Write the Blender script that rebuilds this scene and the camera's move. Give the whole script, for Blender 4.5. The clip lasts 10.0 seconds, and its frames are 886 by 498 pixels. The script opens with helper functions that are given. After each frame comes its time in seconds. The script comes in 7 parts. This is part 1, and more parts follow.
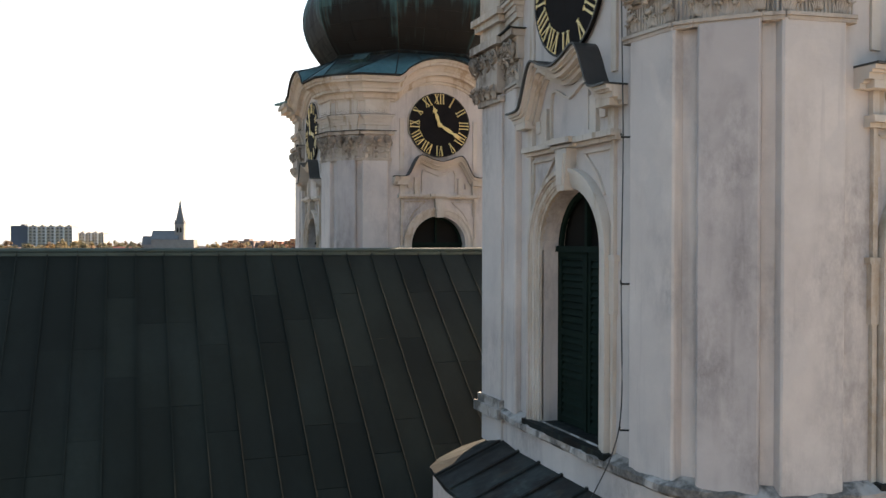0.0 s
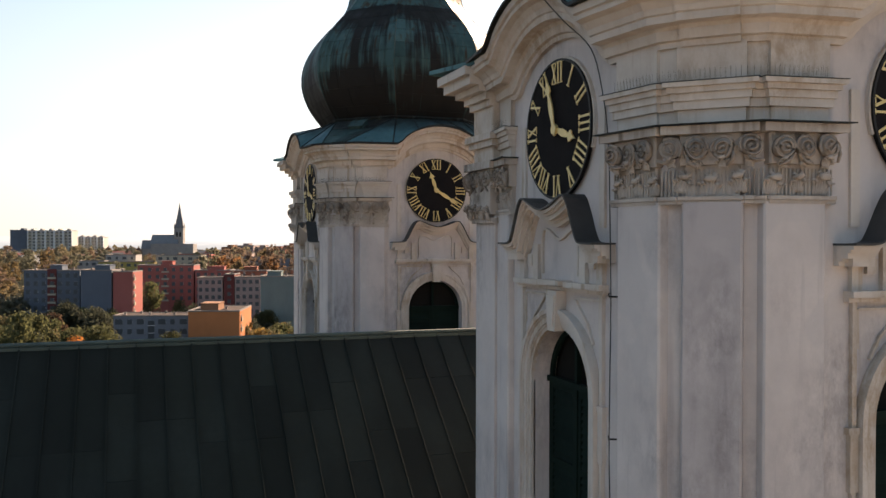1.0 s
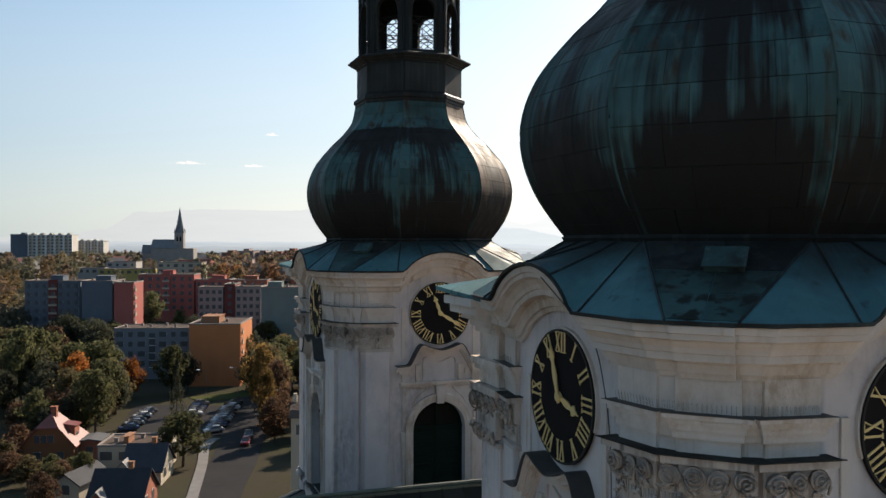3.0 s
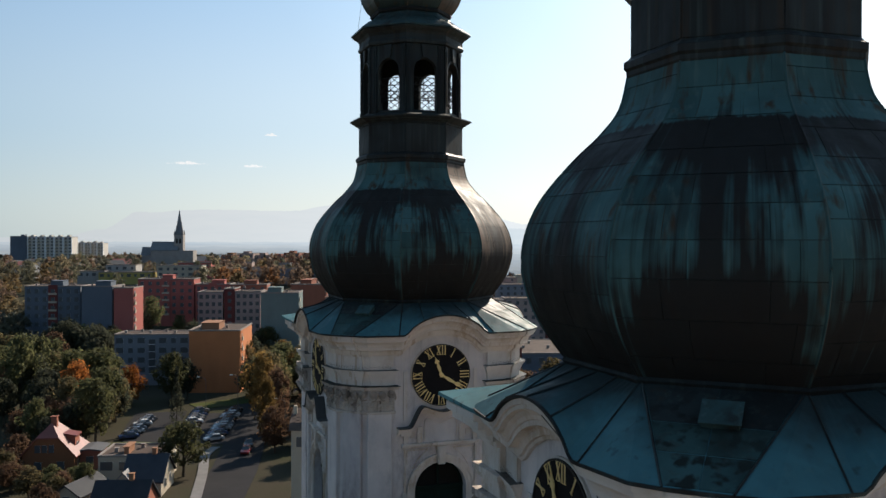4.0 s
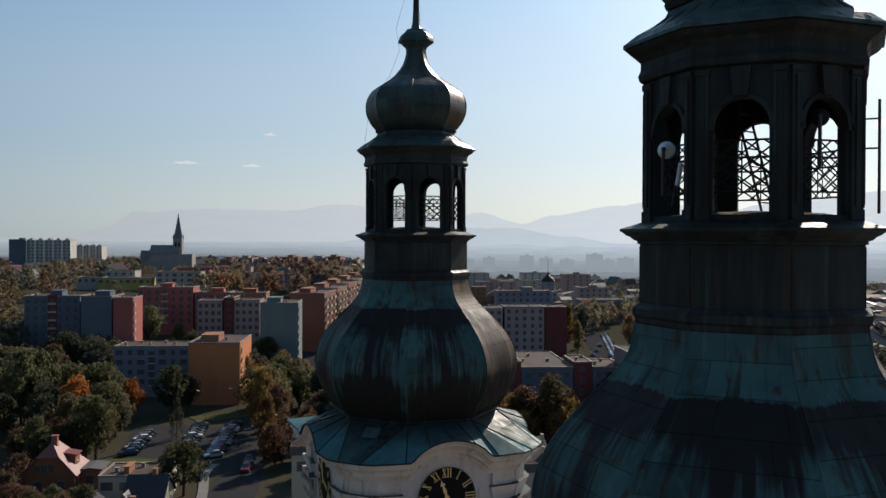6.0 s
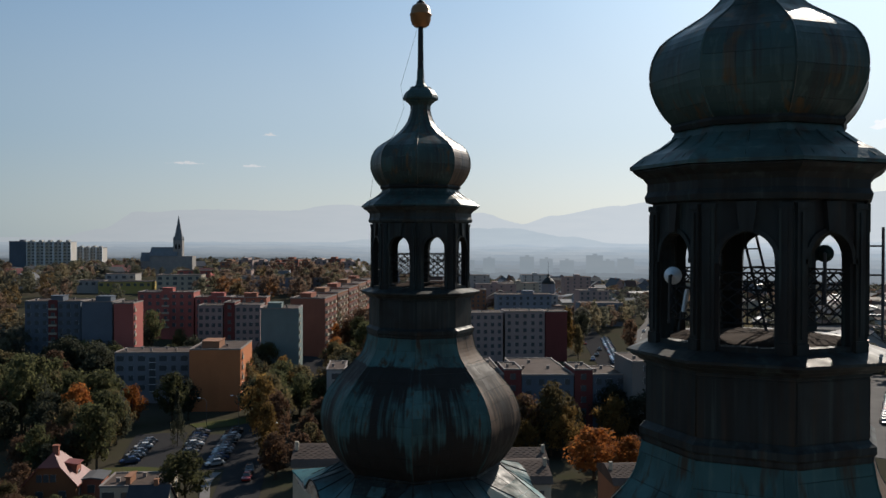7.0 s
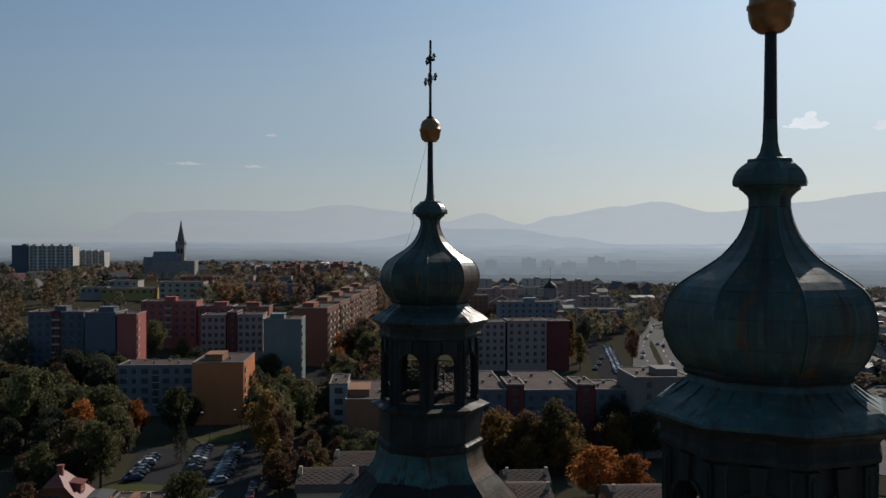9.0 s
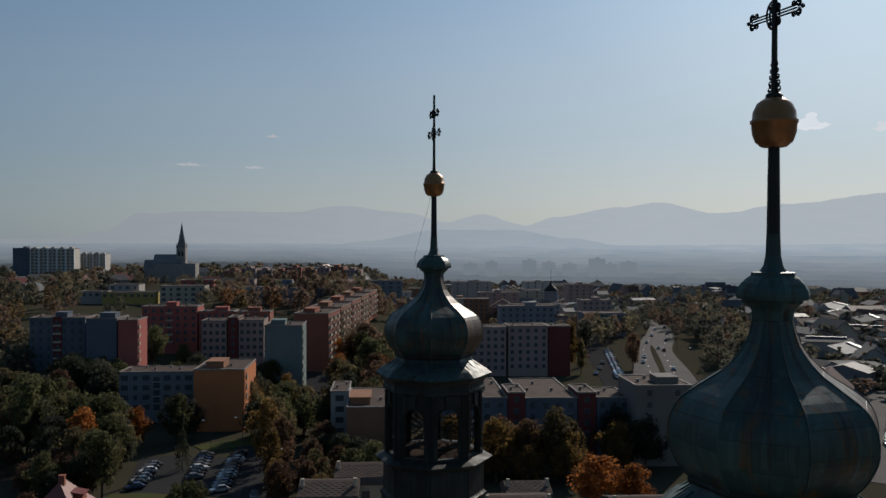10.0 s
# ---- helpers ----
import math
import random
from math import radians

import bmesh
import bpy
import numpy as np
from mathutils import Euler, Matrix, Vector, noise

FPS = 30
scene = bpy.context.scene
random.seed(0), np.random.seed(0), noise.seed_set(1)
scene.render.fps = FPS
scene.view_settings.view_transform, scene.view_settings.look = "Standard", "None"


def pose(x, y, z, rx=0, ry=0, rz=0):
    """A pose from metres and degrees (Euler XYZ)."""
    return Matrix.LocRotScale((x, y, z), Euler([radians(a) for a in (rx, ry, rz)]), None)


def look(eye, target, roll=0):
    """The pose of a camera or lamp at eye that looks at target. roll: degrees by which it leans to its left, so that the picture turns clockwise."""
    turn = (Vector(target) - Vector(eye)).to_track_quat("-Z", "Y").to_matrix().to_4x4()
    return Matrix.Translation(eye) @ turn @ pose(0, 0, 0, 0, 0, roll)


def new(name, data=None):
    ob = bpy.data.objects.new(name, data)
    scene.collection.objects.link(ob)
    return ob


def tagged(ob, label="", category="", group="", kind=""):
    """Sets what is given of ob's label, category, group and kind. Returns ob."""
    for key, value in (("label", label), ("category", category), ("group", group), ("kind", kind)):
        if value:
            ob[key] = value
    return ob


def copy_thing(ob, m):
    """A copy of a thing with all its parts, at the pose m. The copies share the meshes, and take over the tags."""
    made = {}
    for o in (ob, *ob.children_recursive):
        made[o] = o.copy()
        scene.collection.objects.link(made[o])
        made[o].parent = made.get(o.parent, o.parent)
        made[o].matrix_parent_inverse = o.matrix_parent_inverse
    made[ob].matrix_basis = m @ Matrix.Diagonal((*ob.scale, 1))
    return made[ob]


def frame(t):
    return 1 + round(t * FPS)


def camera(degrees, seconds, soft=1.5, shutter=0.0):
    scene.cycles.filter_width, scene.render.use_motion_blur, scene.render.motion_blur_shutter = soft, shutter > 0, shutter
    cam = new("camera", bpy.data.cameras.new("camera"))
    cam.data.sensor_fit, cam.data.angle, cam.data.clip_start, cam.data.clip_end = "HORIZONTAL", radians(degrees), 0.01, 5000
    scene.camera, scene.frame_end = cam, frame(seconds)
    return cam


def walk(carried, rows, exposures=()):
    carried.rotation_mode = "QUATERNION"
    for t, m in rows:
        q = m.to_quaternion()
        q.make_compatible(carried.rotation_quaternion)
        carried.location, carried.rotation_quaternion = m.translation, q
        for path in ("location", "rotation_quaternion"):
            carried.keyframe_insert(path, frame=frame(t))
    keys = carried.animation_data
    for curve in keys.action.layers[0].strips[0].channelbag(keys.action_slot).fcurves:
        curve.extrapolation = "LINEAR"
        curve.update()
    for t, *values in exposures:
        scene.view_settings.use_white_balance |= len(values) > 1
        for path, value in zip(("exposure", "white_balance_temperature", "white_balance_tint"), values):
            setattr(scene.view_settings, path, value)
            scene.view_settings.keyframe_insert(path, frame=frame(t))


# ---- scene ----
EXPOSURES = ((0, 2.05, 9000, 20), (0.5, 1.65, 8500, 18), (1, 1.56, 8900, 23), (1.5, 1.41, 8600, 24), (2, 1.25, 8250, 21), (2.5, 1.08, 7800, 17), (4.5, 0.7, 6900, 12), (5.5, 0.48, 6800, 12), (7.5, 0.15, 6700, 12), (10, -0.3, 6600, 12))
cam = camera(53.56, 10.0)
# seconds, place, heading from +y towards +x, tilt
PATH = [
    (0, -8.325, -10.040, 40.745, 19.684, -0.621),
    (0.5, -8.332, -10.209, 41.653, 19.703, -0.562),
    (1, -8.345, -10.315, 42.533, 19.717, -0.491),
    (1.5, -8.395, -10.405, 43.414, 19.713, -0.444),
    (2, -8.455, -10.471, 44.293, 19.703, -0.436),
    (2.5, -8.530, -10.566, 45.192, 19.708, -0.469),
    (4, -8.744, -10.921, 47.952, 19.750, -0.484),
    (4.5, -8.809, -10.976, 48.897, 19.772, -0.512),
    (5, -8.873, -11.009, 49.838, 19.806, -0.516),
    (5.5, -8.947, -11.045, 50.768, 19.826, -0.534),
    (6, -9.023, -11.057, 51.693, 19.839, -0.556),
    (7.5, -9.312, -11.214, 54.486, 19.826, -0.570),
    (8, -9.403, -11.252, 55.428, 19.791, -0.575),
    (8.5, -9.487, -11.304, 56.377, 19.750, -0.579),
    (9, -9.563, -11.345, 57.340, 19.724, -0.580),
    (9.5, -9.588, -11.338, 58.273, 19.685, -0.574),
    (10, -9.716, -11.453, 59.126, 19.685, -0.538),
]
walk(cam, [(t, pose(x, y, z, 90 + tilt, 0, -turn) @ pose(0, 0, 0, 0, 0, 0.13)) for t, x, y, z, turn, tilt in PATH],
     EXPOSURES)

# ---------------------------------------------------------------- light
HAZE = 0.65            # brightness of the hazy distance
SUN_TURN, SUN_RISE = 48.0, 30.3      # degrees from +y towards +x, and above the horizon
toward = Vector((math.sin(radians(SUN_TURN)) * math.cos(radians(SUN_RISE)), math.cos(radians(SUN_TURN)) * math.cos(radians(SUN_RISE)), math.sin(radians(SUN_RISE))))
world = bpy.data.worlds.new("world")
scene.world = world
world.use_nodes = True
sky = world.node_tree.nodes.new("ShaderNodeTexSky")
sky.sky_type, sky.sun_disc = 'NISHITA', False
sky.sun_elevation, sky.sun_rotation = radians(SUN_RISE), radians(SUN_TURN)
sky.air_density, sky.dust_density, sky.ozone_density = 1.0, 1.0, 1.5
cool = world.node_tree.nodes.new("ShaderNodeMix")
cool.data_type, cool.blend_type = 'RGBA', 'MULTIPLY'
cool.inputs[0].default_value, cool.inputs[7].default_value = 1.0, (0.78, 1.0, 1.18, 1)
veil = world.node_tree.nodes.new("ShaderNodeMix")      # bright haze right over the sky
veil.data_type = 'RGBA'
aim, height = world.node_tree.nodes.new("ShaderNodeTexCoord"), world.node_tree.nodes.new("ShaderNodeSeparateXYZ")
fade = world.node_tree.nodes.new("ShaderNodeValToRGB")       # milky at the horizon, clear blue above
fade.color_ramp.interpolation = 'EASE'
fade.color_ramp.elements[0].color, fade.color_ramp.elements[1].color = (9.1, 8.95, 8.6, 1), (3.75, 6.4, 8.9, 1)
fade.color_ramp.elements[0].position, fade.color_ramp.elements[1].position = 0.015, 0.4
fade.color_ramp.elements.new(0.13).color = (7.0, 7.9, 8.7, 1)
world.node_tree.links.new(aim.outputs["Generated"], height.inputs[0])
world.node_tree.links.new(height.outputs["Z"], fade.inputs[0])
# the haze scatters most of its light forward, so it is brighter and whiter towards the sun
near = world.node_tree.nodes.new("ShaderNodeVectorMath")
near.operation = 'DOT_PRODUCT'
near.inputs[1].default_value = toward
world.node_tree.links.new(aim.outputs["Generated"], near.inputs[0])
halo = world.node_tree.nodes.new("ShaderNodeValToRGB")
halo.color_ramp.elements[0].color, halo.color_ramp.elements[1].color = (0.45, 0.58, 0.68, 1), (1.7, 1.74, 1.74, 1)
halo.color_ramp.elements[0].position, halo.color_ramp.elements[1].position = 0.45, 0.98
for place, tint in ((0.78, (0.84, 0.935, 0.995, 1)), (0.9, (1.17, 1.25, 1.3, 1))):
    halo.color_ramp.elements.new(place).color = tint
glowing = world.node_tree.nodes.new("ShaderNodeMix")
glowing.data_type, glowing.blend_type = 'RGBA', 'MULTIPLY'
glowing.inputs[0].default_value = 1.0
world.node_tree.links.new(near.outputs["Value"], halo.inputs[0])
world.node_tree.links.new(fade.outputs[0], glowing.inputs[6])
world.node_tree.links.new(halo.outputs[0], glowing.inputs[7])
world.node_tree.links.new(glowing.outputs[2], veil.inputs[7])
thick = world.node_tree.nodes.new("ShaderNodeMapRange")      # more air to look through near the horizon
thick.interpolation_type = 'SMOOTHSTEP'
for k, v in (("From Min", 0.0), ("From Max", 0.35), ("To Min", 0.85), ("To Max", 0.45)):
    thick.inputs[k].default_value = v
world.node_tree.links.new(height.outputs["Z"], thick.inputs["Value"])
world.node_tree.links.new(thick.outputs[0], veil.inputs[0])
world.node_tree.links.new(sky.outputs[0], cool.inputs[6])
world.node_tree.links.new(cool.outputs[2], veil.inputs[6])
world.node_tree.links.new(veil.outputs[2], world.node_tree.nodes["Background"].inputs[0])
world.node_tree.nodes["Background"].inputs[1].default_value = 0.065
sun = new("sun", bpy.data.lights.new("sun", 'SUN'))
sun.data.energy, sun.data.angle, sun.data.color = 5.0, radians(0.55), (1.0, 0.93, 0.82)
sun.matrix_world = look(toward * 100, (0, 0, 0))

# ---------------------------------------------------------------- helpers
def link(name, me, mat, parent=None, label="", m=None):
    ob = new(name, me)
    if mat and not me.materials:
        me.materials.append(mat)
    if parent:
        ob.parent = parent
    if m is not None:
        ob.matrix_basis = m
    if label:
        ob["label"] = label
    return ob


def mesh_of(name, bm, smooth=False):
    me = bpy.data.meshes.new(name)
    bmesh.ops.recalc_face_normals(bm, faces=bm.faces)
    if smooth:
        for f in bm.faces:
            f.smooth = True
    bm.to_mesh(me)
    bm.free()
    return me


def part(name, bm, mat, parent, label="", m=None, smooth=False):
    return link(name, mesh_of(name, bm, smooth), mat, parent, label, m)


def empty(name, m, label, category, group="", kind=""):
    ob = new(name)
    ob.matrix_basis = m
    return tagged(ob, label, category, group, kind)


def box(bm, x0, x1, y0, y1, z0, z1, m=None):
    v = [bm.verts.new((x, y, z)) for x in (x0, x1) for y in (y0, y1) for z in (z0, z1)]
    if m is not None:
        for w in v:
            w.co = m @ w.co
    for a in ((0, 1, 3, 2), (4, 6, 7, 5), (0, 4, 5, 1), (2, 3, 7, 6), (0, 2, 6, 4), (1, 5, 7, 3)):
        bm.faces.new([v[i] for i in a])
    return v


def prism(bm, pts, y0, y1, m=None):
    """An outline in (s, z), drawn out from y0 to y1."""
    a = [bm.verts.new((s, y0, z)) for s, z in pts]
    b = [bm.verts.new((s, y1, z)) for s, z in pts]
    if m is not None:
        for w in a + b:
            w.co = m @ w.co
    n = len(pts)
    bm.faces.new(a)
    bm.faces.new(b[::-1])
    for i in range(n):
        bm.faces.new((a[i], b[i], b[(i + 1) % n], a[(i + 1) % n]))


def column(bm, pts, z0, z1, m=None):
    """An outline in (x, y), drawn up from z0 to z1."""
    a = [bm.verts.new((x, y, z0)) for x, y in pts]
    b = [bm.verts.new((x, y, z1)) for x, y in pts]
    if m is not None:
        for w in a + b:
            w.co = m @ w.co
    n = len(pts)
    bm.faces.new(a[::-1])
    bm.faces.new(b)
    for i in range(n):
        bm.faces.new((a[i], a[(i + 1) % n], b[(i + 1) % n], b[i]))


def band(bm, line, off, y0, y1):
    """A strip along an open line in (s, z), from the line to line + off(normal), drawn out from y0 to y1."""
    n = len(line)
    out = []
    for i in range(n):
        a, b = Vector(line[max(i - 1, 0)]), Vector(line[min(i + 1, n - 1)])
        d = (b - a).normalized()
        out.append((line[i][0] - d.y * off, line[i][1] + d.x * off))
    rows = []
    for (s, z), (u, w) in zip(line, out):
        rows.append([bm.verts.new(c) for c in ((s, y0, z), (u, y0, w), (u, y1, w), (s, y1, z))])
    for i in range(n - 1):
        for k in range(4):
            bm.faces.new((rows[i][k], rows[i + 1][k], rows[i + 1][(k + 1) % 4], rows[i][(k + 1) % 4]))
    bm.faces.new(rows[0])
    bm.faces.new(rows[-1][::-1])


def arc(cx, cz, r, a0, a1, n):
    return [(cx + r * math.cos(radians(a0 + (a1 - a0) * i / n)), cz + r * math.sin(radians(a0 + (a1 - a0) * i / n))) for i in range(n + 1)]


def tube(bm, pts, r, n=6, r1=None):
    """A round bar along 3D points."""
    rings = []
    pts = [Vector(p) for p in pts]
    for i, p in enumerate(pts):
        d = (pts[min(i + 1, len(pts) - 1)] - pts[max(i - 1, 0)]).normalized()
        q = d.to_track_quat('Z', 'Y')
        rr = r if r1 is None else r + (r1 - r) * i / (len(pts) - 1)
        rings.append([bm.verts.new(p + q @ Vector((rr * math.cos(2 * math.pi * k / n), rr * math.sin(2 * math.pi * k / n), 0))) for k in range(n)])
    for a, b in zip(rings, rings[1:]):
        for k in range(n):
            bm.faces.new((a[k], a[(k + 1) % n], b[(k + 1) % n], b[k]))
    bm.faces.new(rings[0][::-1])
    bm.faces.new(rings[-1])


def turned(bm, prof, n=8, start=0.5, caps=True):
    """A turned body: outline of (radius, z)."""
    rings = []
    for r, z in prof:
        rings.append([bm.verts.new((r * math.cos((k + start) * 2 * math.pi / n), r * math.sin((k + start) * 2 * math.pi / n), z)) for k in range(n)])
    for a, b in zip(rings, rings[1:]):
        for k in range(n):
            bm.faces.new((a[k], a[(k + 1) % n], b[(k + 1) % n], b[k]))
    if caps:
        bm.faces.new(rings[0][::-1])
        bm.faces.new(rings[-1])


def smooth_line(pts, n=6):
    """A soft curve through points."""
    out = []
    P = [Vector(p) for p in pts]
    for i in range(len(P) - 1):
        a, b, c, d = P[max(i - 1, 0)], P[i], P[i + 1], P[min(i + 2, len(P) - 1)]
        for k in range(n):
            t = k / n
            out.append(tuple(0.5 * (2 * b + (c - a) * t + (2 * a - 5 * b + 4 * c - d) * t * t + (3 * b - a - 3 * c + d) * t ** 3)))
    out.append(tuple(P[-1]))
    return out


def turn_z(deg):
    return Matrix.Rotation(radians(deg), 4, 'Z')


# ---------------------------------------------------------------- materials
def material(name, colour, rough=0.8, metal=0.0, other=None, scale=1.0, bump=0.3, grain=30.0, vary=0.0, stain=None, stain_scale=0.6,
             stain_amount=0.5, stretch=(1, 1, 1), spec=0.4, stain_range=(0.48, 0.72)):
    """A weathered surface: base colour, a second colour mixed in broad patches, stains drawn out along one way, grain and relief."""
    mat = bpy.data.materials.new(name)
    mat.use_nodes = True
    nt = mat.node_tree
    N, L = nt.nodes, nt.links
    bsdf = N["Principled BSDF"]
    bsdf.inputs["Roughness"].default_value = rough
    bsdf.inputs["Metallic"].default_value = metal
    bsdf.inputs["Specular IOR Level"].default_value = spec
    geo = N.new("ShaderNodeNewGeometry")

    def tex(scale_, detail, stretch_=(1, 1, 1)):
        mp = N.new("ShaderNodeMapping")
        mp.inputs["Scale"].default_value = stretch_
        L.new(geo.outputs["Position"], mp.inputs["Vector"])
        n = N.new("ShaderNodeTexNoise")
        n.inputs["Scale"].default_value = scale_
        n.inputs["Detail"].default_value = detail
        n.inputs["Roughness"].default_value = 0.6
        L.new(mp.outputs[0], n.inputs["Vector"])
        return n.outputs["Fac"]

    def ramp(src, a, b):
        r = N.new("ShaderNodeMapRange")
        r.inputs["From Min"].default_value, r.inputs["From Max"].default_value = a, b
        L.new(src, r.inputs["Value"])
        return r.outputs[0]

    def mix(fac, a, b):
        x = N.new("ShaderNodeMix")
        x.data_type = 'RGBA'
        for sock, v in ((x.inputs[0], fac), (x.inputs[6], a), (x.inputs[7], b)):
            if isinstance(v, (tuple, list)):
                sock.default_value = (*v, 1)
            elif isinstance(v, float):
                sock.default_value = v
            else:
                L.new(v, sock)
        return x.outputs[2]

    col = mix(ramp(tex(scale, 5), 0.35, 0.68), colour, other or tuple(c * 0.8 for c in colour))
    if stain:
        amount = N.new("ShaderNodeMath")
        amount.operation = 'MULTIPLY'
        L.new(ramp(tex(stain_scale, 6, stretch), *stain_range), amount.inputs[0])
        amount.inputs[1].default_value = stain_amount
        col = mix(amount.outputs[0], col, stain)
    fine = tex(grain, 3)
    col = mix(ramp(fine, 0.2, 0.8), col, mix(0.5, col, tuple(c * 0.7 for c in colour)))
    if vary:
        info = N.new("ShaderNodeObjectInfo")
        hsv = N.new("ShaderNodeHueSaturation")
        mr = N.new("ShaderNodeMapRange")
        mr.inputs["To Min"].default_value, mr.inputs["To Max"].default_value = 1 - vary, 1 + vary
        L.new(info.outputs["Random"], mr.inputs["Value"])
        L.new(mr.outputs[0], hsv.inputs["Value"])
        L.new(col, hsv.inputs["Color"])
        col = hsv.outputs[0]
    L.new(col, bsdf.inputs["Base Color"])
    rr = N.new("ShaderNodeMapRange")
    rr.inputs["To Min"].default_value, rr.inputs["To Max"].default_value = max(rough - 0.12, 0.05), min(rough + 0.12, 1)
    L.new(tex(scale * 3, 4), rr.inputs["Value"])
    L.new(rr.outputs[0], bsdf.inputs["Roughness"])
    if bump:
        b = N.new("ShaderNodeBump")
        b.inputs["Strength"].default_value = bump
        b.inputs["Distance"].default_value = 0.02
        L.new(tex(grain * 0.5, 6), b.inputs["Height"])
        L.new(b.outputs[0], bsdf.inputs["Normal"])
    return mat


def plaster(name, base, worn, darkening, damp, grime_amount=0.5, patch=0.5, tears=0.5, bump=0.3):
    """Old lime plaster: clouded limewash, repaired patches with hard rims, rain tears, grimy clouds and fine pits."""
    mat = bpy.data.materials.new(name)
    mat.use_nodes = True
    nt = mat.node_tree
    N, L = nt.nodes, nt.links
    bsdf = N["Principled BSDF"]
    bsdf.inputs["Roughness"].default_value, bsdf.inputs["Specular IOR Level"].default_value = 0.92, 0.12
    geo = N.new("ShaderNodeNewGeometry")

    def tex(scale, detail, stretch=(1, 1, 1), lo=0.4, hi=0.6, shift=0.0, rough=0.6, amount=1.0, warp=0.0):
        mp, n, r = N.new("ShaderNodeMapping"), N.new("ShaderNodeTexNoise"), N.new("ShaderNodeMapRange")
        mp.inputs["Scale"].default_value, mp.inputs["Location"].default_value = stretch, (shift, shift * 0.7, shift * 1.3)
        n.inputs["Scale"].default_value, n.inputs["Detail"].default_value, n.inputs["Roughness"].default_value, n.inputs["Distortion"].default_value = scale, detail, rough, warp
        r.inputs["From Min"].default_value, r.inputs["From Max"].default_value, r.inputs["To Max"].default_value = lo, hi, amount
        L.new(geo.outputs["Position"], mp.inputs["Vector"])
        L.new(mp.outputs[0], n.inputs["Vector"])
        L.new(n.outputs["Fac"], r.inputs["Value"])
        return r.outputs[0]

    def mix(fac, a, b):
        x = N.new("ShaderNodeMix")
        x.data_type = 'RGBA'
        L.new(fac, x.inputs[0])
        for sock, v in ((x.inputs[6], a), (x.inputs[7], b)):
            if isinstance(v, tuple):
                sock.default_value = (*v, 1)
            else:
                L.new(v, sock)
        return x.outputs[2]

    def times(a, b):
        m = N.new("ShaderNodeMath")
        m.operation = 'MULTIPLY'
        L.new(a, m.inputs[0])
        L.new(b, m.inputs[1])
        return m.outputs[0]

    col = mix(tex(1.1, 6, lo=0.36, hi=0.66), base, worn)
    col = mix(tex(0.85, 3, (1, 1, 0.8), 0.53, 0.55, 11.0, 0.4, patch, 0.3), col, damp)
    # grime in clouds that break up into fine spots, and long thin tears down the wall
    col = mix(times(tex(0.7, 4, (1, 1, 0.55), 0.47, 0.64, 3.0, 0.6, grime_amount), tex(7, 6, (1, 1, 0.5), 0.34, 0.6, 5.0, 0.72)), col, darkening)
    col = mix(times(tex(5.5, 3, (1, 1, 0.07), 0.56, 0.68, 7.0, 0.55, tears), tex(0.9, 3, (1, 1, 0.6), 0.42, 0.6, 17.0)), col, darkening)
    col = mix(tex(26, 4, lo=0.3, hi=0.75, amount=0.35), col, worn)
    L.new(col, bsdf.inputs["Base Color"])
    b = N.new("ShaderNodeBump")
    b.inputs["Strength"].default_value, b.inputs["Distance"].default_value = bump, 0.02
    L.new(tex(9, 8, lo=0.0, hi=1.0, rough=0.68), b.inputs["Height"])
    L.new(b.outputs[0], bsdf.inputs["Normal"])
    return mat


M_plaster = plaster("plaster", (0.595, 0.515, 0.475), (0.49, 0.425, 0.395), (0.25, 0.215, 0.205), (0.445, 0.405, 0.39), 0.7, 0.35, 0.5)
M_panel = plaster("grey_plaster", (0.48, 0.42, 0.4), (0.41, 0.36, 0.345), (0.22, 0.185, 0.18), (0.4, 0.35, 0.335), 0.95, 0.55, 0.75)
M_render = plaster("lime_render", (0.6, 0.52, 0.46), (0.49, 0.42, 0.365), (0.33, 0.23, 0.155), (0.5, 0.42, 0.36), 0.9, 0.35, 0.9)
M_ledge = material("weathered_ledge", (0.5, 0.435, 0.395), 0.95, other=(0.3, 0.26, 0.235), scale=3.0, stain=(0.045, 0.04, 0.036), stain_scale=2.2, stain_amount=0.92, spec=0.1, stain_range=(0.46, 0.56),
                   stretch=(1, 1, 0.8), bump=0.8, grain=22)
M_carved = plaster("carved_stone", (0.52, 0.44, 0.375), (0.39, 0.32, 0.275), (0.12, 0.085, 0.065), (0.42, 0.35, 0.3), 0.95, 0.3, 0.95, 0.5)
M_carved_dark = plaster("carved_stone_sooty", (0.4, 0.325, 0.27), (0.28, 0.22, 0.18), (0.06, 0.044, 0.036), (0.33, 0.265, 0.22), 1.0, 0.4, 0.95, 0.5)
M_deck = material("deck_sheet", (0.042, 0.027, 0.02), 0.9, other=(0.028, 0.019, 0.015), scale=3, stain=(0.018, 0.014, 0.012), stain_scale=4, stain_amount=0.95, bump=0.4, grain=20, spec=0.02)
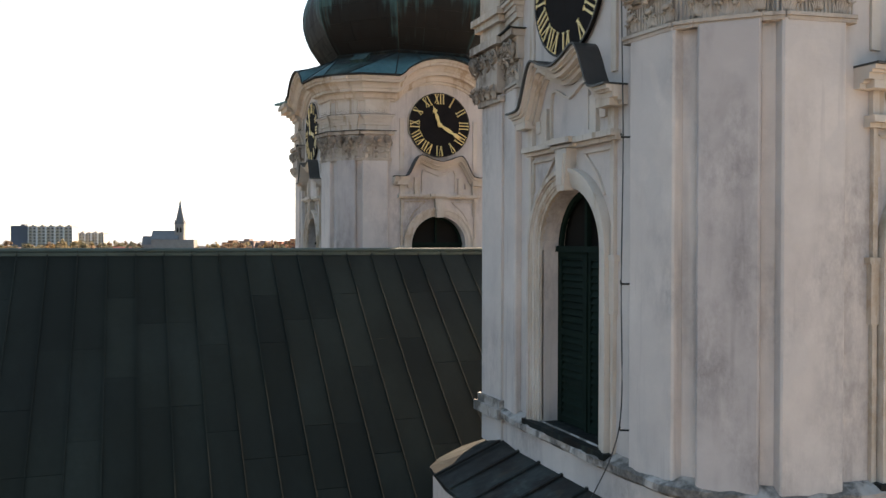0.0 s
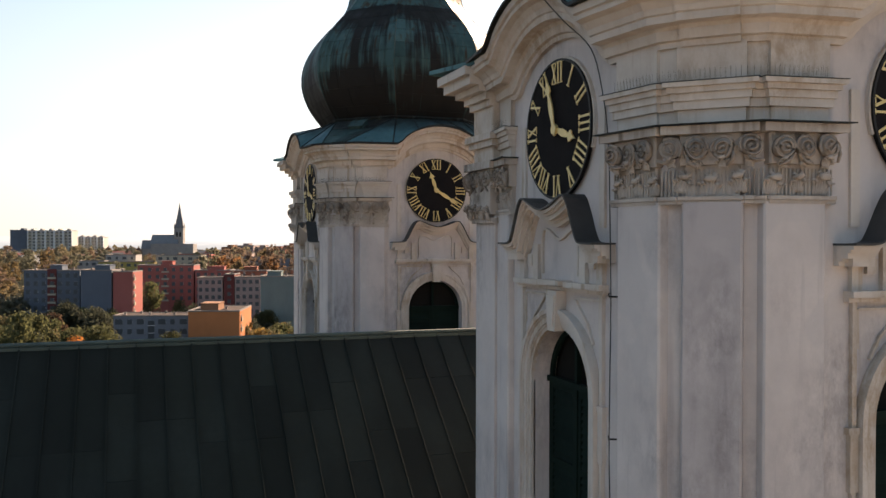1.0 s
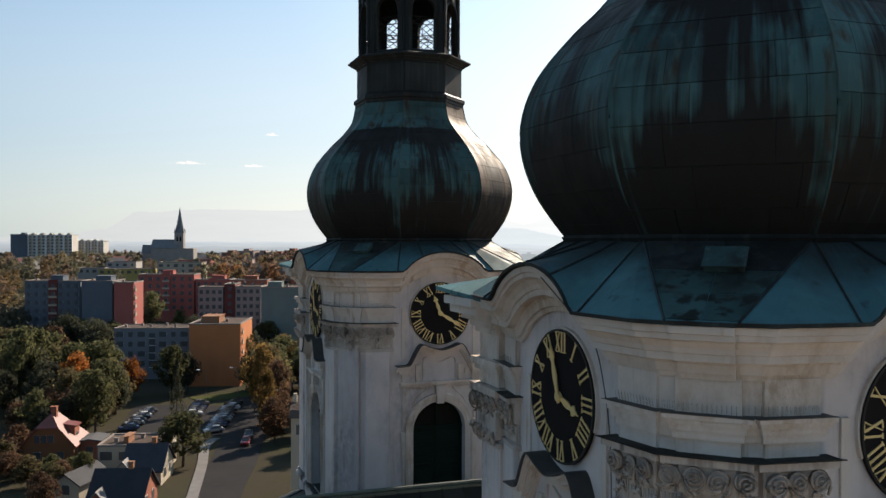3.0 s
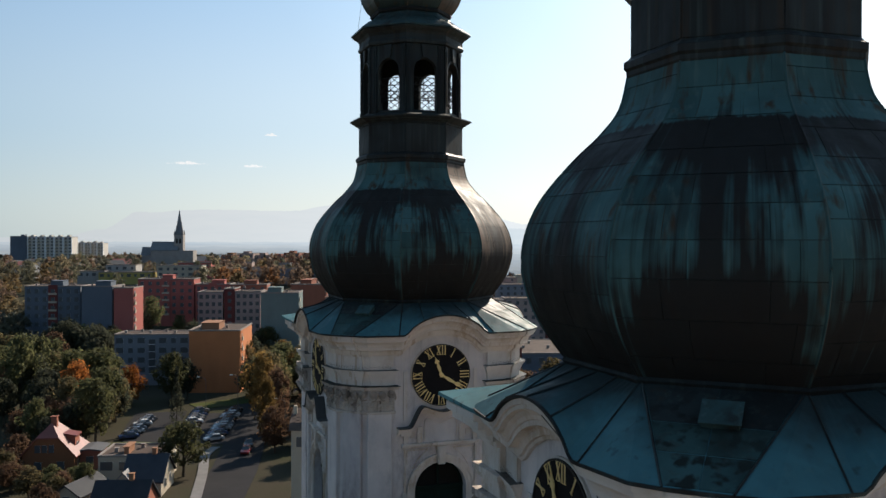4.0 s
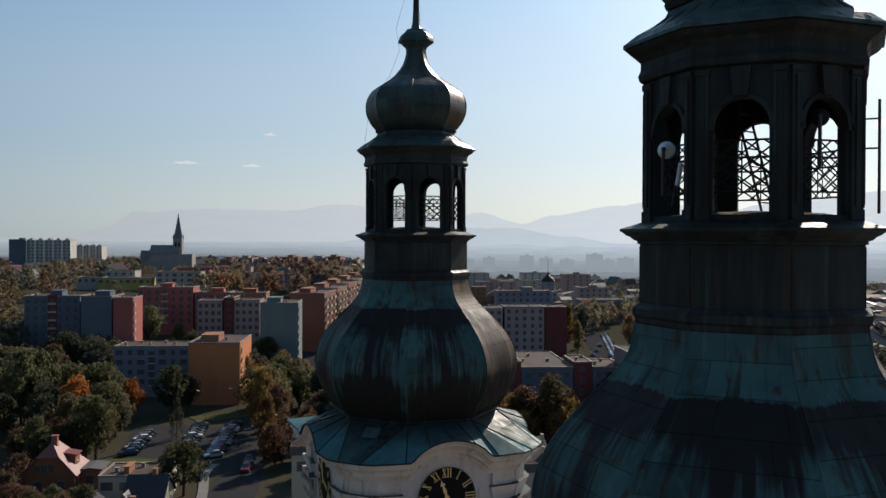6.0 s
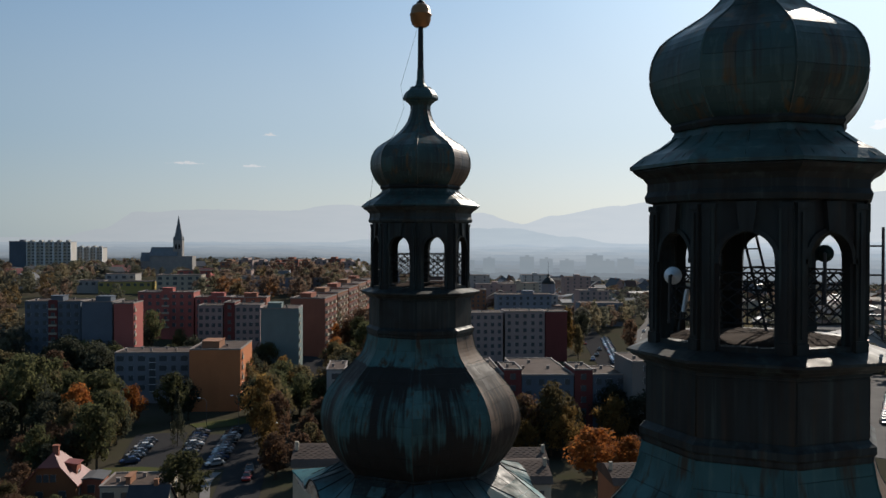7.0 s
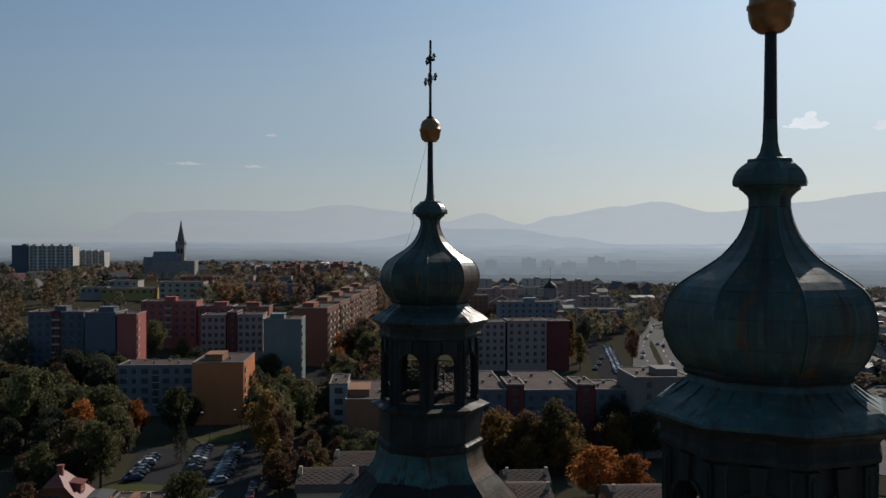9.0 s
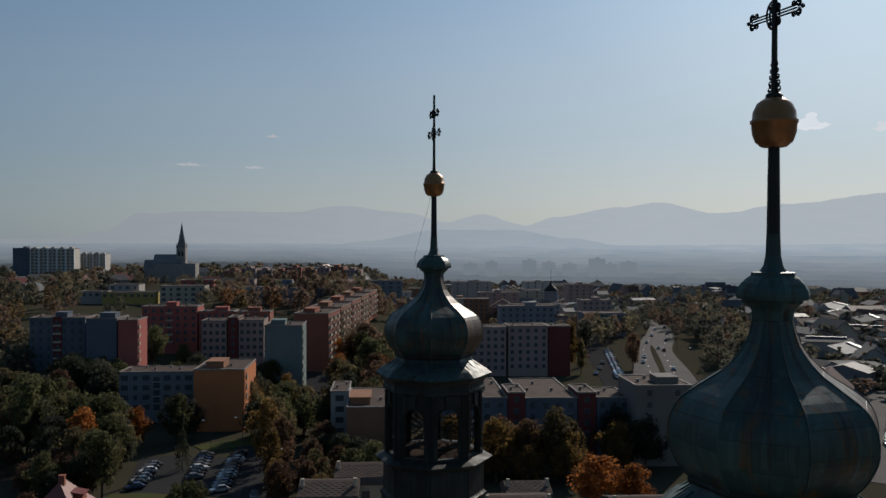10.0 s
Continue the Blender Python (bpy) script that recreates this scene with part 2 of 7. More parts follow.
def copper(name, clean, worn, soot=(0.007, 0.006, 0.0055), soot_range=(0.47, 0.56), zone=(0.38, 0.58), rust=0.35, rough=0.5, spec=0.3, vary=0.25, pale=0.3, facet=None, blot=0.75, rusty=(0.05, 0.026, 0.012), levels=(), darkening=None):
    """Weathered copper sheet: patina that differs from sheet to sheet, sooty runs in broad zones, thin pale and rusty drips."""
    mat = bpy.data.materials.new(name)
    mat.use_nodes = True
    nt = mat.node_tree
    N, L = nt.nodes, nt.links
    bsdf = N["Principled BSDF"]
    bsdf.inputs["Specular IOR Level"].default_value = spec
    geo, info = N.new("ShaderNodeNewGeometry"), N.new("ShaderNodeObjectInfo")

    def runs(scale, detail, stretch, lo, hi, shift=0.0):
        mp, n, r = N.new("ShaderNodeMapping"), N.new("ShaderNodeTexNoise"), N.new("ShaderNodeMapRange")
        mp.inputs["Scale"].default_value, mp.inputs["Location"].default_value = stretch, (shift, shift, shift)
        n.inputs["Scale"].default_value, n.inputs["Detail"].default_value, n.inputs["Roughness"].default_value = scale, detail, 0.55
        r.inputs["From Min"].default_value, r.inputs["From Max"].default_value = lo, hi
        L.new(geo.outputs["Position"], mp.inputs["Vector"])
        L.new(mp.outputs[0], n.inputs["Vector"])
        L.new(n.outputs["Fac"], r.inputs["Value"])
        return r.outputs[0]

    def times(a, b):
        m = N.new("ShaderNodeMath")
        m.operation = 'MULTIPLY'
        L.new(a, m.inputs[0])
        if isinstance(b, float):
            m.inputs[1].default_value = b
        else:
            L.new(b, m.inputs[1])
        return m.outputs[0]

    def mix(fac, a, b):
        x = N.new("ShaderNodeMix")
        x.data_type = 'RGBA'
        L.new(fac, x.inputs[0])
        for sock, v in ((x.inputs[6], a), (x.inputs[7], b)):
            if isinstance(v, tuple):
                sock.default_value = (*v, 1)
            else:
                L.new(v, sock)
        return x.outputs[2]

    col = mix(runs(0.8, 4, (1, 1, 0.5), 0.36, 0.64), clean, worn)
    hsv, mr = N.new("ShaderNodeHueSaturation"), N.new("ShaderNodeMapRange")
    mr.inputs["To Min"].default_value, mr.inputs["To Max"].default_value = 1 - vary, 1 + vary
    L.new(info.outputs["Random"], mr.inputs["Value"])
    L.new(mr.outputs[0], hsv.inputs["Value"])
    L.new(col, hsv.inputs["Color"])
    col = hsv.outputs[0]
    col = mix(times(runs(9, 2, (1, 1, 0.035), 0.56, 0.68, 4.0), pale), col, (0.1, 0.135, 0.115))
    col = mix(times(runs(5, 3, (1, 1, 0.05), 0.55, 0.7, 9.0), rust), col, rusty)
    dark = times(runs(4.2, 2.5, (1, 1, 0.05), *soot_range, 2.0), runs(0.55, 2, (1, 1, 0.7), *zone, 6.0))
    if facet:
        # runs that follow the face of a dome and keep off its washed hips
        tc, sep, div = N.new("ShaderNodeTexCoord"), N.new("ShaderNodeSeparateXYZ"), N.new("ShaderNodeMath")
        div.operation = 'DIVIDE'
        L.new(tc.outputs["Object"], sep.inputs[0])
        L.new(sep.outputs["Y"], div.inputs[0])
        L.new(sep.outputs["X"], div.inputs[1])
        wsep = N.new("ShaderNodeSeparateXYZ")
        L.new(geo.outputs["Position"], wsep.inputs[0])

        def along(across, down, shift):
            v = N.new("ShaderNodeCombineXYZ")
            L.new(times(div.outputs[0], across), v.inputs[0])
            L.new(times(sep.outputs["Z"], down), v.inputs[1])
            side = N.new("ShaderNodeMath")
            side.operation = 'MULTIPLY_ADD'
            L.new(wsep.outputs["X"], side.inputs[0])
            side.inputs[1].default_value, side.inputs[2].default_value = 0.3, shift
            L.new(side.outputs[0], v.inputs[2])
            n = N.new("ShaderNodeTexNoise")
            n.inputs["Scale"].default_value, n.inputs["Detail"].default_value, n.inputs["Roughness"].default_value = 1.0, 3, 0.6
            L.new(v.outputs[0], n.inputs["Vector"])
            return n.outputs["Fac"]

        off = N.new("ShaderNodeMath")
        off.operation = 'ABSOLUTE'
        L.new(div.outputs[0], off.inputs[0])
        a = N.new("ShaderNodeMath")
        a.operation = 'MULTIPLY_ADD'
        L.new(off.outputs[0], a.inputs[0])
        a.inputs[1].default_value = -0.85
        L.new(along(5.0, 0.55, 1.0), a.inputs[2])
        b = N.new("ShaderNodeMath")
        b.operation = 'MULTIPLY_ADD'
        L.new(along(34.0, 0.22, 5.0), b.inputs[0])
        b.inputs[1].default_value = 0.62
        L.new(a.outputs[0], b.inputs[2])
        r = N.new("ShaderNodeMapRange")
        r.inputs["From Min"].default_value, r.inputs["From Max"].default_value = facet
        total = b.outputs[0]
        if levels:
            # darker at certain heights, with ragged edges
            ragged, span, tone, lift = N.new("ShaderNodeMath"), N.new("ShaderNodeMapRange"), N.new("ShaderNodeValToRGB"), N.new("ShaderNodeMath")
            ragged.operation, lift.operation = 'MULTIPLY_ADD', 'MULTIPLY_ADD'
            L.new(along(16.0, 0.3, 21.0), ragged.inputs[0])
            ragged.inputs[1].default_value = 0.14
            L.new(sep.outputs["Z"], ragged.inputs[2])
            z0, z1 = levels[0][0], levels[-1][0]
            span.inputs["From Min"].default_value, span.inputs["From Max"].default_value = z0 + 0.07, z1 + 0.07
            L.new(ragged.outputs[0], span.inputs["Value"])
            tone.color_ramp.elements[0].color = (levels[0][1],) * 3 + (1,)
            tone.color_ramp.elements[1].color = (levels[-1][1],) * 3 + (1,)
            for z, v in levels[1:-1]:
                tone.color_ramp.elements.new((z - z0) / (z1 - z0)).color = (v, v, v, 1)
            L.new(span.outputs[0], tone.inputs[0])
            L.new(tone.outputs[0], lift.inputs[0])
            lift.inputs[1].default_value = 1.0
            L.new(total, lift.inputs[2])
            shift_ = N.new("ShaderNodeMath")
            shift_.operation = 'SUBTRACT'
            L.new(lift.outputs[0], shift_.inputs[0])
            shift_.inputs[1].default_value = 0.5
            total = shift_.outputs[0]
        L.new(total, r.inputs["Value"])
        dark = r.outputs[0]
    if facet:
        # brown on the faces that look towards +x
        plus_x, nsep = N.new("ShaderNodeMapRange"), N.new("ShaderNodeSeparateXYZ")
        plus_x.inputs["From Min"].default_value, plus_x.inputs["From Max"].default_value = 0.3, 0.5
        L.new(geo.outputs["Normal"], nsep.inputs[0])
        L.new(nsep.outputs["X"], plus_x.inputs["Value"])
        col = mix(times(plus_x.outputs[0], 0.88), col, (0.14, 0.084, 0.055))
    col = mix(times(dark, 0.96), col, soot)
    if blot:
        col = mix(times(runs(0.5, 3, (1, 1, 1.3), 0.5, 0.66, 13.0), blot), col, soot)
    if darkening:
        # darker towards the top, ragged at its lower edge
        pos, noisy_z, edge = N.new("ShaderNodeSeparateXYZ"), N.new("ShaderNodeMath"), N.new("ShaderNodeMapRange")
        noisy_z.operation = 'MULTIPLY_ADD'
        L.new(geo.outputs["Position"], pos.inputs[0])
        L.new(runs(1.6, 4, (1, 1, 0.2), 0.3, 0.7, 17.0), noisy_z.inputs[0])
        noisy_z.inputs[1].default_value = 0.32
        L.new(pos.outputs["Z"], noisy_z.inputs[2])
        edge.inputs["From Min"].default_value, edge.inputs["From Max"].default_value = darkening[0] + 0.16, darkening[1] + 0.16
        L.new(noisy_z.outputs[0], edge.inputs["Value"])
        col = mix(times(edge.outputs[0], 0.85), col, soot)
    L.new(col, bsdf.inputs["Base Color"])
    rr = N.new("ShaderNodeMapRange")
    rr.inputs["To Min"].default_value, rr.inputs["To Max"].default_value = rough - 0.12, rough + 0.16
    L.new(runs(3, 4, (1, 1, 0.4), 0.3, 0.7), rr.inputs["Value"])
    L.new(rr.outputs[0], bsdf.inputs["Roughness"])
    b = N.new("ShaderNodeBump")
    b.inputs["Strength"].default_value, b.inputs["Distance"].default_value = 0.16, 0.03
    L.new(runs(3.5, 5, (1, 1, 1), 0.2, 0.8), b.inputs["Height"])
    L.new(b.outputs[0], bsdf.inputs["Normal"])
    return mat


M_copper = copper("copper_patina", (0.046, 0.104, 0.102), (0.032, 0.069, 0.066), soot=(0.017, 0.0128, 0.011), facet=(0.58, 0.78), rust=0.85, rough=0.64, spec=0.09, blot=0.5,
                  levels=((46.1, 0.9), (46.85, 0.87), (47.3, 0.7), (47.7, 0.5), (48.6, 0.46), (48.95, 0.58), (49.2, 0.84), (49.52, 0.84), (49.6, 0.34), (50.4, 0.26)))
M_copper_small = copper("copper_patina_dark", (0.032, 0.062, 0.057), (0.0245, 0.0445, 0.04), soot=(0.022, 0.0185, 0.0155), facet=(0.72, 0.96), rust=0.95, rough=0.44, spec=0.2, blot=0.4, rusty=(0.095, 0.048, 0.016))
M_copper_eave = copper("copper_patina_eave", (0.033, 0.066, 0.063), (0.025, 0.046, 0.043), soot=(0.022, 0.0185, 0.0155), soot_range=(0.52, 0.66), rust=0.6, rough=0.5, spec=0.17, blot=0.4)
M_copper_dark = copper("copper_dark", (0.024, 0.029, 0.028), (0.018, 0.019, 0.0175), soot=(0.015, 0.012, 0.0105), soot_range=(0.48, 0.6), rust=0.5, rough=0.6, spec=0.14, pale=0.2)
M_copper_roof = copper("copper_green", (0.066, 0.17, 0.178), (0.043, 0.115, 0.122), soot=(0.02, 0.02, 0.018), soot_range=(0.6, 0.75), rust=0.12, rough=0.66, spec=0.14, vary=0.22, blot=0.0, pale=0.15, darkening=(45.52, 45.98))
M_copper_corner = copper("copper_black_green", (0.036, 0.075, 0.07), (0.024, 0.046, 0.04), soot=(0.015, 0.016, 0.013), soot_range=(0.5, 0.6), rust=0.3, rough=0.66, spec=0.12, vary=0.2, blot=0.85, pale=0.15, darkening=(45.6, 45.95))
M_nave = material("copper_brown", (0.015, 0.0166, 0.012), 0.8, metal=0.0, other=(0.0125, 0.0135, 0.0115), scale=0.3, stain=(0.024, 0.03, 0.025), stain_scale=0.7,
                  stain_amount=0.6, stretch=(1.2, 0.5, 0.5), bump=0.12, grain=9, vary=0.22, spec=0.1)
M_verdigris = material("verdigris", (0.05, 0.075, 0.062), 0.7, other=(0.026, 0.036, 0.03), scale=2, stain=(0.05, 0.06, 0.05), stain_amount=0.6, bump=0.2, grain=15)
M_lead = material("weathered_sheet", (0.05, 0.046, 0.044), 0.5, other=(0.03, 0.026, 0.024), scale=2.5, stain=(0.05, 0.064, 0.062), stain_amount=0.6, bump=0.2, grain=14, spec=0.35)
M_gold = material("gilding", (0.8, 0.58, 0.26), 0.42, metal=0.25, other=(0.68, 0.47, 0.19), scale=6, bump=0.1, grain=30)
M_ball = material("gilt_copper", (0.24, 0.105, 0.036), 0.4, metal=0.6, other=(0.3, 0.14, 0.06), scale=3, bump=0.08, grain=20)
M_dial = material("black_dial", (0.012, 0.01, 0.01), 0.85, other=(0.018, 0.014, 0.013), scale=2, bump=0.05, spec=0.08)
M_shutter = material("green_shutter", (0.006, 0.016, 0.0115), 0.8, other=(0.0045, 0.011, 0.0085), spec=0.1, scale=2, bump=0.15, vary=0.15)
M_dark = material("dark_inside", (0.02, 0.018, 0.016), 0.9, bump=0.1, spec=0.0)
M_iron = material("black_iron", (0.02, 0.02, 0.021), 0.55, metal=0.6, other=(0.03, 0.024, 0.02), scale=4, bump=0.1)
M_cable = material("cable", (0.05, 0.045, 0.045), 0.6, bump=0.0)
M_white = material("white_plastic", (0.7, 0.7, 0.7), 0.5, other=(0.6, 0.6, 0.6), scale=3, bump=0.05)

# ---------------------------------------------------------------- church towers
GAP = 16.62          # from one tower's axis to the other's
FACE = 3.0           # from the axis to a wall face
CLOCK_Z, CLOCK_R = 44.0, 0.915
SPRING, SILL, WIN = 40.6, 38.25, 0.81
EAVE = 45.22         # underside of the roof sheets at the corners


def arch_lift(s):
    """How far the cornice rises over the clock."""
    k = max(0.0, 1 - (s / 1.22) ** 2)
    return 0.56 * k ** 0.72


# half of one corner cluster: plan points (s, out) of the wall from the face to the chamfer
CORNER = [(1.42, 3.0), (2.17, 2.9), (2.33, 2.79)]


# the same corner with the steps of its three pilasters
STEPPED = [(1.42, 3.0), (1.5, 3.0), (1.505, 3.035), (2.115, 2.943), (2.11, 2.908), (2.33, 2.79), (2.36, 2.82)]


def ring_plan(arched=False, corner=CORNER):
    """Points (x, y, mitre x, mitre y, lift) right round the tower."""
    side = []
    n = 24 if arched else 2
    for i in range(n + 1):
        s = -1.42 + 2.84 * i / n
        side.append((s, -3.0, arch_lift(s) if arched else 0.0))
    for s, p in corner[1:]:
        side.append((s, -p, 0.0))
    for s, p in corner[:0:-1]:
        side.append((p, -s, 0.0))
    pts = []
    for q in range(4):
        c, d = ((1, 0), (0, 1), (-1, 0), (0, -1))[q]
        for x, y, l in side:
            pts.append((c * x - d * y, d * x + c * y, l))
    n = len(pts)
    out = []
    for i in range(n):
        a, b, c = Vector(pts[i - 1][:2]), Vector(pts[i][:2]), Vector(pts[(i + 1) % n][:2])
        e, f = (b - a).normalized(), (c - b).normalized()
        ne, nf = Vector((e.y, -e.x)), Vector((f.y, -f.x))
        m = (ne + nf).normalized()
        m = m / max(m.dot(ne), 0.5)
        out.append((b.x, b.y, m.x, m.y, pts[i][2]))
    return out


def ring_moulding(bm, prof, plan, lift_share=1.0):
    """A moulding of (out, z) swept round a plan."""
    rings = []
    for o, z in prof:
        rings.append([bm.verts.new((x + mx * o, y + my * o, z + l * lift_share)) for x, y, mx, my, l in plan])
    n = len(plan)
    for a, b in zip(rings, rings[1:]):
        for k in range(n):
            bm.faces.new((a[k], a[(k + 1) % n], b[(k + 1) % n], b[k]))


def stroke(bm, x0, z0, x1, z1, w, y0, y1):
    d = Vector((x1 - x0, z1 - z0)).normalized() * w / 2
    prism(bm, [(x0 - d.y, z0 + d.x), (x0 + d.y, z0 - d.x), (x1 + d.y, z1 - d.x), (x1 - d.y, z1 + d.x)], y0, y1)


NUMERALS = ("XII", "I", "II", "III", "IIII", "V", "VI", "VII", "VIII", "IX", "X", "XI")


def numeral(text):
    """One gilt numeral, upright round the origin in (s, z)."""
    bm = bmesh.new()
    wide = {"I": 0.085, "V": 0.15, "X": 0.15}
    total = sum(wide[c] for c in text)
    x, h = -total / 2, 0.135
    for k, c in enumerate(text):
        w = wide[c]
        e = k * 0.0004
        m = x + w / 2
        if c == "I":
            stroke(bm, m, -h, m, h, 0.027, -0.012 - e, 0)
        elif c == "V":
            stroke(bm, x + 0.02, h, m, -h, 0.031, -0.012 - e, 0)
            stroke(bm, x + w - 0.02, h, m, -h, 0.015, -0.0125 - e, 0)
        else:
            stroke(bm, x + 0.02, h, x + w - 0.02, -h, 0.031, -0.012 - e, 0)
            stroke(bm, x + w - 0.02, h, x + 0.02, -h, 0.015, -0.0125 - e, 0)
        for zz in (-h, h):
            stroke(bm, m - 0.032, zz, m + 0.032, zz, 0.014, -0.0132 - e, 0)
        x += w
    return mesh_of("numeral", bm)


NUMERAL_MESHES = [numeral(t) for t in NUMERALS]


def pointer_mesh(length, tail, wide):
    bm = bmesh.new()
    L = length
    pts = [(-0.02, -tail), (0.02, -tail), (0.035, -0.06), (0.058, 0), (0.03, 0.075), (0.034, L * 0.2), (0.052, L * 0.34), (0.046, L * 0.48), (0.024, L * 0.62), (0.034, L * 0.66), (wide, L * 0.7), (wide * 0.9, L * 0.77), (0.036, L * 0.8), (0.03, L * 0.84), (0.012, L * 0.9), (0, L)]
    full = pts + [(-s, z) for s, z in pts[-2:1:-1]]
    prism(bm, full, -0.02, 0)
    ring = arc(0, 0, 0.065, 0, 340, 14)
    prism(bm, ring, -0.026, 0.0)
    return mesh_of("pointer", bm)


HOUR, MINUTE = pointer_mesh(0.57, 0.07, 0.075), pointer_mesh(0.76, 0.09, 0.06)


def clock(parent, rot, hour=340, minute=121):
    bm = bmesh.new()
    n = 48
    outer = arc(0, 0, CLOCK_R, 0, 360 * (n - 1) / n, n - 1)
    prism(bm, outer, -0.03, 0.0)
    dial = part("clock", bm, M_dial, parent, "round black clock dial with gilt roman numerals", rot @ Matrix.Translation((0, -FACE - 0.035, CLOCK_Z)))
    bm = bmesh.new()
    band(bm, arc(0, 0, CLOCK_R, 0, 360, 48), 0.03, -0.045, 0.01)
    part("rim", bm, M_iron, dial)
    for k, me in enumerate(NUMERAL_MESHES):
        a = radians(30 * k)
        m = Matrix.Translation((0.74 * math.sin(a), -0.0305, 0.74 * math.cos(a))) @ Matrix.Rotation(a, 4, 'Y')
        link("numeral", me, M_gold, dial, "", m)
    link("hour_pointer", HOUR, M_gold, dial, "", Matrix.Translation((0, -0.046, 0)) @ Matrix.Rotation(radians(hour), 4, 'Y'))
    link("minute_pointer", MINUTE, M_gold, dial, "", Matrix.Translation((0, -0.07, 0)) @ Matrix.Rotation(radians(minute), 4, 'Y'))
    return dial


def side_meshes():
    """The meshes of one side of a tower, facing -y."""
    out = []
    # wall round the arched opening
    bm = bmesh.new()
    y0, y1 = -FACE, -FACE + 0.5
    prism(bm, [(-1.42, SILL - 0.6), (-WIN, SILL - 0.6), (-WIN, 45.1), (-1.42, 45.1)], y0, y1)
    prism(bm, [(WIN, SILL - 0.6), (1.42, SILL - 0.6), (1.42, 45.1), (WIN, 45.1)], y0, y1)
    a = arc(0, SPRING, WIN, 180, 0, 20)
    for (s0, z0), (s1, z1) in zip(a, a[1:]):
        prism(bm, [(s0, z0), (s1, z1), (s1, 45.1 + arch_lift(s1)), (s0, 45.1 + arch_lift(s0))], y0, y1)
    prism(bm, [(-WIN, SILL - 0.6), (WIN, SILL - 0.6), (WIN, SILL), (-WIN, SILL)], y0, y1)
    bmesh.ops.remove_doubles(bm, verts=bm.verts, dist=0.0005)
    out.append(("wall_panel", bm, M_plaster, ""))
    # architrave: jambs and arch, three steps
    for off, wide, deep in ((0.0, 0.05, 0.045), (0.05, 0.03, 0.065), (0.08, 0.08, 0.08), (0.16, 0.03, 0.1), (0.19, 0.06, 0.12)):
        bm = bmesh.new()
        line = [(-WIN - off, SILL)] + arc(0, SPRING, WIN + off, 180, 0, 24) + [(WIN + off, SILL)]
        band(bm, line, wide, -FACE - deep, -FACE + 0.02)
        out.append(("window_surround", bm, M_render, ""))
    for e in (-1, 1):
        s = e * 1.14
        bm = bmesh.new()
        box(bm, min(s, s - e * 0.06), max(s, s - e * 0.06), -FACE - 0.05, -FACE + 0.02, SILL, 41.9)
        out.append(("jamb_strip", bm, M_render, ""))
        bm = bmesh.new()
        box(bm, min(e * 1.06, e * 1.17), max(e * 1.06, e * 1.17), -FACE - 0.062, -FACE + 0.02, SPRING - 0.72, SPRING - 0.1)
        box(bm, min(e * 1.05, e * 1.2), max(e * 1.05, e * 1.2), -FACE - 0.075, -FACE + 0.02, SPRING - 0.1, SPRING - 0.03)
        out.append(("impost_block", bm, M_render, ""))
    # keystone
    bm = bmesh.new()
    prism(bm, [(-0.1, SPRING + WIN - 0.04), (0.1, SPRING + WIN - 0.04), (0.155, 41.9), (-0.155, 41.9)], -FACE - 0.15, -FACE)
    prism(bm, [(-0.07, SPRING + WIN + 0.03), (0.07, SPRING + WIN + 0.03), (0.115, 41.84), (-0.115, 41.84)], -FACE - 0.17, -FACE - 0.14)
    out.append(("keystone", bm, M_render, ""))
    # string course with a dropped middle, blocks and the spandrel fillets
    bm = bmesh.new()
    for z0, z1, o in ((41.9, 41.95, 0.08), (41.95, 42.02, 0.14)):
        box(bm, -1.22, 1.22, -FACE - o, -FACE + 0.01, z0, z1)
        box(bm, -0.3, 0.3, -FACE - o - 0.06, -FACE + 0.01, z0 + 0.015, z1 + 0.015)
    for e in (-1, 1):
        for lo, hi in ((1.02, 1.16), (0.58, 0.74)):
            box(bm, min(e * lo, e * hi), max(e * lo, e * hi), -FACE - 0.06, -FACE + 0.01, 42.02, 42.5)
        box(bm, min(e * 0.8, e * 0.94), max(e * 0.8, e * 0.94), -FACE - 0.045, -FACE + 0.01, 42.2, 42.36)
        # sunk spandrel frame
        line = [(e * 1.05, 41.4), (e * 1.05, 41.82), (e * 0.4, 41.82)]
        line += [(e * s, z) for s, z in ((0.58, 41.66), (0.74, 41.52), (0.88, 41.4 - 0.12))]
        for p, q in zip(line, line[1:]):
            stroke(bm, *p, *q, 0.03, -FACE - 0.035, -FACE + 0.01)
    out.append(("string_course", bm, M_render, ""))
    # curved hood over the window, with its sheet cover
    half = [(1.36, 42.5), (1.04, 42.51), (0.92, 42.6), (0.76, 42.91), (0.65, 43.07), (0.54, 43.1), (0.28, 43.0), (0, 42.94)]
    hood = smooth_line([(-s, z) for s, z in half] + half[-2::-1], 4)
    bm = bmesh.new()
    for drop, high, o in ((0.0, 0.045, 0.28), (0.045, 0.03, 0.24), (0.075, 0.06, 0.2), (0.135, 0.03, 0.13), (0.165, 0.05, 0.08)):
        band(bm, [(s, z - drop - high) for s, z in hood], high, -FACE - o, -FACE + 0.01)
    for e in (-1, 1):
        box(bm, min(e * 1.28, e * 0.98), max(e * 1.28, e * 0.98), -FACE - 0.19, -FACE + 0.01, 42.28, 42.4)
    # shaped panel under the hood
    panel = smooth_line([(-0.5, 42.1), (-0.5, 42.62), (-0.36, 42.7), (0, 42.56), (0.36, 42.7), (0.5, 42.62), (0.5, 42.1)], 3)
    for p, q in zip(panel, panel[1:]):
        stroke(bm, *p, *q, 0.03, -FACE - 0.04, -FACE + 0.01)
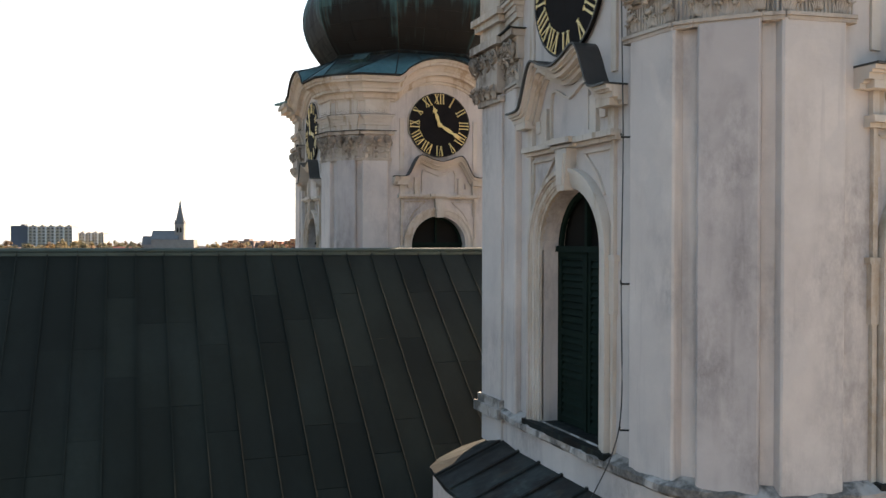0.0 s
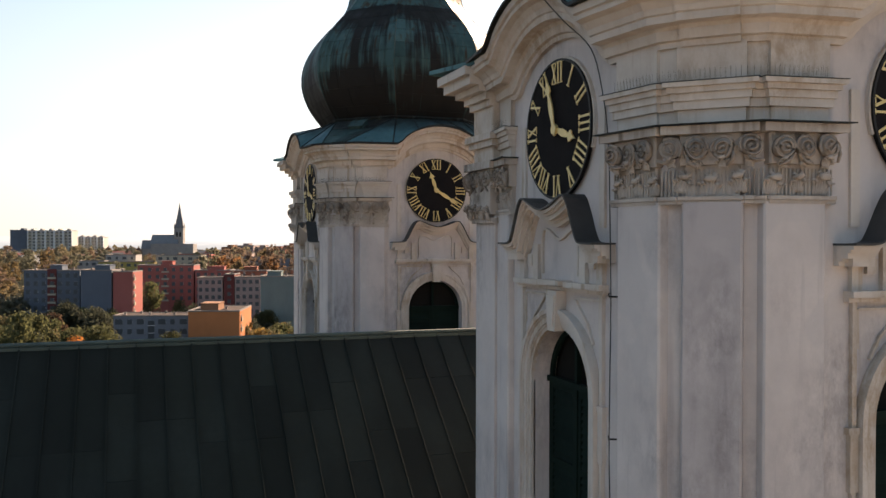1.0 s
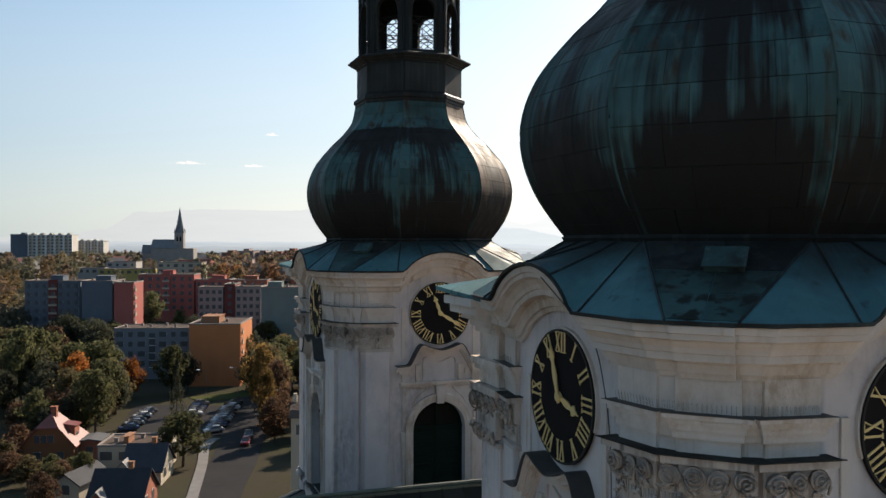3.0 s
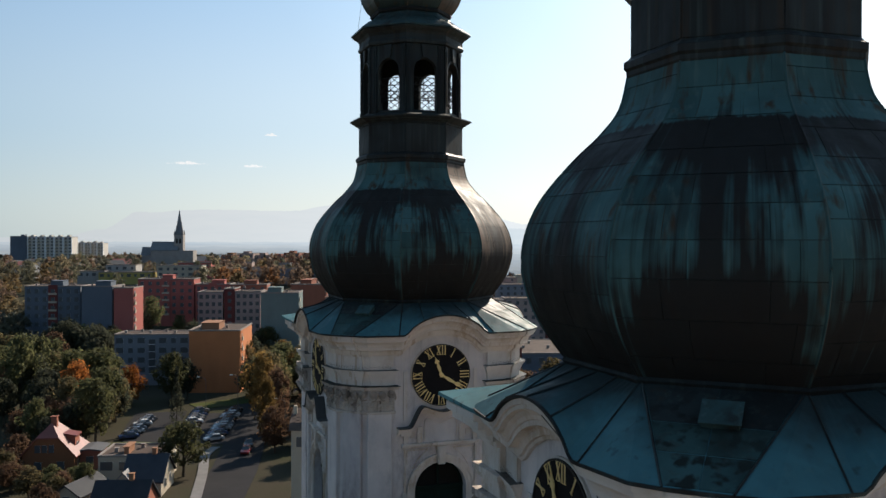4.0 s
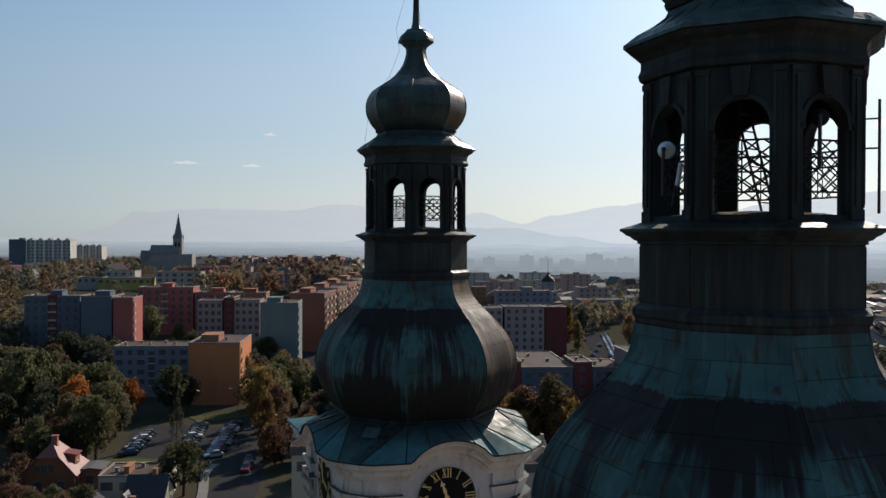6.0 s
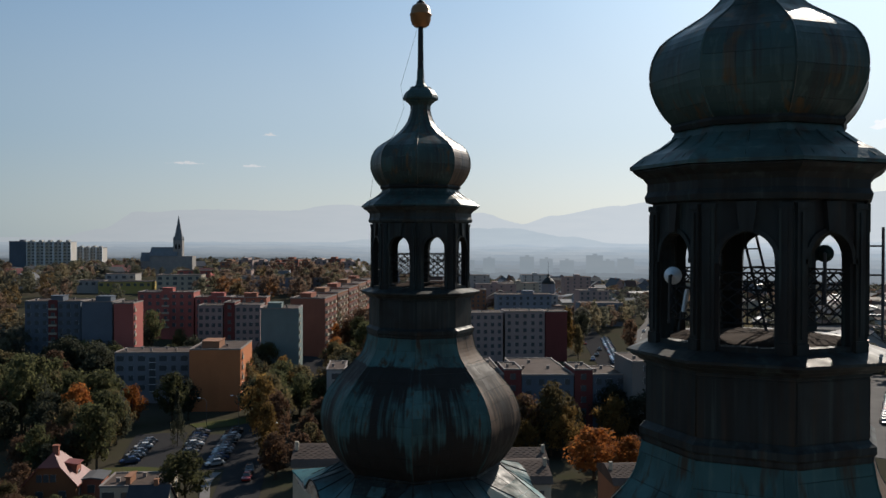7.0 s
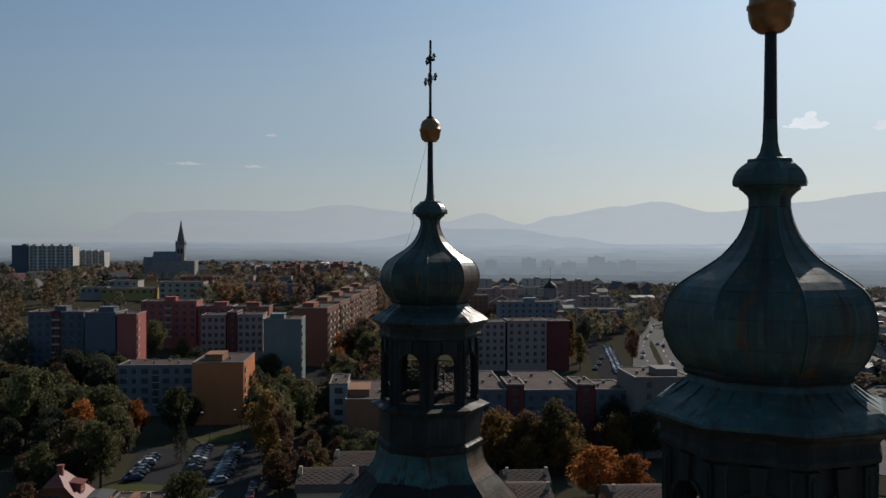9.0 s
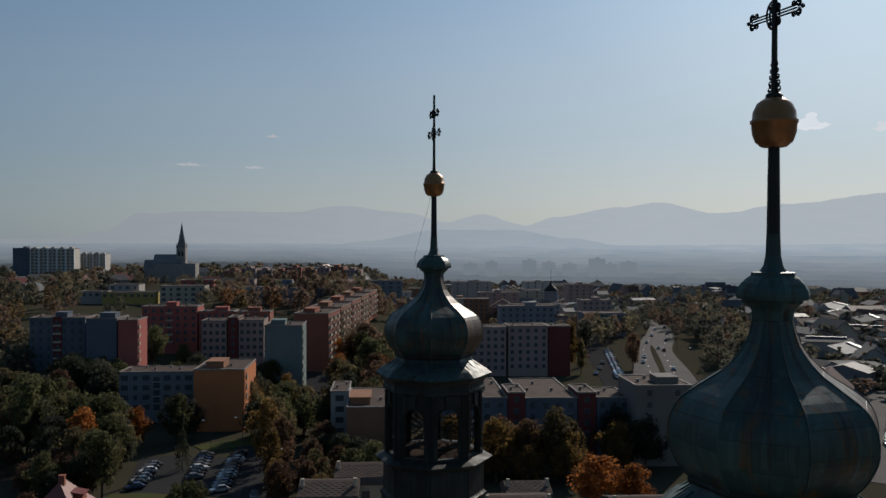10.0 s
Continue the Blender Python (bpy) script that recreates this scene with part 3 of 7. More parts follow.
    out.append(("hood_moulding", bm, M_render, ""))
    bm = bmesh.new()
    band(bm, [(s * 1.005, z) for s, z in hood], 0.022, -FACE - 0.32, -FACE + 0.02)
    out.append(("hood_cover", bm, M_lead, "dark weathered copper sheet"))
    # ring and ears round the dial
    bm = bmesh.new()
    band(bm, arc(0, CLOCK_Z, CLOCK_R + 0.03, -20, 200, 30), 0.13, -FACE - 0.05, -FACE + 0.01)
    for e in (-1, 1):
        box(bm, min(e * 1.04, e * 1.16), max(e * 1.04, e * 1.16), -FACE - 0.035, -FACE + 0.01, 42.7, 44.15)
    out.append(("clock_surround", bm, M_render, ""))
    # sill
    bm = bmesh.new()
    box(bm, -1.12, 1.12, -FACE - 0.16, -FACE + 0.45, SILL - 0.07, SILL + 0.005)
    out.append(("window_sill", bm, M_copper_dark, "dark sheet-metal sill"))
    return [(n, mesh_of(n, b), mt, lb) for n, b, mt, lb in out]


SIDE = side_meshes()


def shutter_meshes():
    f = bmesh.new()
    y = -FACE + 0.29
    for e in (-1, 1):
        a, b = sorted((e * 0.03, e * 0.1))
        box(f, a, b, y - 0.05, y, SILL, SPRING)
        a, b = sorted((e * 0.7, e * WIN))
        box(f, a, b, y - 0.05, y, SILL, SPRING)
        for z in (SILL + 0.02, 39.45, SPRING - 0.1):
            a, b = sorted((e * 0.1, e * 0.7))
            box(f, a, b, y - 0.05, y, z, z + 0.09)
    box(f, -WIN, WIN, y - 0.09, y, SPRING - 0.02, SPRING + 0.06)
    box(f, -0.03, 0.03, y - 0.07, y, SILL, SPRING + WIN)
    band(f, arc(0, SPRING, WIN - 0.08, 180, 0, 20), 0.075, y - 0.05, y)
    s = bmesh.new()
    box(s, -0.3, 0.3, -0.045, 0.045, -0.005, 0.005)
    b = bmesh.new()
    prism(b, [(-WIN, SILL)] + arc(0, SPRING, WIN, 180, 0, 20) + [(WIN, SILL)], y + 0.05, y + 0.09)
    return mesh_of("shutter", f), mesh_of("slat", s), mesh_of("dark_backing", b)


SHUTTER, SLAT, BACKING = shutter_meshes()


def corner_meshes():
    """The meshes of one corner of a tower, at the corner towards +x, -y."""
    out = []
    face = CORNER + [(p, s) for s, p in CORNER[::-1]]   # (x, -y)
    outline = [(x, -y) for x, y in face]
    bm = bmesh.new()
    column(bm, outline + [(2.2, -1.42), (1.42, -2.2)], SILL - 0.6, 45.15)
    out.append(("corner_wall", bm, M_plaster, ""))

    def slab(a, b, inset0, inset1, proud, z0, z1, bm):
        a, b = Vector(a), Vector(b)
        d = (b - a).normalized()
        n = Vector((d.y, -d.x))
        if n.dot(a + b) < 0:
            n = -n
        p, q = a + d * inset0, b - d * inset1
        r = min(0.02, proud * 0.3)      # edges worn round
        column(bm, [tuple(p - n * 0.12), tuple(q - n * 0.12), tuple(q + n * (proud - r)), tuple(q - d * r + n * proud), tuple(p + d * r + n * proud), tuple(p + n * (proud - r))], z0, z1)

    A, B, C, D, E, F_ = [Vector(p) for p in outline]
    for nm, a, b, i0, i1, pr in (("corner_pilaster", C, D, 0.035, 0.0, 0.12), ("side_pilaster", A, B, 0.1, -0.055, 0.1), ("side_pilaster", E, F_, -0.055, 0.1, 0.1)):
        bm = bmesh.new()
        slab(a, b, i0, i1, pr, SILL - 0.16, 42.95, bm)
        out.append((nm, bm, M_panel if nm == "corner_pilaster" else M_plaster, ""))
    # round beads in the quirks between the pilasters
    for p in (B, E):
        bm = bmesh.new()
        q = p + (p - Vector((0, 0))).normalized() * 0.012
        tube(bm, [(q.x, q.y, SILL - 0.1), (q.x, q.y, 42.93)], 0.03, 8)
        out.append(("bead", bm, M_plaster, ""))
    # carved capital: bell and neck ring, one piece for each face
    bm = bmesh.new()
    slab(C, D, 0.0, 0.0, 0.12, 43.34, 43.66, bm)
    out.append(("capital", bm, M_carved, "stained carved stone capital"))
    for a, b, pr in ((C, D, 0.07), (A, B, 0.06), (E, F_, 0.06)):
        bm = bmesh.new()
        slab(a, b, 0.05, 0.03, pr, 43.012, 43.338, bm)
        out.append(("bell", bm, M_carved, ""))
    for a, b in ((A, B), (E, F_)):
        bm = bmesh.new()
        slab(a, b, 0.0, 0.0, 0.11, 43.34, 43.66, bm)
        out.append(("bell", bm, M_carved, ""))
    for z0, z1, o in ((42.93, 42.97, 0.11), (42.972, 43.01, 0.13)):
        for a, b in ((A, B), (B, C), (C, D), (D, E), (E, F_)):
            bm = bmesh.new()
            slab(a, b, -0.02, -0.02, o, z0, z1, bm)
            out.append(("neck_ring", bm, M_carved, ""))
    # volutes and leaves at even steps right along the corner
    path = [A, B, C, D, E, F_]
    sp, leaf = [], []
    total = sum((q - p).length for p, q in zip(path, path[1:]))

    def along(v):
        for p, q in zip(path, path[1:]):
            L_ = (q - p).length
            if v <= L_ or q is F_:
                d = (q - p).normalized()
                n = Vector((d.y, -d.x))
                return p + d * v, (n if n.dot(p + q) > 0 else -n)
            v -= L_

    for i in range(10):
        p, n = along(total * (i + 0.5) / 10)
        sp.append((p + n * 0.15, n, 43.51))
        leaf.append((p + n * 0.13, n, 43.37, 0.6))
    for i in range(9):
        p, n = along(total * (i + 0.5) / 9)
        leaf.append((p + n * 0.06, n, 43.16, 1.0))
    # fine upright flutes behind the leaves
    bm = bmesh.new()
    for i in range(58):
        p, n = along(total * (i + 0.5) / 58)
        p = p + n * 0.066
        tube(bm, [(p.x, p.y, 43.02), (p.x, p.y, 43.29)], 0.012, 5)
    out.append(("fluting", bm, M_carved, ""))
    return [(n, mesh_of(n, b), mt, lb) for n, b, mt, lb in out], sp, leaf


CORNERS, VOLUTES, LEAVES = corner_meshes()


def volute_mesh():
    """A worn scroll: a deep spiral ridge that rises to its eye, on a thin back."""
    bm = bmesh.new()
    prism(bm, arc(0, 0, 0.115, 0, 345, 16), -0.035, 0.03)
    pts = []
    for i in range(34):
        t = i / 33
        a = t * 5.0 * math.pi - 0.8
        r = 0.128 * (1 - t) ** 0.85 + 0.008
        pts.append((r * math.cos(a), -0.02 - 0.055 * t, r * math.sin(a) * 1.05))
    tube(bm, pts, 0.02, 5, 0.012)
    # the stalk that runs out of the scroll
    tube(bm, [(0.1, -0.02, -0.08), (0.06, -0.02, -0.15), (-0.02, -0.01, -0.2)], 0.026, 5, 0.016)
    for v in bm.verts:
        v.co += 0.016 * noise.noise_vector(v.co * 14) + 0.007 * noise.noise_vector(v.co * 45)
    return mesh_of("volute", bm, True)


def leaf_mesh():
    """A worn acanthus leaf: ribs that fan out and curl over, on a thin blade."""
    bm = bmesh.new()
    for k in (-3, -2, -1, 0, 1, 2, 3):
        tall = 0.15 - 0.013 * k * k
        pts = []
        for i in range(7):
            t = i / 6
            pts.append((k * (0.014 + 0.02 * t), -0.012 - 0.075 * t ** 3 + 0.004 * abs(k), -0.13 + (tall + 0.13) * (t - 0.22 * t ** 4)))
        tube(bm, pts, 0.017, 5, 0.011)
    bmesh.ops.create_icosphere(bm, subdivisions=2, radius=0.036, matrix=Matrix.Translation((0, -0.075, 0.05)) @ Matrix.Diagonal((1.5, 0.7, 0.9, 1)))
    for x, z in ((-0.06, 0.0), (0.06, 0.0), (-0.035, 0.085), (0.04, 0.08)):
        bmesh.ops.create_icosphere(bm, subdivisions=1, radius=0.026, matrix=Matrix.Translation((x, -0.045, z)))
    for v in bm.verts:
        v.co += 0.016 * noise.noise_vector(v.co * 17) + 0.008 * noise.noise_vector(v.co * 50)
    return mesh_of("acanthus_leaf", bm, True)


VOLUTE, LEAF = volute_mesh(), leaf_mesh()


def facing(p, n, z):
    """Stands a piece that looks to -y at p, looking along n."""
    return Matrix.Translation((p.x, p.y, z)) @ Matrix.Rotation(math.atan2(n.x, -n.y), 4, 'Z')


BIG = smooth_line([(2.62, 46.14), (2.83, 46.4), (3.09, 46.79), (3.27, 47.24), (3.33, 47.7), (3.24, 48.17), (3.0, 48.64), (2.54, 49.18), (2.15, 49.56), (1.86, 49.95), (1.74, 50.44)], 4)
SMALL = smooth_line([(1.25, 55.3), (1.38, 55.42), (1.51, 55.6), (1.62, 55.85), (1.65, 56.06), (1.615, 56.32), (1.49, 56.56), (1.3, 56.72), (0.985, 56.92), (0.73, 57.1), (0.485, 57.38), (0.36, 57.64), (0.295, 57.9)], 3)


def profile_at(prof, z):
    for (r0, z0), (r1, z1) in zip(prof, prof[1:]):
        if z0 <= z <= z1:
            return r0 + (r1 - r0) * (z - z0) / (z1 - z0)
    return prof[-1][0]


def dome_sheet(prof, z0, z1, f0, f1, steps, thick=0.02):
    """A bent sheet on the face of an eight-sided dome that looks along +x, from z0 to z1, across f0 to f1 of the face."""
    bm = bmesh.new()
    tan = math.tan(math.pi / 8)
    top, low = [], []
    for i in range(steps + 1):
        z = z0 + (z1 - z0) * i / steps
        r = profile_at(prof, z) * math.cos(math.pi / 8)
        for f in (f0, f1):
            s = (2 * f - 1) * tan
            top.append(bm.verts.new(((r + thick), (r + thick) * s, z)))
            low.append(bm.verts.new((r - 0.01, (r - 0.01) * s, z)))
    for i in range(steps):
        a = 2 * i
        bm.faces.new((top[a], top[a + 1], top[a + 3], top[a + 2]))
        bm.faces.new((low[a], top[a], top[a + 2], low[a + 2]))
        bm.faces.new((low[a + 1], low[a + 3], top[a + 3], top[a + 1]))
    bm.faces.new((low[0], low[1], top[1], top[0]))
    e = 2 * steps
    bm.faces.new((low[e], top[e], top[e + 1], low[e + 1]))
    return mesh_of("copper_sheet", bm)


def dome(parent, name, prof, cuts_z, cols, mats, gap=0.003):
    """An eight-sided dome under bent sheets; cuts_z are the heights of its level seams, mats the sheet of each row."""
    bm = bmesh.new()
    turned(bm, prof)
    body = part(name, bm, M_copper_dark, parent)
    for kind in range(2):
        rows = cuts_z if kind else cuts_z[:1] + [a + (b - a) * 0.55 for a, b in zip(cuts_z, cuts_z[1:])] + cuts_z[-1:]
        for i, (z0, z1) in enumerate(zip(rows, rows[1:])):
            cuts = [0.006] + [(c + (0.5 if kind else 0.0) + (0.25 if i % 2 else 0)) / cols for c in range(cols + 1)] + [0.994]
            cuts = sorted(c for c in cuts if 0.006 <= c <= 0.994)
            cuts = [c for k, c in enumerate(cuts) if k == 0 or c - cuts[k - 1] > 0.08]
            cuts[-1] = 0.994
            for f0, f1 in zip(cuts, cuts[1:]):
                me = dome_sheet(prof, z0 + gap, z1 - gap, f0 + gap * 0.36, f1 - gap * 0.36, 4, 0.014 + 0.003 * kind)
                for k in range(kind, 8, 2):
                    link("copper_sheet", me, mats[i], body, "", turn_z(45 * k))
    bm = bmesh.new()
    pts = [((r + 0.012) * math.cos(math.pi / 8), (r + 0.012) * math.sin(math.pi / 8), z) for r, z in prof]
    tube(bm, pts, 0.019, 5)
    me = mesh_of("hip_seam", bm, True)
    for k in range(8):
        link("hip_seam", me, mats[2], body, "", turn_z(45 * k))
    return body


def tower():
    rng = random.Random(3)
    T = empty("church_tower", pose(0, 0, 0), "stained pale plaster church tower with a copper onion dome", "church tower", "towers of the church")
    # lower storey, with the sheet roof on its set-back
    bm = bmesh.new()
    column(bm, [(-3.75, -3.2), (-3.2, -3.75), (3.2, -3.75), (3.75, -3.2), (3.75, 3.2), (3.2, 3.75), (-3.2, 3.75), (-3.75, 3.2)], 2.0, 37.05)
    part("lower_wall", bm, M_plaster, T)
    plan = ring_plan()
    bm = bmesh.new()
    ring_moulding(bm, [(0.62, 36.7), (0.75, 36.8), (0.8, 36.95), (1.0, 37.05), (1.05, 37.15), (1.05, 37.25)], plan)
    part("lower_cornice", bm, M_render, T)
    bm = bmesh.new()
    ring_moulding(bm, [(1.16, 37.22), (1.16, 37.28), (0.1, 37.72), (0.04, 37.74)], plan)
    skirt = part("skirt_roof", bm, M_copper_dark, T, "dark seamed sheet-metal skirt roof")
    seam = bmesh.new()
    tube(seam, [(0, -4.15, 37.3), (0, -3.1, 37.74)], 0.025, 5)
    seam = mesh_of("standing_seam", seam)
    for q in range(4):
        for s in (-2.0, -1.33, -0.66, 0, 0.66, 1.33, 2.0):
            link("standing_seam", seam, M_copper_dark, skirt, "", turn_z(90 * q) @ Matrix.Translation((s, 0, 0)))
    # plinth of the belfry storey
    bm = bmesh.new()
    ring_moulding(bm, [(0.0, 37.3), (0.1, 37.3), (0.1, 38.06), (0.0, 38.07)], plan)
    part("plinth", bm, M_plaster, T)
    # its ledge, chipped and blackened by the weather
    chips, worn = random.Random(17), []
    for i, p in enumerate(plan):
        q = plan[(i + 1) % len(plan)]
        steps = max(1, int(math.hypot(q[0] - p[0], q[1] - p[1]) / 0.11))
        worn += [tuple(a + (b - a) * k / steps for a, b in zip(p, q)) for k in range(steps)]
    bm = bmesh.new()
    rings, bite, run = [[], [], [], [], []], 0.0, 0
    for x, y, mx, my, _ in worn:
        if run <= 0:
            bite, run = (chips.uniform(0.02, 0.08) if chips.random() < 0.35 else 0.0), chips.randint(2, 7)
        run -= 1
        for ring, (o, z) in zip(rings, ((0.0, 38.03), (0.11, 38.06), (0.185 - bite, 38.1), (0.185 - bite, 38.18), (0.0, 38.27))):
            j = chips.uniform(-0.012, 0.012) if 0 < o < 1 else 0
            ring.append(bm.verts.new((x + mx * (o + j), y + my * (o + j), z + j)))
    for a, b in zip(rings, rings[1:]):
        for k in range(len(a)):
            bm.faces.new((a[k], a[(k + 1) % len(a)], b[(k + 1) % len(a)], b[k]))
    part("ledge", bm, M_ledge, T, "chipped and blackened plaster ledge")
    # dark core, its black standing for the unlit inside behind the openings, and sides
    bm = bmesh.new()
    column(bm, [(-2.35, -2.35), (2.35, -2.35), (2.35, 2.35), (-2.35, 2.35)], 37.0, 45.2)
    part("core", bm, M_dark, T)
    for q in range(4):
        rot = turn_z(90 * q)
        for n, me, mt, lb in SIDE:
            link(n, me, mt, T, lb, rot)
        clock(T, rot, *((108, 342) if q == 3 else (340, 121)))
        leaf = link("shutter", SHUTTER, M_shutter, T, "dark green louvred double shutter", rot)
        for e in (-1, 1):
            for k in range(24):
                z = SILL + 0.14 + k * 0.0925
                if abs(z - 39.5) < 0.07:
                    continue
                link("slat", SLAT, M_shutter, leaf, "", Matrix.Translation((e * 0.4, -FACE + 0.265, z)) @ Matrix.Rotation(radians(68), 4, 'X'))
        # added sheet, the darkness inside the tower put into its black
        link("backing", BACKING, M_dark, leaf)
        for n, me, mt, lb in CORNERS:
            ob = link(n, me, mt, cap if n in ("bell", "neck_ring", "fluting") else T, lb, None if n in ("bell", "neck_ring", "fluting") else rot)
            if n == "fluting":
                tagged(ob, kind="stuff")
            if n == "capital":
                cap = ob
                for i, (p, nn, z) in enumerate(VOLUTES):
                    s = rng.uniform(0.82, 1.0)
                    link("volute", VOLUTE, M_carved_dark, ob, "", facing(p, nn, z + rng.uniform(-0.015, 0.015)) @ Matrix.Rotation(rng.uniform(-0.9, 0.9), 4, 'Y') @ Matrix.Diagonal((s * rng.uniform(0.85, 1.1) * (1 if i % 2 else -1), rng.uniform(0.6, 1.3), s, 1)))
                for p, nn, z, s in LEAVES:
                    s *= rng.uniform(0.85, 1.1)
                    link("acanthus_leaf", LEAF, rng.choice((M_carved, M_carved_dark)), ob, "", facing(p, nn, z + rng.uniform(-0.015, 0.015)) @ Matrix.Rotation(rng.uniform(-0.3, 0.3), 4, 'Y') @ Matrix.Diagonal((s * 1.1, rng.uniform(0.6, 1.0), s, 1)))
        # abacus and the entablature block over each capital
        outline = [Vector((x, -y)) for x, y in STEPPED[1:]] + [Vector((p, -s)) for s, p in STEPPED[:0:-1]]

        def corner_block(bm, o, z0, z1, grow=0.0):
            """A slab on the stepped corner, standing out by o and longer by grow at its two ends."""
            pts, last = [], len(outline) - 1
            for i, p in enumerate(outline):
                e = (p - outline[max(i - 1, 0)]) if i else (outline[1] - p)
                f = (outline[min(i + 1, last)] - p) if i < last else e
                e, f = e.normalized(), f.normalized()
                ne, nf = Vector((e.y, -e.x)), Vector((f.y, -f.x))
                m = (ne + nf).normalized()
                q_ = p + m * (o / max(m.dot(ne), 0.5))
                if i == 0:
                    q_ = Vector((p.x - grow, p.y - o))
                if i == last:
                    q_ = Vector((p.x + o, p.y + grow))
                pts.append(tuple(q_))
            column(bm, pts + [(2.3, -1.42 + grow), (1.42 - grow, -2.3)], z0, z1)

        bm = bmesh.new()
        corner_block(bm, 0.17, 43.66, 43.75, 0.1)
        part("abacus", bm, M_carved, T, "", rot)
        bm = bmesh.new()
        corner_block(bm, 0.02, 43.752, 43.93, 0.02)
        block = part("entablature_block", bm, M_render, T, "", rot)
        for o, z0, z1, g in ((0.06, 43.93, 44.02, 0.04), (0.085, 44.02, 44.1, 0.05), (0.12, 44.1, 44.16, 0.08), (0.16, 44.16, 44.21, 0.1), (0.03, 44.21, 44.62, 0.0)):
            bm = bmesh.new()
            corner_block(bm, o, z0, z1, g)
            part("moulding", bm, M_render, block)
        for o, z, g, thick, sheet in ((0.22, 43.752, 0.14, 0.014, M_copper_dark), (0.17, 44.212, 0.106, 0.007, M_lead)):
            bm = bmesh.new()
            corner_block(bm, o, z, z + thick, g)
            part("flashing", bm, sheet, block, "dark sheet-metal flashing")
        # thin wire spikes that keep birds off the upper ledge
        bm = bmesh.new()
        for (p, p2) in zip(outline, outline[1:]):
            for j in range(int((p2 - p).length / 0.05)):
                c = p.lerp(p2, (j + 0.5) / max(1, int((p2 - p).length / 0.05)))
                d_ = c.normalized()
                for lean in (0.06, 0.13):
                    tube(bm, [(c.x + d_.x * lean, c.y + d_.y * lean, 44.23), (c.x + d_.x * (lean + 0.03), c.y + d_.y * (lean + 0.03), 44.34)], 0.0011, 3)
        tagged(part("bird_spike_strip", bm, M_iron, block, "row of thin wire bird spikes"), kind="stuff")
    # square piers on the corners that look to the nave
    for e in (-1, 1):
        for nm, g, z0, z1, mt in (("corner_pier", 0.0, 37.6, 42.94, M_plaster), ("pier_capital", 0.08, 42.95, 43.65, M_carved), ("pier_block", 0.03, 43.78, 44.62, M_render)):
            bm = bmesh.new()
            a, b = sorted((e * 2.2, e * (3.05 + g)))
            box(bm, a, b, 2.1, 2.86 + g, z0, z1)
            ob = part(nm, bm, mt, T)
            if nm == "pier_capital":
                out_, back = Vector((e, 0)), Vector((0, 1))
                spots = [(Vector((e * 3.13, 2.2 + 0.24 * i)), out_) for i in range(4)] + [(Vector((e * (2.4 + 0.24 * i), 2.94)), back) for i in range(4)]
                for i, (p, nn) in enumerate(spots):
                    s = rng.uniform(0.9, 1.15)
                    link("acanthus_leaf", LEAF, M_carved, ob, "", facing(p, nn, 43.02 + rng.uniform(-0.03, 0.03)) @ Matrix.Diagonal((s, 1, s, 1)))
                    link("volute", VOLUTE, M_carved, ob, "", facing(p, nn, 43.5) @ Matrix.Diagonal((s if i % 2 else -s, 0.9, s, 1)))
        # base and neck mouldings of the pier
        for g, z0, z1, mt in ((0.05, 38.2, 38.32, M_ledge), (0.1, 38.05, 38.2, M_ledge), (0.06, 42.82, 42.9, M_carved), (0.16, 43.652, 43.77, M_carved), (0.1, 44.0, 44.1, M_render), (0.15, 44.1, 44.2, M_render)):
            bm = bmesh.new()
            a, b = sorted((e * 2.2, e * (3.05 + g)))
            box(bm, a, b, 2.1 - g, 2.86 + g, z0, z1)
            part("pier_moulding", bm, mt, T)
    # main cornice, lifted over each dial
    arched = ring_plan(True)
    bm = bmesh.new()
    profile = [(-0.1, 44.6), (0.06, 44.6), (0.07, 44.66), (0.12, 44.67), (0.14, 44.77), (0.17, 44.81), (0.3, 44.82), (0.3, 44.9), (0.33, 44.91), (0.35, 44.97), (0.41, 45.04), (0.5, 45.07), (0.5, 45.13), (0.54, 45.14), (0.55, 45.22), (-0.1, 45.23)]
    ring_moulding(bm, profile, arched)
    cornice = part("cornice", bm, M_render, T)
    for q in range(4):
        bm = bmesh.new()
        c, d = arched[q * 29 + 26], arched[q * 29 + 27]
        n = Vector((c[2] + d[2], c[3] + d[3])).normalized() * 0.045
        rows = []
        for o, z in profile[1:15]:
            p, r = Vector((c[0] + c[2] * o, c[1] + c[3] * o)), Vector((d[0] + d[2] * o, d[1] + d[3] * o))
            p, r = p.lerp(r, 0.05), p.lerp(r, 0.95)
            rows.append([bm.verts.new((v.x, v.y, z - 0.002)) for v in (p - n, p + n, r + n, r - n)])
        for a, b in zip(rows, rows[1:]):
            for k in range(3):
                bm.faces.new((a[k], a[k + 1], b[k + 1], b[k]))
        part("corner_break", bm, M_render, cornice)
    # square cornice corners over the two piers
    for e in (-1, 1):
        for g, z0, z1 in ((0.09, 44.62, 44.72), (0.16, 44.72, 44.83), (0.27, 44.83, 44.93), (0.42, 44.93, 45.07), (0.5, 45.07, 45.2)):
            bm = bmesh.new()
            a, b = sorted((e * 2.2, e * (3.05 + g)))
            box(bm, a, b, 2.1, 2.86 + g, z0, z1)
            part("corner_course", bm, M_render, cornice)
    # sheet roof between the cornice and the dome: curved planes over the dials, flat planes on the corners, triangles between
    bm = bmesh.new()
    rings = []
    n = len(arched)
    tx_, ty_, top_z = 2.62 * math.sin(math.pi / 8), -2.62 * math.cos(math.pi / 8), 46.14
    low = []
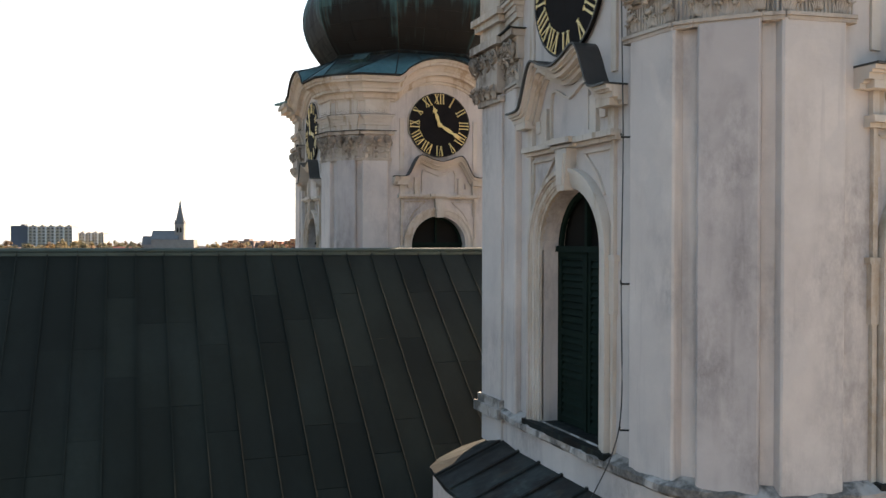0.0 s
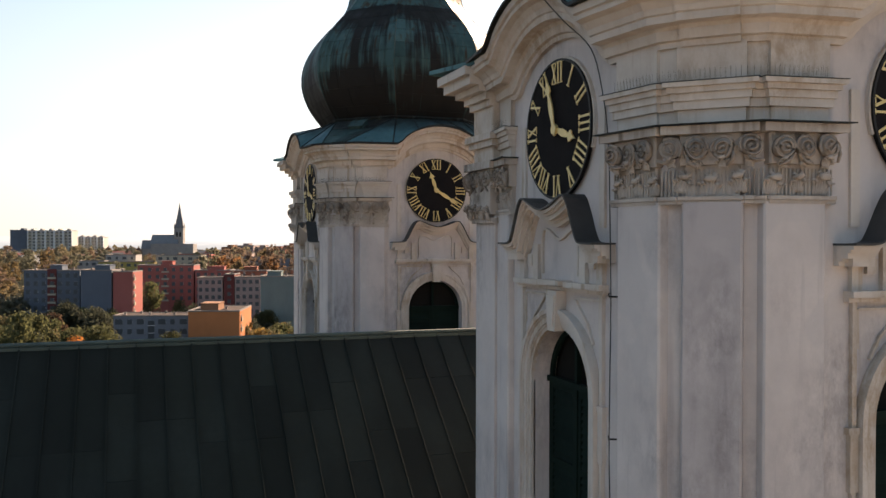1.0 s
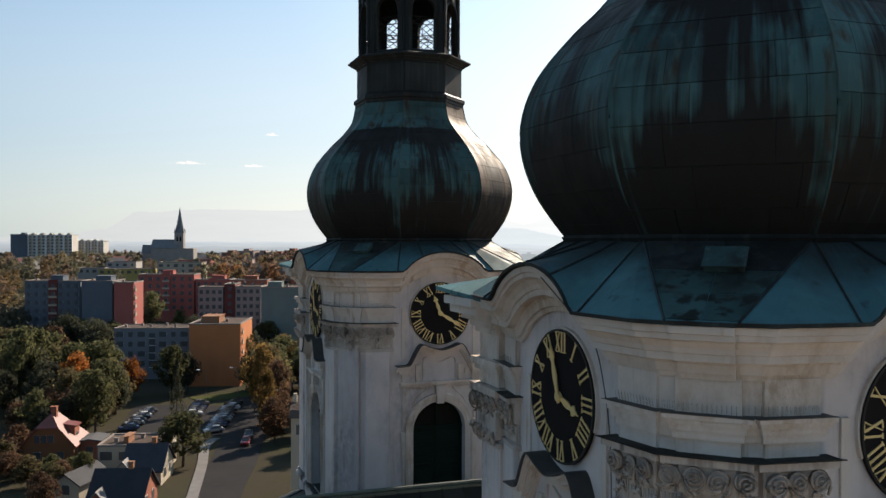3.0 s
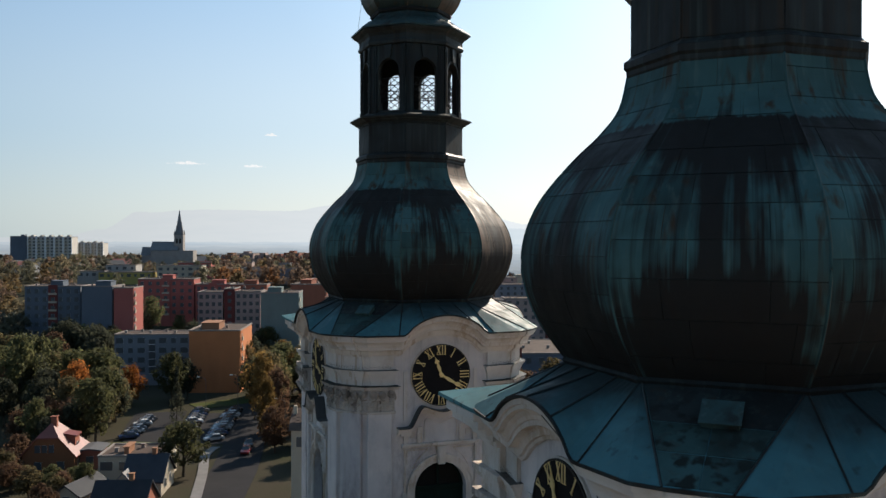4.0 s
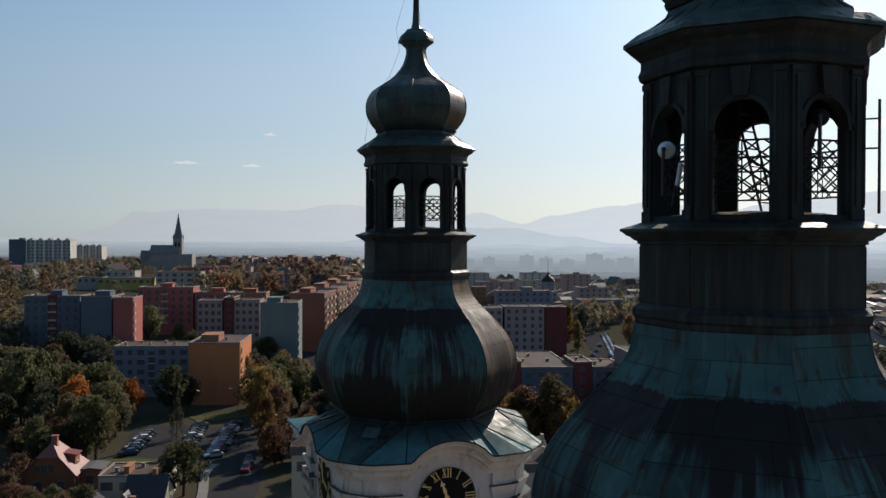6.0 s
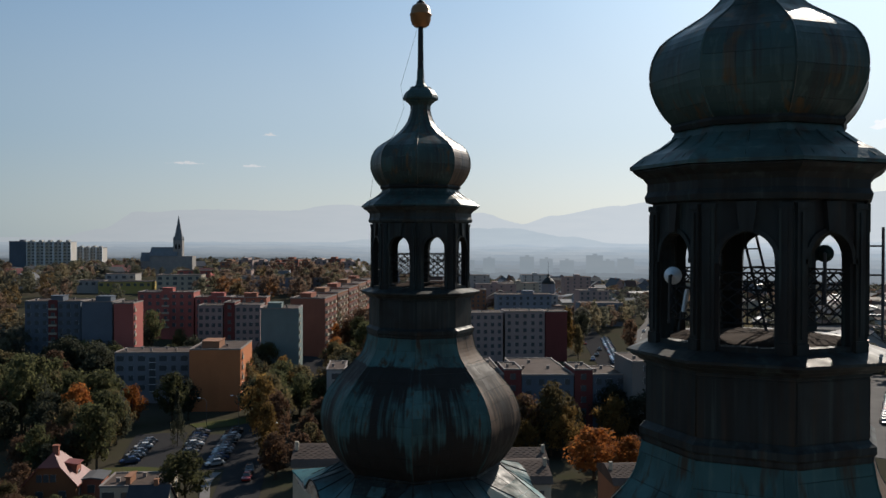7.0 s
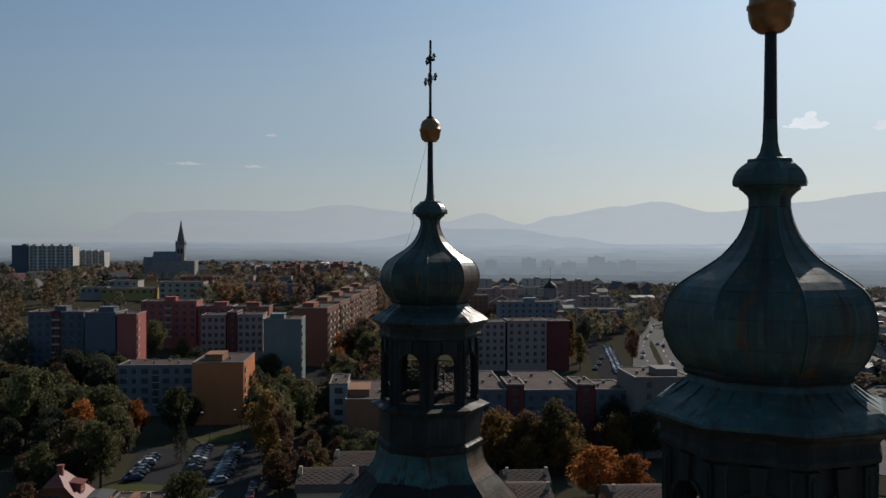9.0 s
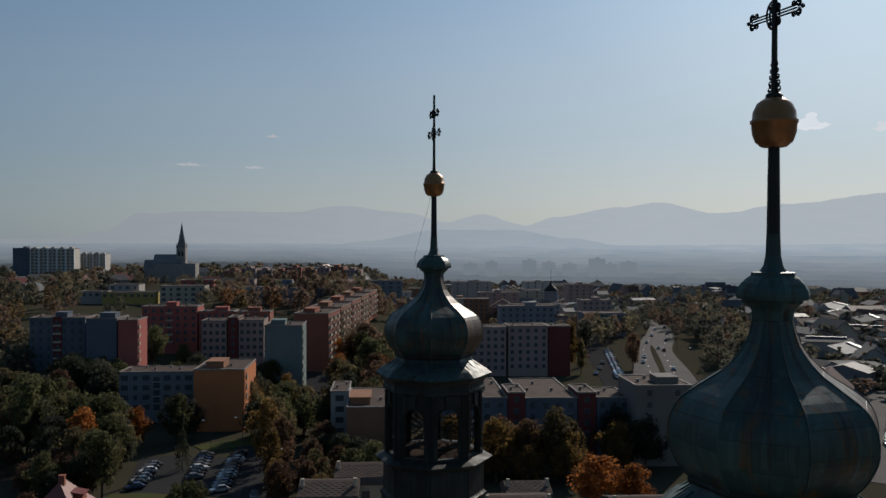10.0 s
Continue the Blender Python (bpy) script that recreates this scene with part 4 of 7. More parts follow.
    for q in range(4):
        c, d = ((1, 0), (0, 1), (-1, 0), (0, -1))[q]
        for i in range(29):
            x, y = (-tx_ + 2 * tx_ * i / 24, ty_) if i <= 24 else (tx_, ty_) if i <= 26 else (-ty_, -tx_)
            low.append((c * x - d * y, d * x + c * y))
    low = low[:n]
    for o, k in ((-0.02, 0.0), (0.0, 0.0), (0.0, 0.3), (0.0, 0.65), (0.0, 1.0)):
        ring_ = []
        for (x, y, mx, my, l), (tx, ty) in zip(arched, low):
            ex, ey = x + mx * 0.6, y + my * 0.6
            keep = (1 - k) ** 1.1
            ring_.append(bm.verts.new((ex + (tx - ex) * k, ey + (ty - ey) * k, EAVE + 0.045 + o + (top_z - EAVE - 0.045) * k + l * keep)))
        rings.append(ring_)
    for a, b in zip(rings, rings[1:]):
        for k in range(n):
            bm.faces.new((a[k], a[(k + 1) % n], b[(k + 1) % n], b[k]))
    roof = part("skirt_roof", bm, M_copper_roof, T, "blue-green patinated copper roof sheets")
    me = roof.data
    for q in range(4):
        for i in (0, 6, 12, 18, 24, 26, 27):
            idx = q * 29 + i
            bm = bmesh.new()
            tube(bm, [tuple(me.vertices[k * n + idx].co + Vector((0, 0, 0.01))) for k in range(1, 5)], 0.016, 4)
            part("standing_seam", bm, M_copper_dark, roof)
        # darker sheets of the corner plane
        a0, a1, b0, b1 = [me.vertices[j].co.copy() for j in (n + q * 29 + 26, n + q * 29 + 27, 4 * n + q * 29 + 26, 4 * n + q * 29 + 27)]
        up = (a1 - a0).cross(b0 - a0).normalized()
        up = up if up.z > 0 else -up
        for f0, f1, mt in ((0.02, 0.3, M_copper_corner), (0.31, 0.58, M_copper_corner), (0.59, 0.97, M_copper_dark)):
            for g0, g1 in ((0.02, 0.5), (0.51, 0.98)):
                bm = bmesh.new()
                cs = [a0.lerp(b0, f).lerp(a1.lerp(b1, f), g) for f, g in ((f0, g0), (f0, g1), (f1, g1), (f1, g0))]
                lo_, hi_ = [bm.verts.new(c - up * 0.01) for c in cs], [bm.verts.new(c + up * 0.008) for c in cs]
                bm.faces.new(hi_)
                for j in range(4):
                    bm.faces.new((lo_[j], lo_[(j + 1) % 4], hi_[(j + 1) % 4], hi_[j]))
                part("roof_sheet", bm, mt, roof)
    # sheets that run out to a point over the piers
    for e in (-1, 1):
        bm = bmesh.new()
        pts = [(e * 3.46, 1.5, 45.2), (e * 3.66, 3.46, 45.33), (e * 1.5, 3.3, 45.2), (e * 1.9, 1.9, 45.72)]
        low = [bm.verts.new((x, y, z - 0.05)) for x, y, z in pts[:3]]
        top = [bm.verts.new((x, y, z + 0.015)) for x, y, z in pts]
        bm.faces.new(low)
        for i in range(3):
            k = (i + 1) % 3
            bm.faces.new((low[i], low[k], top[k], top[i]) if i < 2 else (low[2], low[0], top[0], top[3], top[2]))
        bm.faces.new((top[0], top[1], top[3]))
        bm.faces.new((top[1], top[2], top[3]))
        part("corner_sheet", bm, M_copper_roof, roof)
    bm = bmesh.new()
    ring_moulding(bm, [(0.55, 45.23), (0.615, 45.23), (0.615, 45.272), (0.55, 45.272)], arched)
    part("eave_edge", bm, M_copper_dark, roof, "dark copper eave edge")
    # hatch on the corner sheets
    bm = bmesh.new()
    box(bm, -0.22, 0.22, -0.18, 0.18, -0.06, 0.08)
    box(bm, -0.245, 0.245, -0.205, 0.205, 0.08, 0.1)
    hatch = mesh_of("roof_hatch", bm)
    link("roof_hatch", hatch, M_copper_eave, roof, "", Matrix.Translation((-2.1, -2.24, 45.86)) @ turn_z(-45) @ Matrix.Rotation(radians(33), 4, 'X'))
    # dome
    bm = bmesh.new()
    turned(bm, [(2.5, 46.08), (2.68, 46.1), (2.73, 46.16), (2.67, 46.22), (2.5, 46.24)])
    part("dome_bead", bm, M_copper_dark, T)
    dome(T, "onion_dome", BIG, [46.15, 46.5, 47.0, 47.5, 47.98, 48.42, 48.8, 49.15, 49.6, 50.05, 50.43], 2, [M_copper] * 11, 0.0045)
    bm = bmesh.new()
    turned(bm, [(1.74, 50.4), (1.77, 50.46), (1.77, 50.52), (1.81, 50.56), (1.81, 50.66), (1.75, 50.7), (1.7, 50.75), (1.7, 51.64), (1.74, 51.65), (1.74, 51.69), (1.8, 51.71), (1.86, 51.76), (1.9, 51.77), (1.98, 51.83), (2.01, 51.835), (2.01, 51.875), (1.6, 52.0), (1.2, 52.03)])
    drum = part("lantern_drum", bm, M_copper_dark, T)
    me = dome_sheet([(1.7, 50.7), (1.7, 51.7)], 50.76, 51.61, 0.02, 0.98, 1, 0.012)
    for k in range(8):
        link("copper_sheet", me, M_copper_dark, drum, "", turn_z(45 * k))
    bm = bmesh.new()
    turned(bm, [(1.56, 51.99), (1.56, 52.025), (1.1, 52.1), (0.02, 52.16)], 8)
    part("lantern_floor", bm, M_deck, T, "weathered brown sheet-metal floor")
    # lantern: a wall with an arched opening on each of eight sides
    half, inr = 1.61 * math.sin(math.pi / 8), 1.61 * math.cos(math.pi / 8)
    ow, oz0, osp = 0.37, 52.06, 53.3
    bm = bmesh.new()
    y0, y1 = -inr, -inr + 0.16
    hf = half
    prism(bm, [(-hf, 51.98), (-ow, 51.98), (-ow, 54.3), (-hf, 54.3)], y0, y1)
    prism(bm, [(ow, 51.98), (hf, 51.98), (hf, 54.3), (ow, 54.3)], y0, y1)
    prism(bm, [(-ow, 51.98), (ow, 51.98), (ow, oz0), (-ow, oz0)], y0 - 0.02, y1)
    a = arc(0, osp, ow, 180, 0, 12)
    for (s0, z0), (s1, z1) in zip(a, a[1:]):
        prism(bm, [(s0, z0), (s1, z1), (s1, 54.3), (s0, 54.3)], y0, y1)
    bmesh.ops.remove_doubles(bm, verts=bm.verts, dist=0.0005)
    wall = mesh_of("lantern_wall", bm)
    bm = bmesh.new()
    band(bm, [(-ow, osp)] + arc(0, osp, ow, 180, 0, 14) + [(ow, osp)], 0.07, y0 - 0.04, y0 + 0.02)
    for e in (-1, 1):
        a, b = sorted((e * ow, e * (ow + 0.09)))
        box(bm, a, b, y0 - 0.05, y0 + 0.02, osp - 0.07, osp)
    prism(bm, [(-0.09, osp + ow + 0.02), (0.09, osp + ow + 0.02), (0.14, 54.1), (-0.14, 54.1)], y0 - 0.09, y0)
    trim_ = mesh_of("arch_moulding", bm)
    bm = bmesh.new()
    w = 0.19
    for e in (-1, 1):
        a, b = sorted((e * (hf - w), e * (hf - 0.02)))
        box(bm, a, b, y0 - 0.05, y0 + 0.01, 51.98, 54.08)
        c, d = sorted((e * (hf - w + 0.06), e * (hf - 0.08)))
        box(bm, c, d, y0 - 0.075, y0 - 0.045, 52.2, 53.95)
        box(bm, a - 0.015, b + 0.015, y0 - 0.07, y0 + 0.01, 51.98, 52.14)
        box(bm, a - 0.015, b + 0.015, y0 - 0.07, y0 + 0.01, 54.0, 54.08)
    pil = mesh_of("lantern_pilaster", bm)
    bm = bmesh.new()
    yy = y1 - 0.03
    for e in (-1, 1):
        for k in range(7):
            o = -0.6 + 0.2 * k
            ends = []
            for s in (-ow, ow):
                ends.append((s, 52.72 + e * (s * 0.75) + o))
            (sa, za), (sb, zb) = ends
            # cut off at the panel's edge
            pts = []
            for t in [i / 20 for i in range(21)]:
                z = za + (zb - za) * t
                if 52.37 <= z <= 53.1:
                    pts.append((sa + (sb - sa) * t, yy - 0.004 * e, z))
            if len(pts) > 1:
                tube(bm, [pts[0], pts[-1]], 0.013, 4)
    for z in (52.38, 52.86, 53.1):
        tube(bm, [(-ow, yy, z), (ow, yy, z)], 0.015, 4)
    tube(bm, [(0, yy, 52.36), (0, yy, 53.1)], 0.011, 4)
    lattice = mesh_of("lattice_railing", bm)
    for k in range(8):
        r = turn_z(45 * k)
        ob = link("lantern_wall", wall, M_copper_dark, T, "", r)
        link("arch_moulding", trim_, M_copper_dark, ob)
        link("lantern_pilaster", pil, M_copper_dark, ob)
        link("lattice_railing", lattice, M_iron, ob, "black iron diamond lattice railing")
    bm = bmesh.new()
    turned(bm, [(1.5, 54.28), (1.64, 54.28), (1.66, 54.12), (1.72, 54.14), (1.74, 54.22), (1.7, 54.3), (1.7, 54.42), (1.76, 54.5), (1.86, 54.56), (1.92, 54.61), (1.92, 54.63), (1.4, 54.64)])
    part("lantern_cornice", bm, M_copper_dark, T)
    bm = bmesh.new()
    turned(bm, [(1.4, 54.641), (1.97, 54.641), (1.97, 54.69), (1.75, 54.86), (1.52, 54.98), (1.33, 55.12), (1.27, 55.24), (1.24, 55.3)])
    eave = part("lantern_roof", bm, M_copper_eave, T)
    for s in (-0.28, 0.0, 0.28):
        bm = bmesh.new()
        tube(bm, [(1.9 * 0.924, s * 1.9, 54.74), (1.52 * 0.924, s * 1.52, 54.99), (1.33 * 0.924, s * 1.33, 55.13)], 0.014, 4)
        me = mesh_of("standing_seam", bm)
        for k in range(8):
            link("standing_seam", me, M_copper_eave, eave, "", turn_z(45 * k))
    bm = bmesh.new()
    turned(bm, [(1.22, 55.22), (1.32, 55.24), (1.35, 55.3), (1.32, 55.36), (1.24, 55.38)])
    part("dome_bead", bm, M_copper_dark, T)
    dome(T, "small_onion_dome", SMALL, [55.31, 55.75, 56.2, 56.6, 57.05, 57.9], 2, [M_copper_small] * 6, 0.0025)
    bm = bmesh.new()
    turned(bm, [(0.3, 57.85), (0.335, 57.88), (0.335, 58.0), (0.36, 58.05), (0.42, 58.11), (0.485, 58.155), (0.49, 58.2), (0.58, 58.21), (0.59, 58.27), (0.57, 58.36), (0.51, 58.46), (0.42, 58.54), (0.36, 58.58), (0.35, 58.63), (0.22, 58.65), (0.16, 58.74), (0.125, 58.9), (0.11, 59.25)], 8)
    part("knob", bm, M_copper_eave, T)
    bm = bmesh.new()
    tube(bm, [(0, 0, 59.2), (0, 0, 60.75)], 0.106, 10, 0.088)
    part("finial_pole", bm, M_iron, T)
    bm = bmesh.new()
    turned(bm, [(0.08, 60.62), (0.2, 60.64), (0.29, 60.72), (0.34, 60.86), (0.35, 61.0), (0.37, 61.02), (0.37, 61.06), (0.34, 61.08), (0.33, 61.2), (0.27, 61.33), (0.16, 61.41), (0.06, 61.44)], 20)
    part("ball", bm, M_ball, T, "gilt copper ball with a middle ridge", smooth=True)
    # cross, its arms along the front: three rods an arm, scrolled ends, an openwork oval at the crossing
    bm = bmesh.new()

    def scroll(y, z, r, turns, start, way, thick=0.016):
        pts = []
        for i in range(int(9 * turns) + 1):
            t = i / int(9 * turns)
            a = start + way * t * turns * 2 * math.pi
            pts.append((0, y + r * (1 - 0.75 * t) * math.cos(a), z + r * (1 - 0.75 * t) * math.sin(a)))
        tube(bm, pts, thick, 4)

    tube(bm, [(0, 0, 61.4), (0, 0, 64.05)], 0.052, 6, 0.04)
    bmesh.ops.create_icosphere(bm, subdivisions=2, radius=0.14, matrix=Matrix.Translation((0, 0, 61.44)) @ Matrix.Diagonal((1, 1, 0.6, 1)))
    for z, w, oval in ((62.74, 0.5, 0.15), (63.42, 0.34, 0.1)):
        for dz in (-0.045, 0.0, 0.045):
            tube(bm, [(0, -w, z + dz), (0, w, z + dz)], 0.015, 5)
        for k in range(3):
            ring = [(0.03 * (k - 1), oval * (1 - 0.25 * k) * math.cos(a), z + oval * 1.5 * (1 - 0.25 * k) * math.sin(a)) for a in [i * math.pi / 8 for i in range(17)]]
            tube(bm, ring, 0.02, 4)
        for e in (-1, 1):
            for b in (-1, 1):
                scroll(e * oval * 0.5, z + b * oval * 0.8, oval * 0.5, 1.6, 0.5, e * b)
                scroll(e * (w + 0.03), z + b * 0.075, 0.062, 1.7, -b * math.pi / 2, e * b, 0.019)
                scroll(e * (w - 0.07), z + b * 0.085, 0.045, 1.4, -b * math.pi / 2, -e * b)
            bmesh.ops.create_icosphere(bm, subdivisions=1, radius=0.04, matrix=Matrix.Translation((0, e * (w + 0.12), z)))
    for c in (0, 1, 2, 3, 4):
        for b in (-1, 1):
            scroll(b * (0.1 - 0.011 * c), 61.56 + 0.1 * c, 0.06 - 0.007 * c, 1.5, math.pi if b > 0 else 0, b, 0.014)
    part("cross", bm, M_iron, T, "black wrought-iron cross with scrolled ends")
    return T


TOWER_NEAR = tower()
TOWER_FAR = copy_thing(TOWER_NEAR, pose(0, GAP, 0))
# lightning wire
bm = bmesh.new()
tube(bm, [(-0.12, -0.03, 60.6), (-0.75, -0.2, 58.6), (-0.62, -0.15, 57.9)], 0.005, 4)
tube(bm, [(-0.62, -0.15, 57.9), (-1.0, -0.3, 57.0), (-1.72, -0.6, 56.1), (-1.95, -0.75, 54.7), (-1.82, -0.75, 52.2), (-1.86, -0.7, 50.5)], 0.005, 4)
part("lightning_wire", bm, M_cable, TOWER_FAR)

# ---------------------------------------------------------------- nave
NAVE = empty("nave", pose(0, 0, 0), "long church nave of pale plaster under a dark seamed copper roof", "church nave")
RIDGE, RY, PITCH = 40.46, GAP / 2, 0.8
bm = bmesh.new()
box(bm, -48, 2.9, -3.0, GAP + 3.0, 2.0, 30.4)
part("nave_wall", bm, M_plaster, NAVE)
bm = bmesh.new()
prism(bm, [(-4.2, 30.6), (RY, RIDGE - 0.1), (GAP + 4.2, 30.6), (GAP + 4.2, 30.35), (-4.2, 30.35)], 0, 1, Matrix(((0, 1, 0, 0), (1, 0, 0, 0), (0, 0, 1, 0), (0, 0, 0, 1))) @ Matrix.Diagonal((1, 50.6, 1, 1)) @ Matrix.Translation((0, -0.948, 0)))
nave_roof = part("nave_roof", bm, M_nave, NAVE, "dark brown-green copper sheet roof with standing seams")
lean = math.atan(PITCH)
slope = Matrix.Rotation(lean, 4, 'X')
STRIP = 0.53
bm = bmesh.new()
box(bm, -0.012, 0.012, -15.0, 0, 0, 0.045)
SEAM = mesh_of("standing_seam", bm)
sheet_meshes = []
for length in (1.3, 2.0, 2.6):
    bm = bmesh.new()
    box(bm, 0.012, STRIP - 0.012, -length + 0.01, 0, 0, 0.014)
    sheet_meshes.append((length, mesh_of("roof_sheet", bm)))
for side in (0, 1):
    flip = Matrix.Translation((0, RY, RIDGE)) @ (turn_z(180) if side else Matrix()) @ slope
    rng = random.Random(5 + side)
    for k in range(46):
        x = 2.4 - STRIP * k
        xx = -x - STRIP if side else x
        link("standing_seam", SEAM, M_nave, nave_roof, "", flip @ Matrix.Translation((xx, 0, 0.0)))
        if side or k > 32:
            continue
        v = -0.02
        first = True
        while v > -14.6:
            length, me = sheet_meshes[rng.randrange(3)]
            tilt = Matrix.Rotation(radians(rng.uniform(-0.12, 0.12)), 4, 'Y') @ Matrix.Rotation(radians(rng.uniform(0.05, 0.25)), 4, 'X')
            link("roof_sheet", me, M_nave, nave_roof, "", flip @ Matrix.Translation((xx, v, 0.0)) @ tilt)
            v -= length
bm = bmesh.new()
tube(bm, [(2.6, RY, RIDGE + 0.05), (-48, RY, RIDGE + 0.05)], 0.05, 8)
box(bm, -48, 2.6, RY - 0.09, RY + 0.09, RIDGE - 0.05, RIDGE + 0.012)
part("ridge_cap", bm, M_verdigris, nave_roof, "pale green ridge capping")
bm = bmesh.new()
prism(bm, [(-3.0, 30.4), (RY, RIDGE - 0.15), (GAP + 3.0, 30.4)], 2.3, 2.9, Matrix(((0, 1, 0, 0), (1, 0, 0, 0), (0, 0, 1, 0), (0, 0, 0, 1))))
part("front_gable", bm, M_plaster, NAVE)

# cable down the near tower's side, on iron hooks
bm = bmesh.new()
line = smooth_line([(-3.58, -0.42, 45.65), (-3.3, -0.62, 45.25), (-3.12, -0.98, 44.85), (-3.1, -1.22, 44.3), (-3.1, -1.36, 43.7), (-3.1, -1.4, 42.9), (-3.1, -1.43, 41.8), (-3.11, -1.42, 40.2), (-3.1, -1.42, 38.9), (-3.15, -1.3, 38.3), (-3.3, -1.05, 37.7)], 5)
tube(bm, line, 0.008, 5)
cable = empty("cable", pose(0, 0, 0), "thin black cable hanging down the pale tower wall", "cable")
part("wire", bm, M_cable, cable)
for z in (38.6, 40.25, 41.9):
    bm = bmesh.new()
    tube(bm, [(-2.9, -1.52, z), (-3.12, -1.42, z), (-3.12, -1.42, z + 0.04)], 0.011, 5)
    part("hook", bm, M_iron, cable)

# ---------------------------------------------------------------- ground, roads and distance
def ease(a, b, v):
    t = min(max((v - a) / (b - a), 0.0), 1.0)
    return t * t * (3 - 2 * t)


def ground_z(x, y):
    """The lie of the land: a level town, a hill beyond it to the north-west, a lower plain to the east."""
    u = x - 0.25 * y
    return 6 + 19 * ease(60, -20, u) * ease(235, 480, y) - 8 * ease(40, 160, u) * ease(350, 700, y) - 22 * ease(900, 1700, math.hypot(x, y))


M_ground = material("grass_and_soil", (0.045, 0.042, 0.029), 0.95, other=(0.056, 0.046, 0.035), scale=0.02, stain=(0.04, 0.046, 0.025), stain_scale=0.09, stain_amount=0.8, bump=0.3, grain=2, spec=0.0)
M_lawn = material("lawn", (0.058, 0.07, 0.027), 0.95, other=(0.075, 0.06, 0.034), scale=0.35, bump=0.2, grain=5, spec=0.0)
M_asphalt = material("asphalt", (0.04, 0.038, 0.038), 0.85, other=(0.032, 0.031, 0.032), scale=0.15, stain=(0.045, 0.044, 0.045), stain_amount=0.6, bump=0.15, grain=6, spec=0.0)
# lighter copy of the asphalt: the sun's glint is put into its colour
M_highway = material("sunlit_asphalt", (0.075, 0.069, 0.065), 0.85, other=(0.058, 0.053, 0.051), scale=0.1, bump=0.1, grain=4, spec=0.04)
M_kerb = material("concrete_kerb", (0.17, 0.16, 0.155), 0.9, scale=0.6, bump=0.1, spec=0.06)
M_paint = material("road_paint", (0.7, 0.7, 0.68), 0.8, scale=0.8, bump=0.0)


def axis_steps(lo, hi, fine_lo, fine_hi, fine, coarse):
    v, out = lo, []
    while v < hi:
        out.append(v)
        v += fine if fine_lo <= v < fine_hi else coarse
    return out + [hi]


gx = axis_steps(-4900, 4900, -200, 500, 12.5, 235)
gy = axis_steps(-4900, 4900, -50, 900, 12.5, 225)
verts = [(x, y, ground_z(x, y)) for y in gy for x in gx]
nx = len(gx)
faces = [(j * nx + i, j * nx + i + 1, (j + 1) * nx + i + 1, (j + 1) * nx + i) for j in range(len(gy) - 1) for i in range(nx - 1)]
me = bpy.data.meshes.new("ground")
me.from_pydata(verts, [], faces)
for p in me.polygons:
    p.use_smooth = True
tagged(link("ground", me, M_ground), "grassy and earthy ground of the town and the plain", "ground", kind="structure")


def ribbon(name, pts, widths, lift, mat, label, category="road", thick=0.12):
    """A sheet of road along a centre line, with its depth."""
    bm = bmesh.new()
    rows = []
    P = [Vector(p) for p in pts]
    for i, p in enumerate(P):
        d = (P[min(i + 1, len(P) - 1)] - P[max(i - 1, 0)]).normalized()
        n = Vector((-d.y, d.x))
        if isinstance(widths, (int, float)):
            w = widths
        else:
            f = i / (len(P) - 1) * (len(widths) - 1)
            j = min(int(f), len(widths) - 2)
            w = widths[j] + (widths[j + 1] - widths[j]) * (f - j)
        row = []
        for k in range(-2, 3):
            q = p + n * (w * k / 4)
            row.append((q.x, q.y, ground_z(q.x, q.y) + lift))
        rows.append(row)
    V = [[bm.verts.new(c) for c in r] for r in rows]
    for a, b in zip(V, V[1:]):
        for k in range(4):
            bm.faces.new((a[k], a[k + 1], b[k + 1], b[k]))
    out = bmesh.ops.extrude_face_region(bm, geom=list(bm.faces))
    for v in out["geom"]:
        if isinstance(v, bmesh.types.BMVert):
            v.co.z -= thick
    return tagged(part(name, bm, mat, None, label), "", category, kind="structure")


def dense(pts, n=8):
    return smooth_line(pts, n)


ribbon("road", dense([(-4, 60), (2, 120), (10, 155), (16, 185), (19, 212), (30, 232), (46, 267), (58, 320), (70, 400)]), 8.5, 0.1, M_asphalt, "worn grey asphalt street between parked cars")
ribbon("car_park", dense([(-2, 170), (-4, 190), (-1, 214)]), 12, 0.09, M_asphalt, "asphalt car park with parked cars")
ribbon("car_park", dense([(5, 176), (9, 190), (13, 208)]), 10, 0.11, M_asphalt, "asphalt strip with rows of parked cars")
ribbon("pavement", dense([(-1, 120), (3.6, 150), (5.4, 165), (8, 172)]), 1.8, 0.22, M_kerb, "pale concrete footway along the street", "pavement")
ribbon("lawn", dense([(7, 219), (14, 221), (23, 224)]), 8, 0.16, M_lawn, "sunlit green lawn before the flats", "lawn")
ribbon("lawn", dense([(-14, 181), (-8, 180), (-3, 177)]), 5, 0.16, M_lawn, "green lawn strip beside the parked cars", "lawn")
ribbon("road", dense([(143, 235), (161.5, 275), (187, 330), (204, 366), (229, 420)]), 10, 0.1, M_asphalt, "asphalt side street with a long row of parked cars")
HIGHWAY = dense([(158, 235), (192.7, 291.4), (229, 353.5), (266, 405), (300, 455), (328, 507), (400, 640)])
ribbon("highway", HIGHWAY, [26, 23, 18, 17, 14, 11, 10], 0.12, M_highway, "wide sunlit asphalt road with four lanes")
ribbon("median", dense([(184, 277), (193, 291.4), (212, 324), (229, 353.5), (240, 372)]), [0.8, 2.2, 2.6, 2.4, 0.8], 0.24, M_ground, "planted strip between the carriageways", "verge")
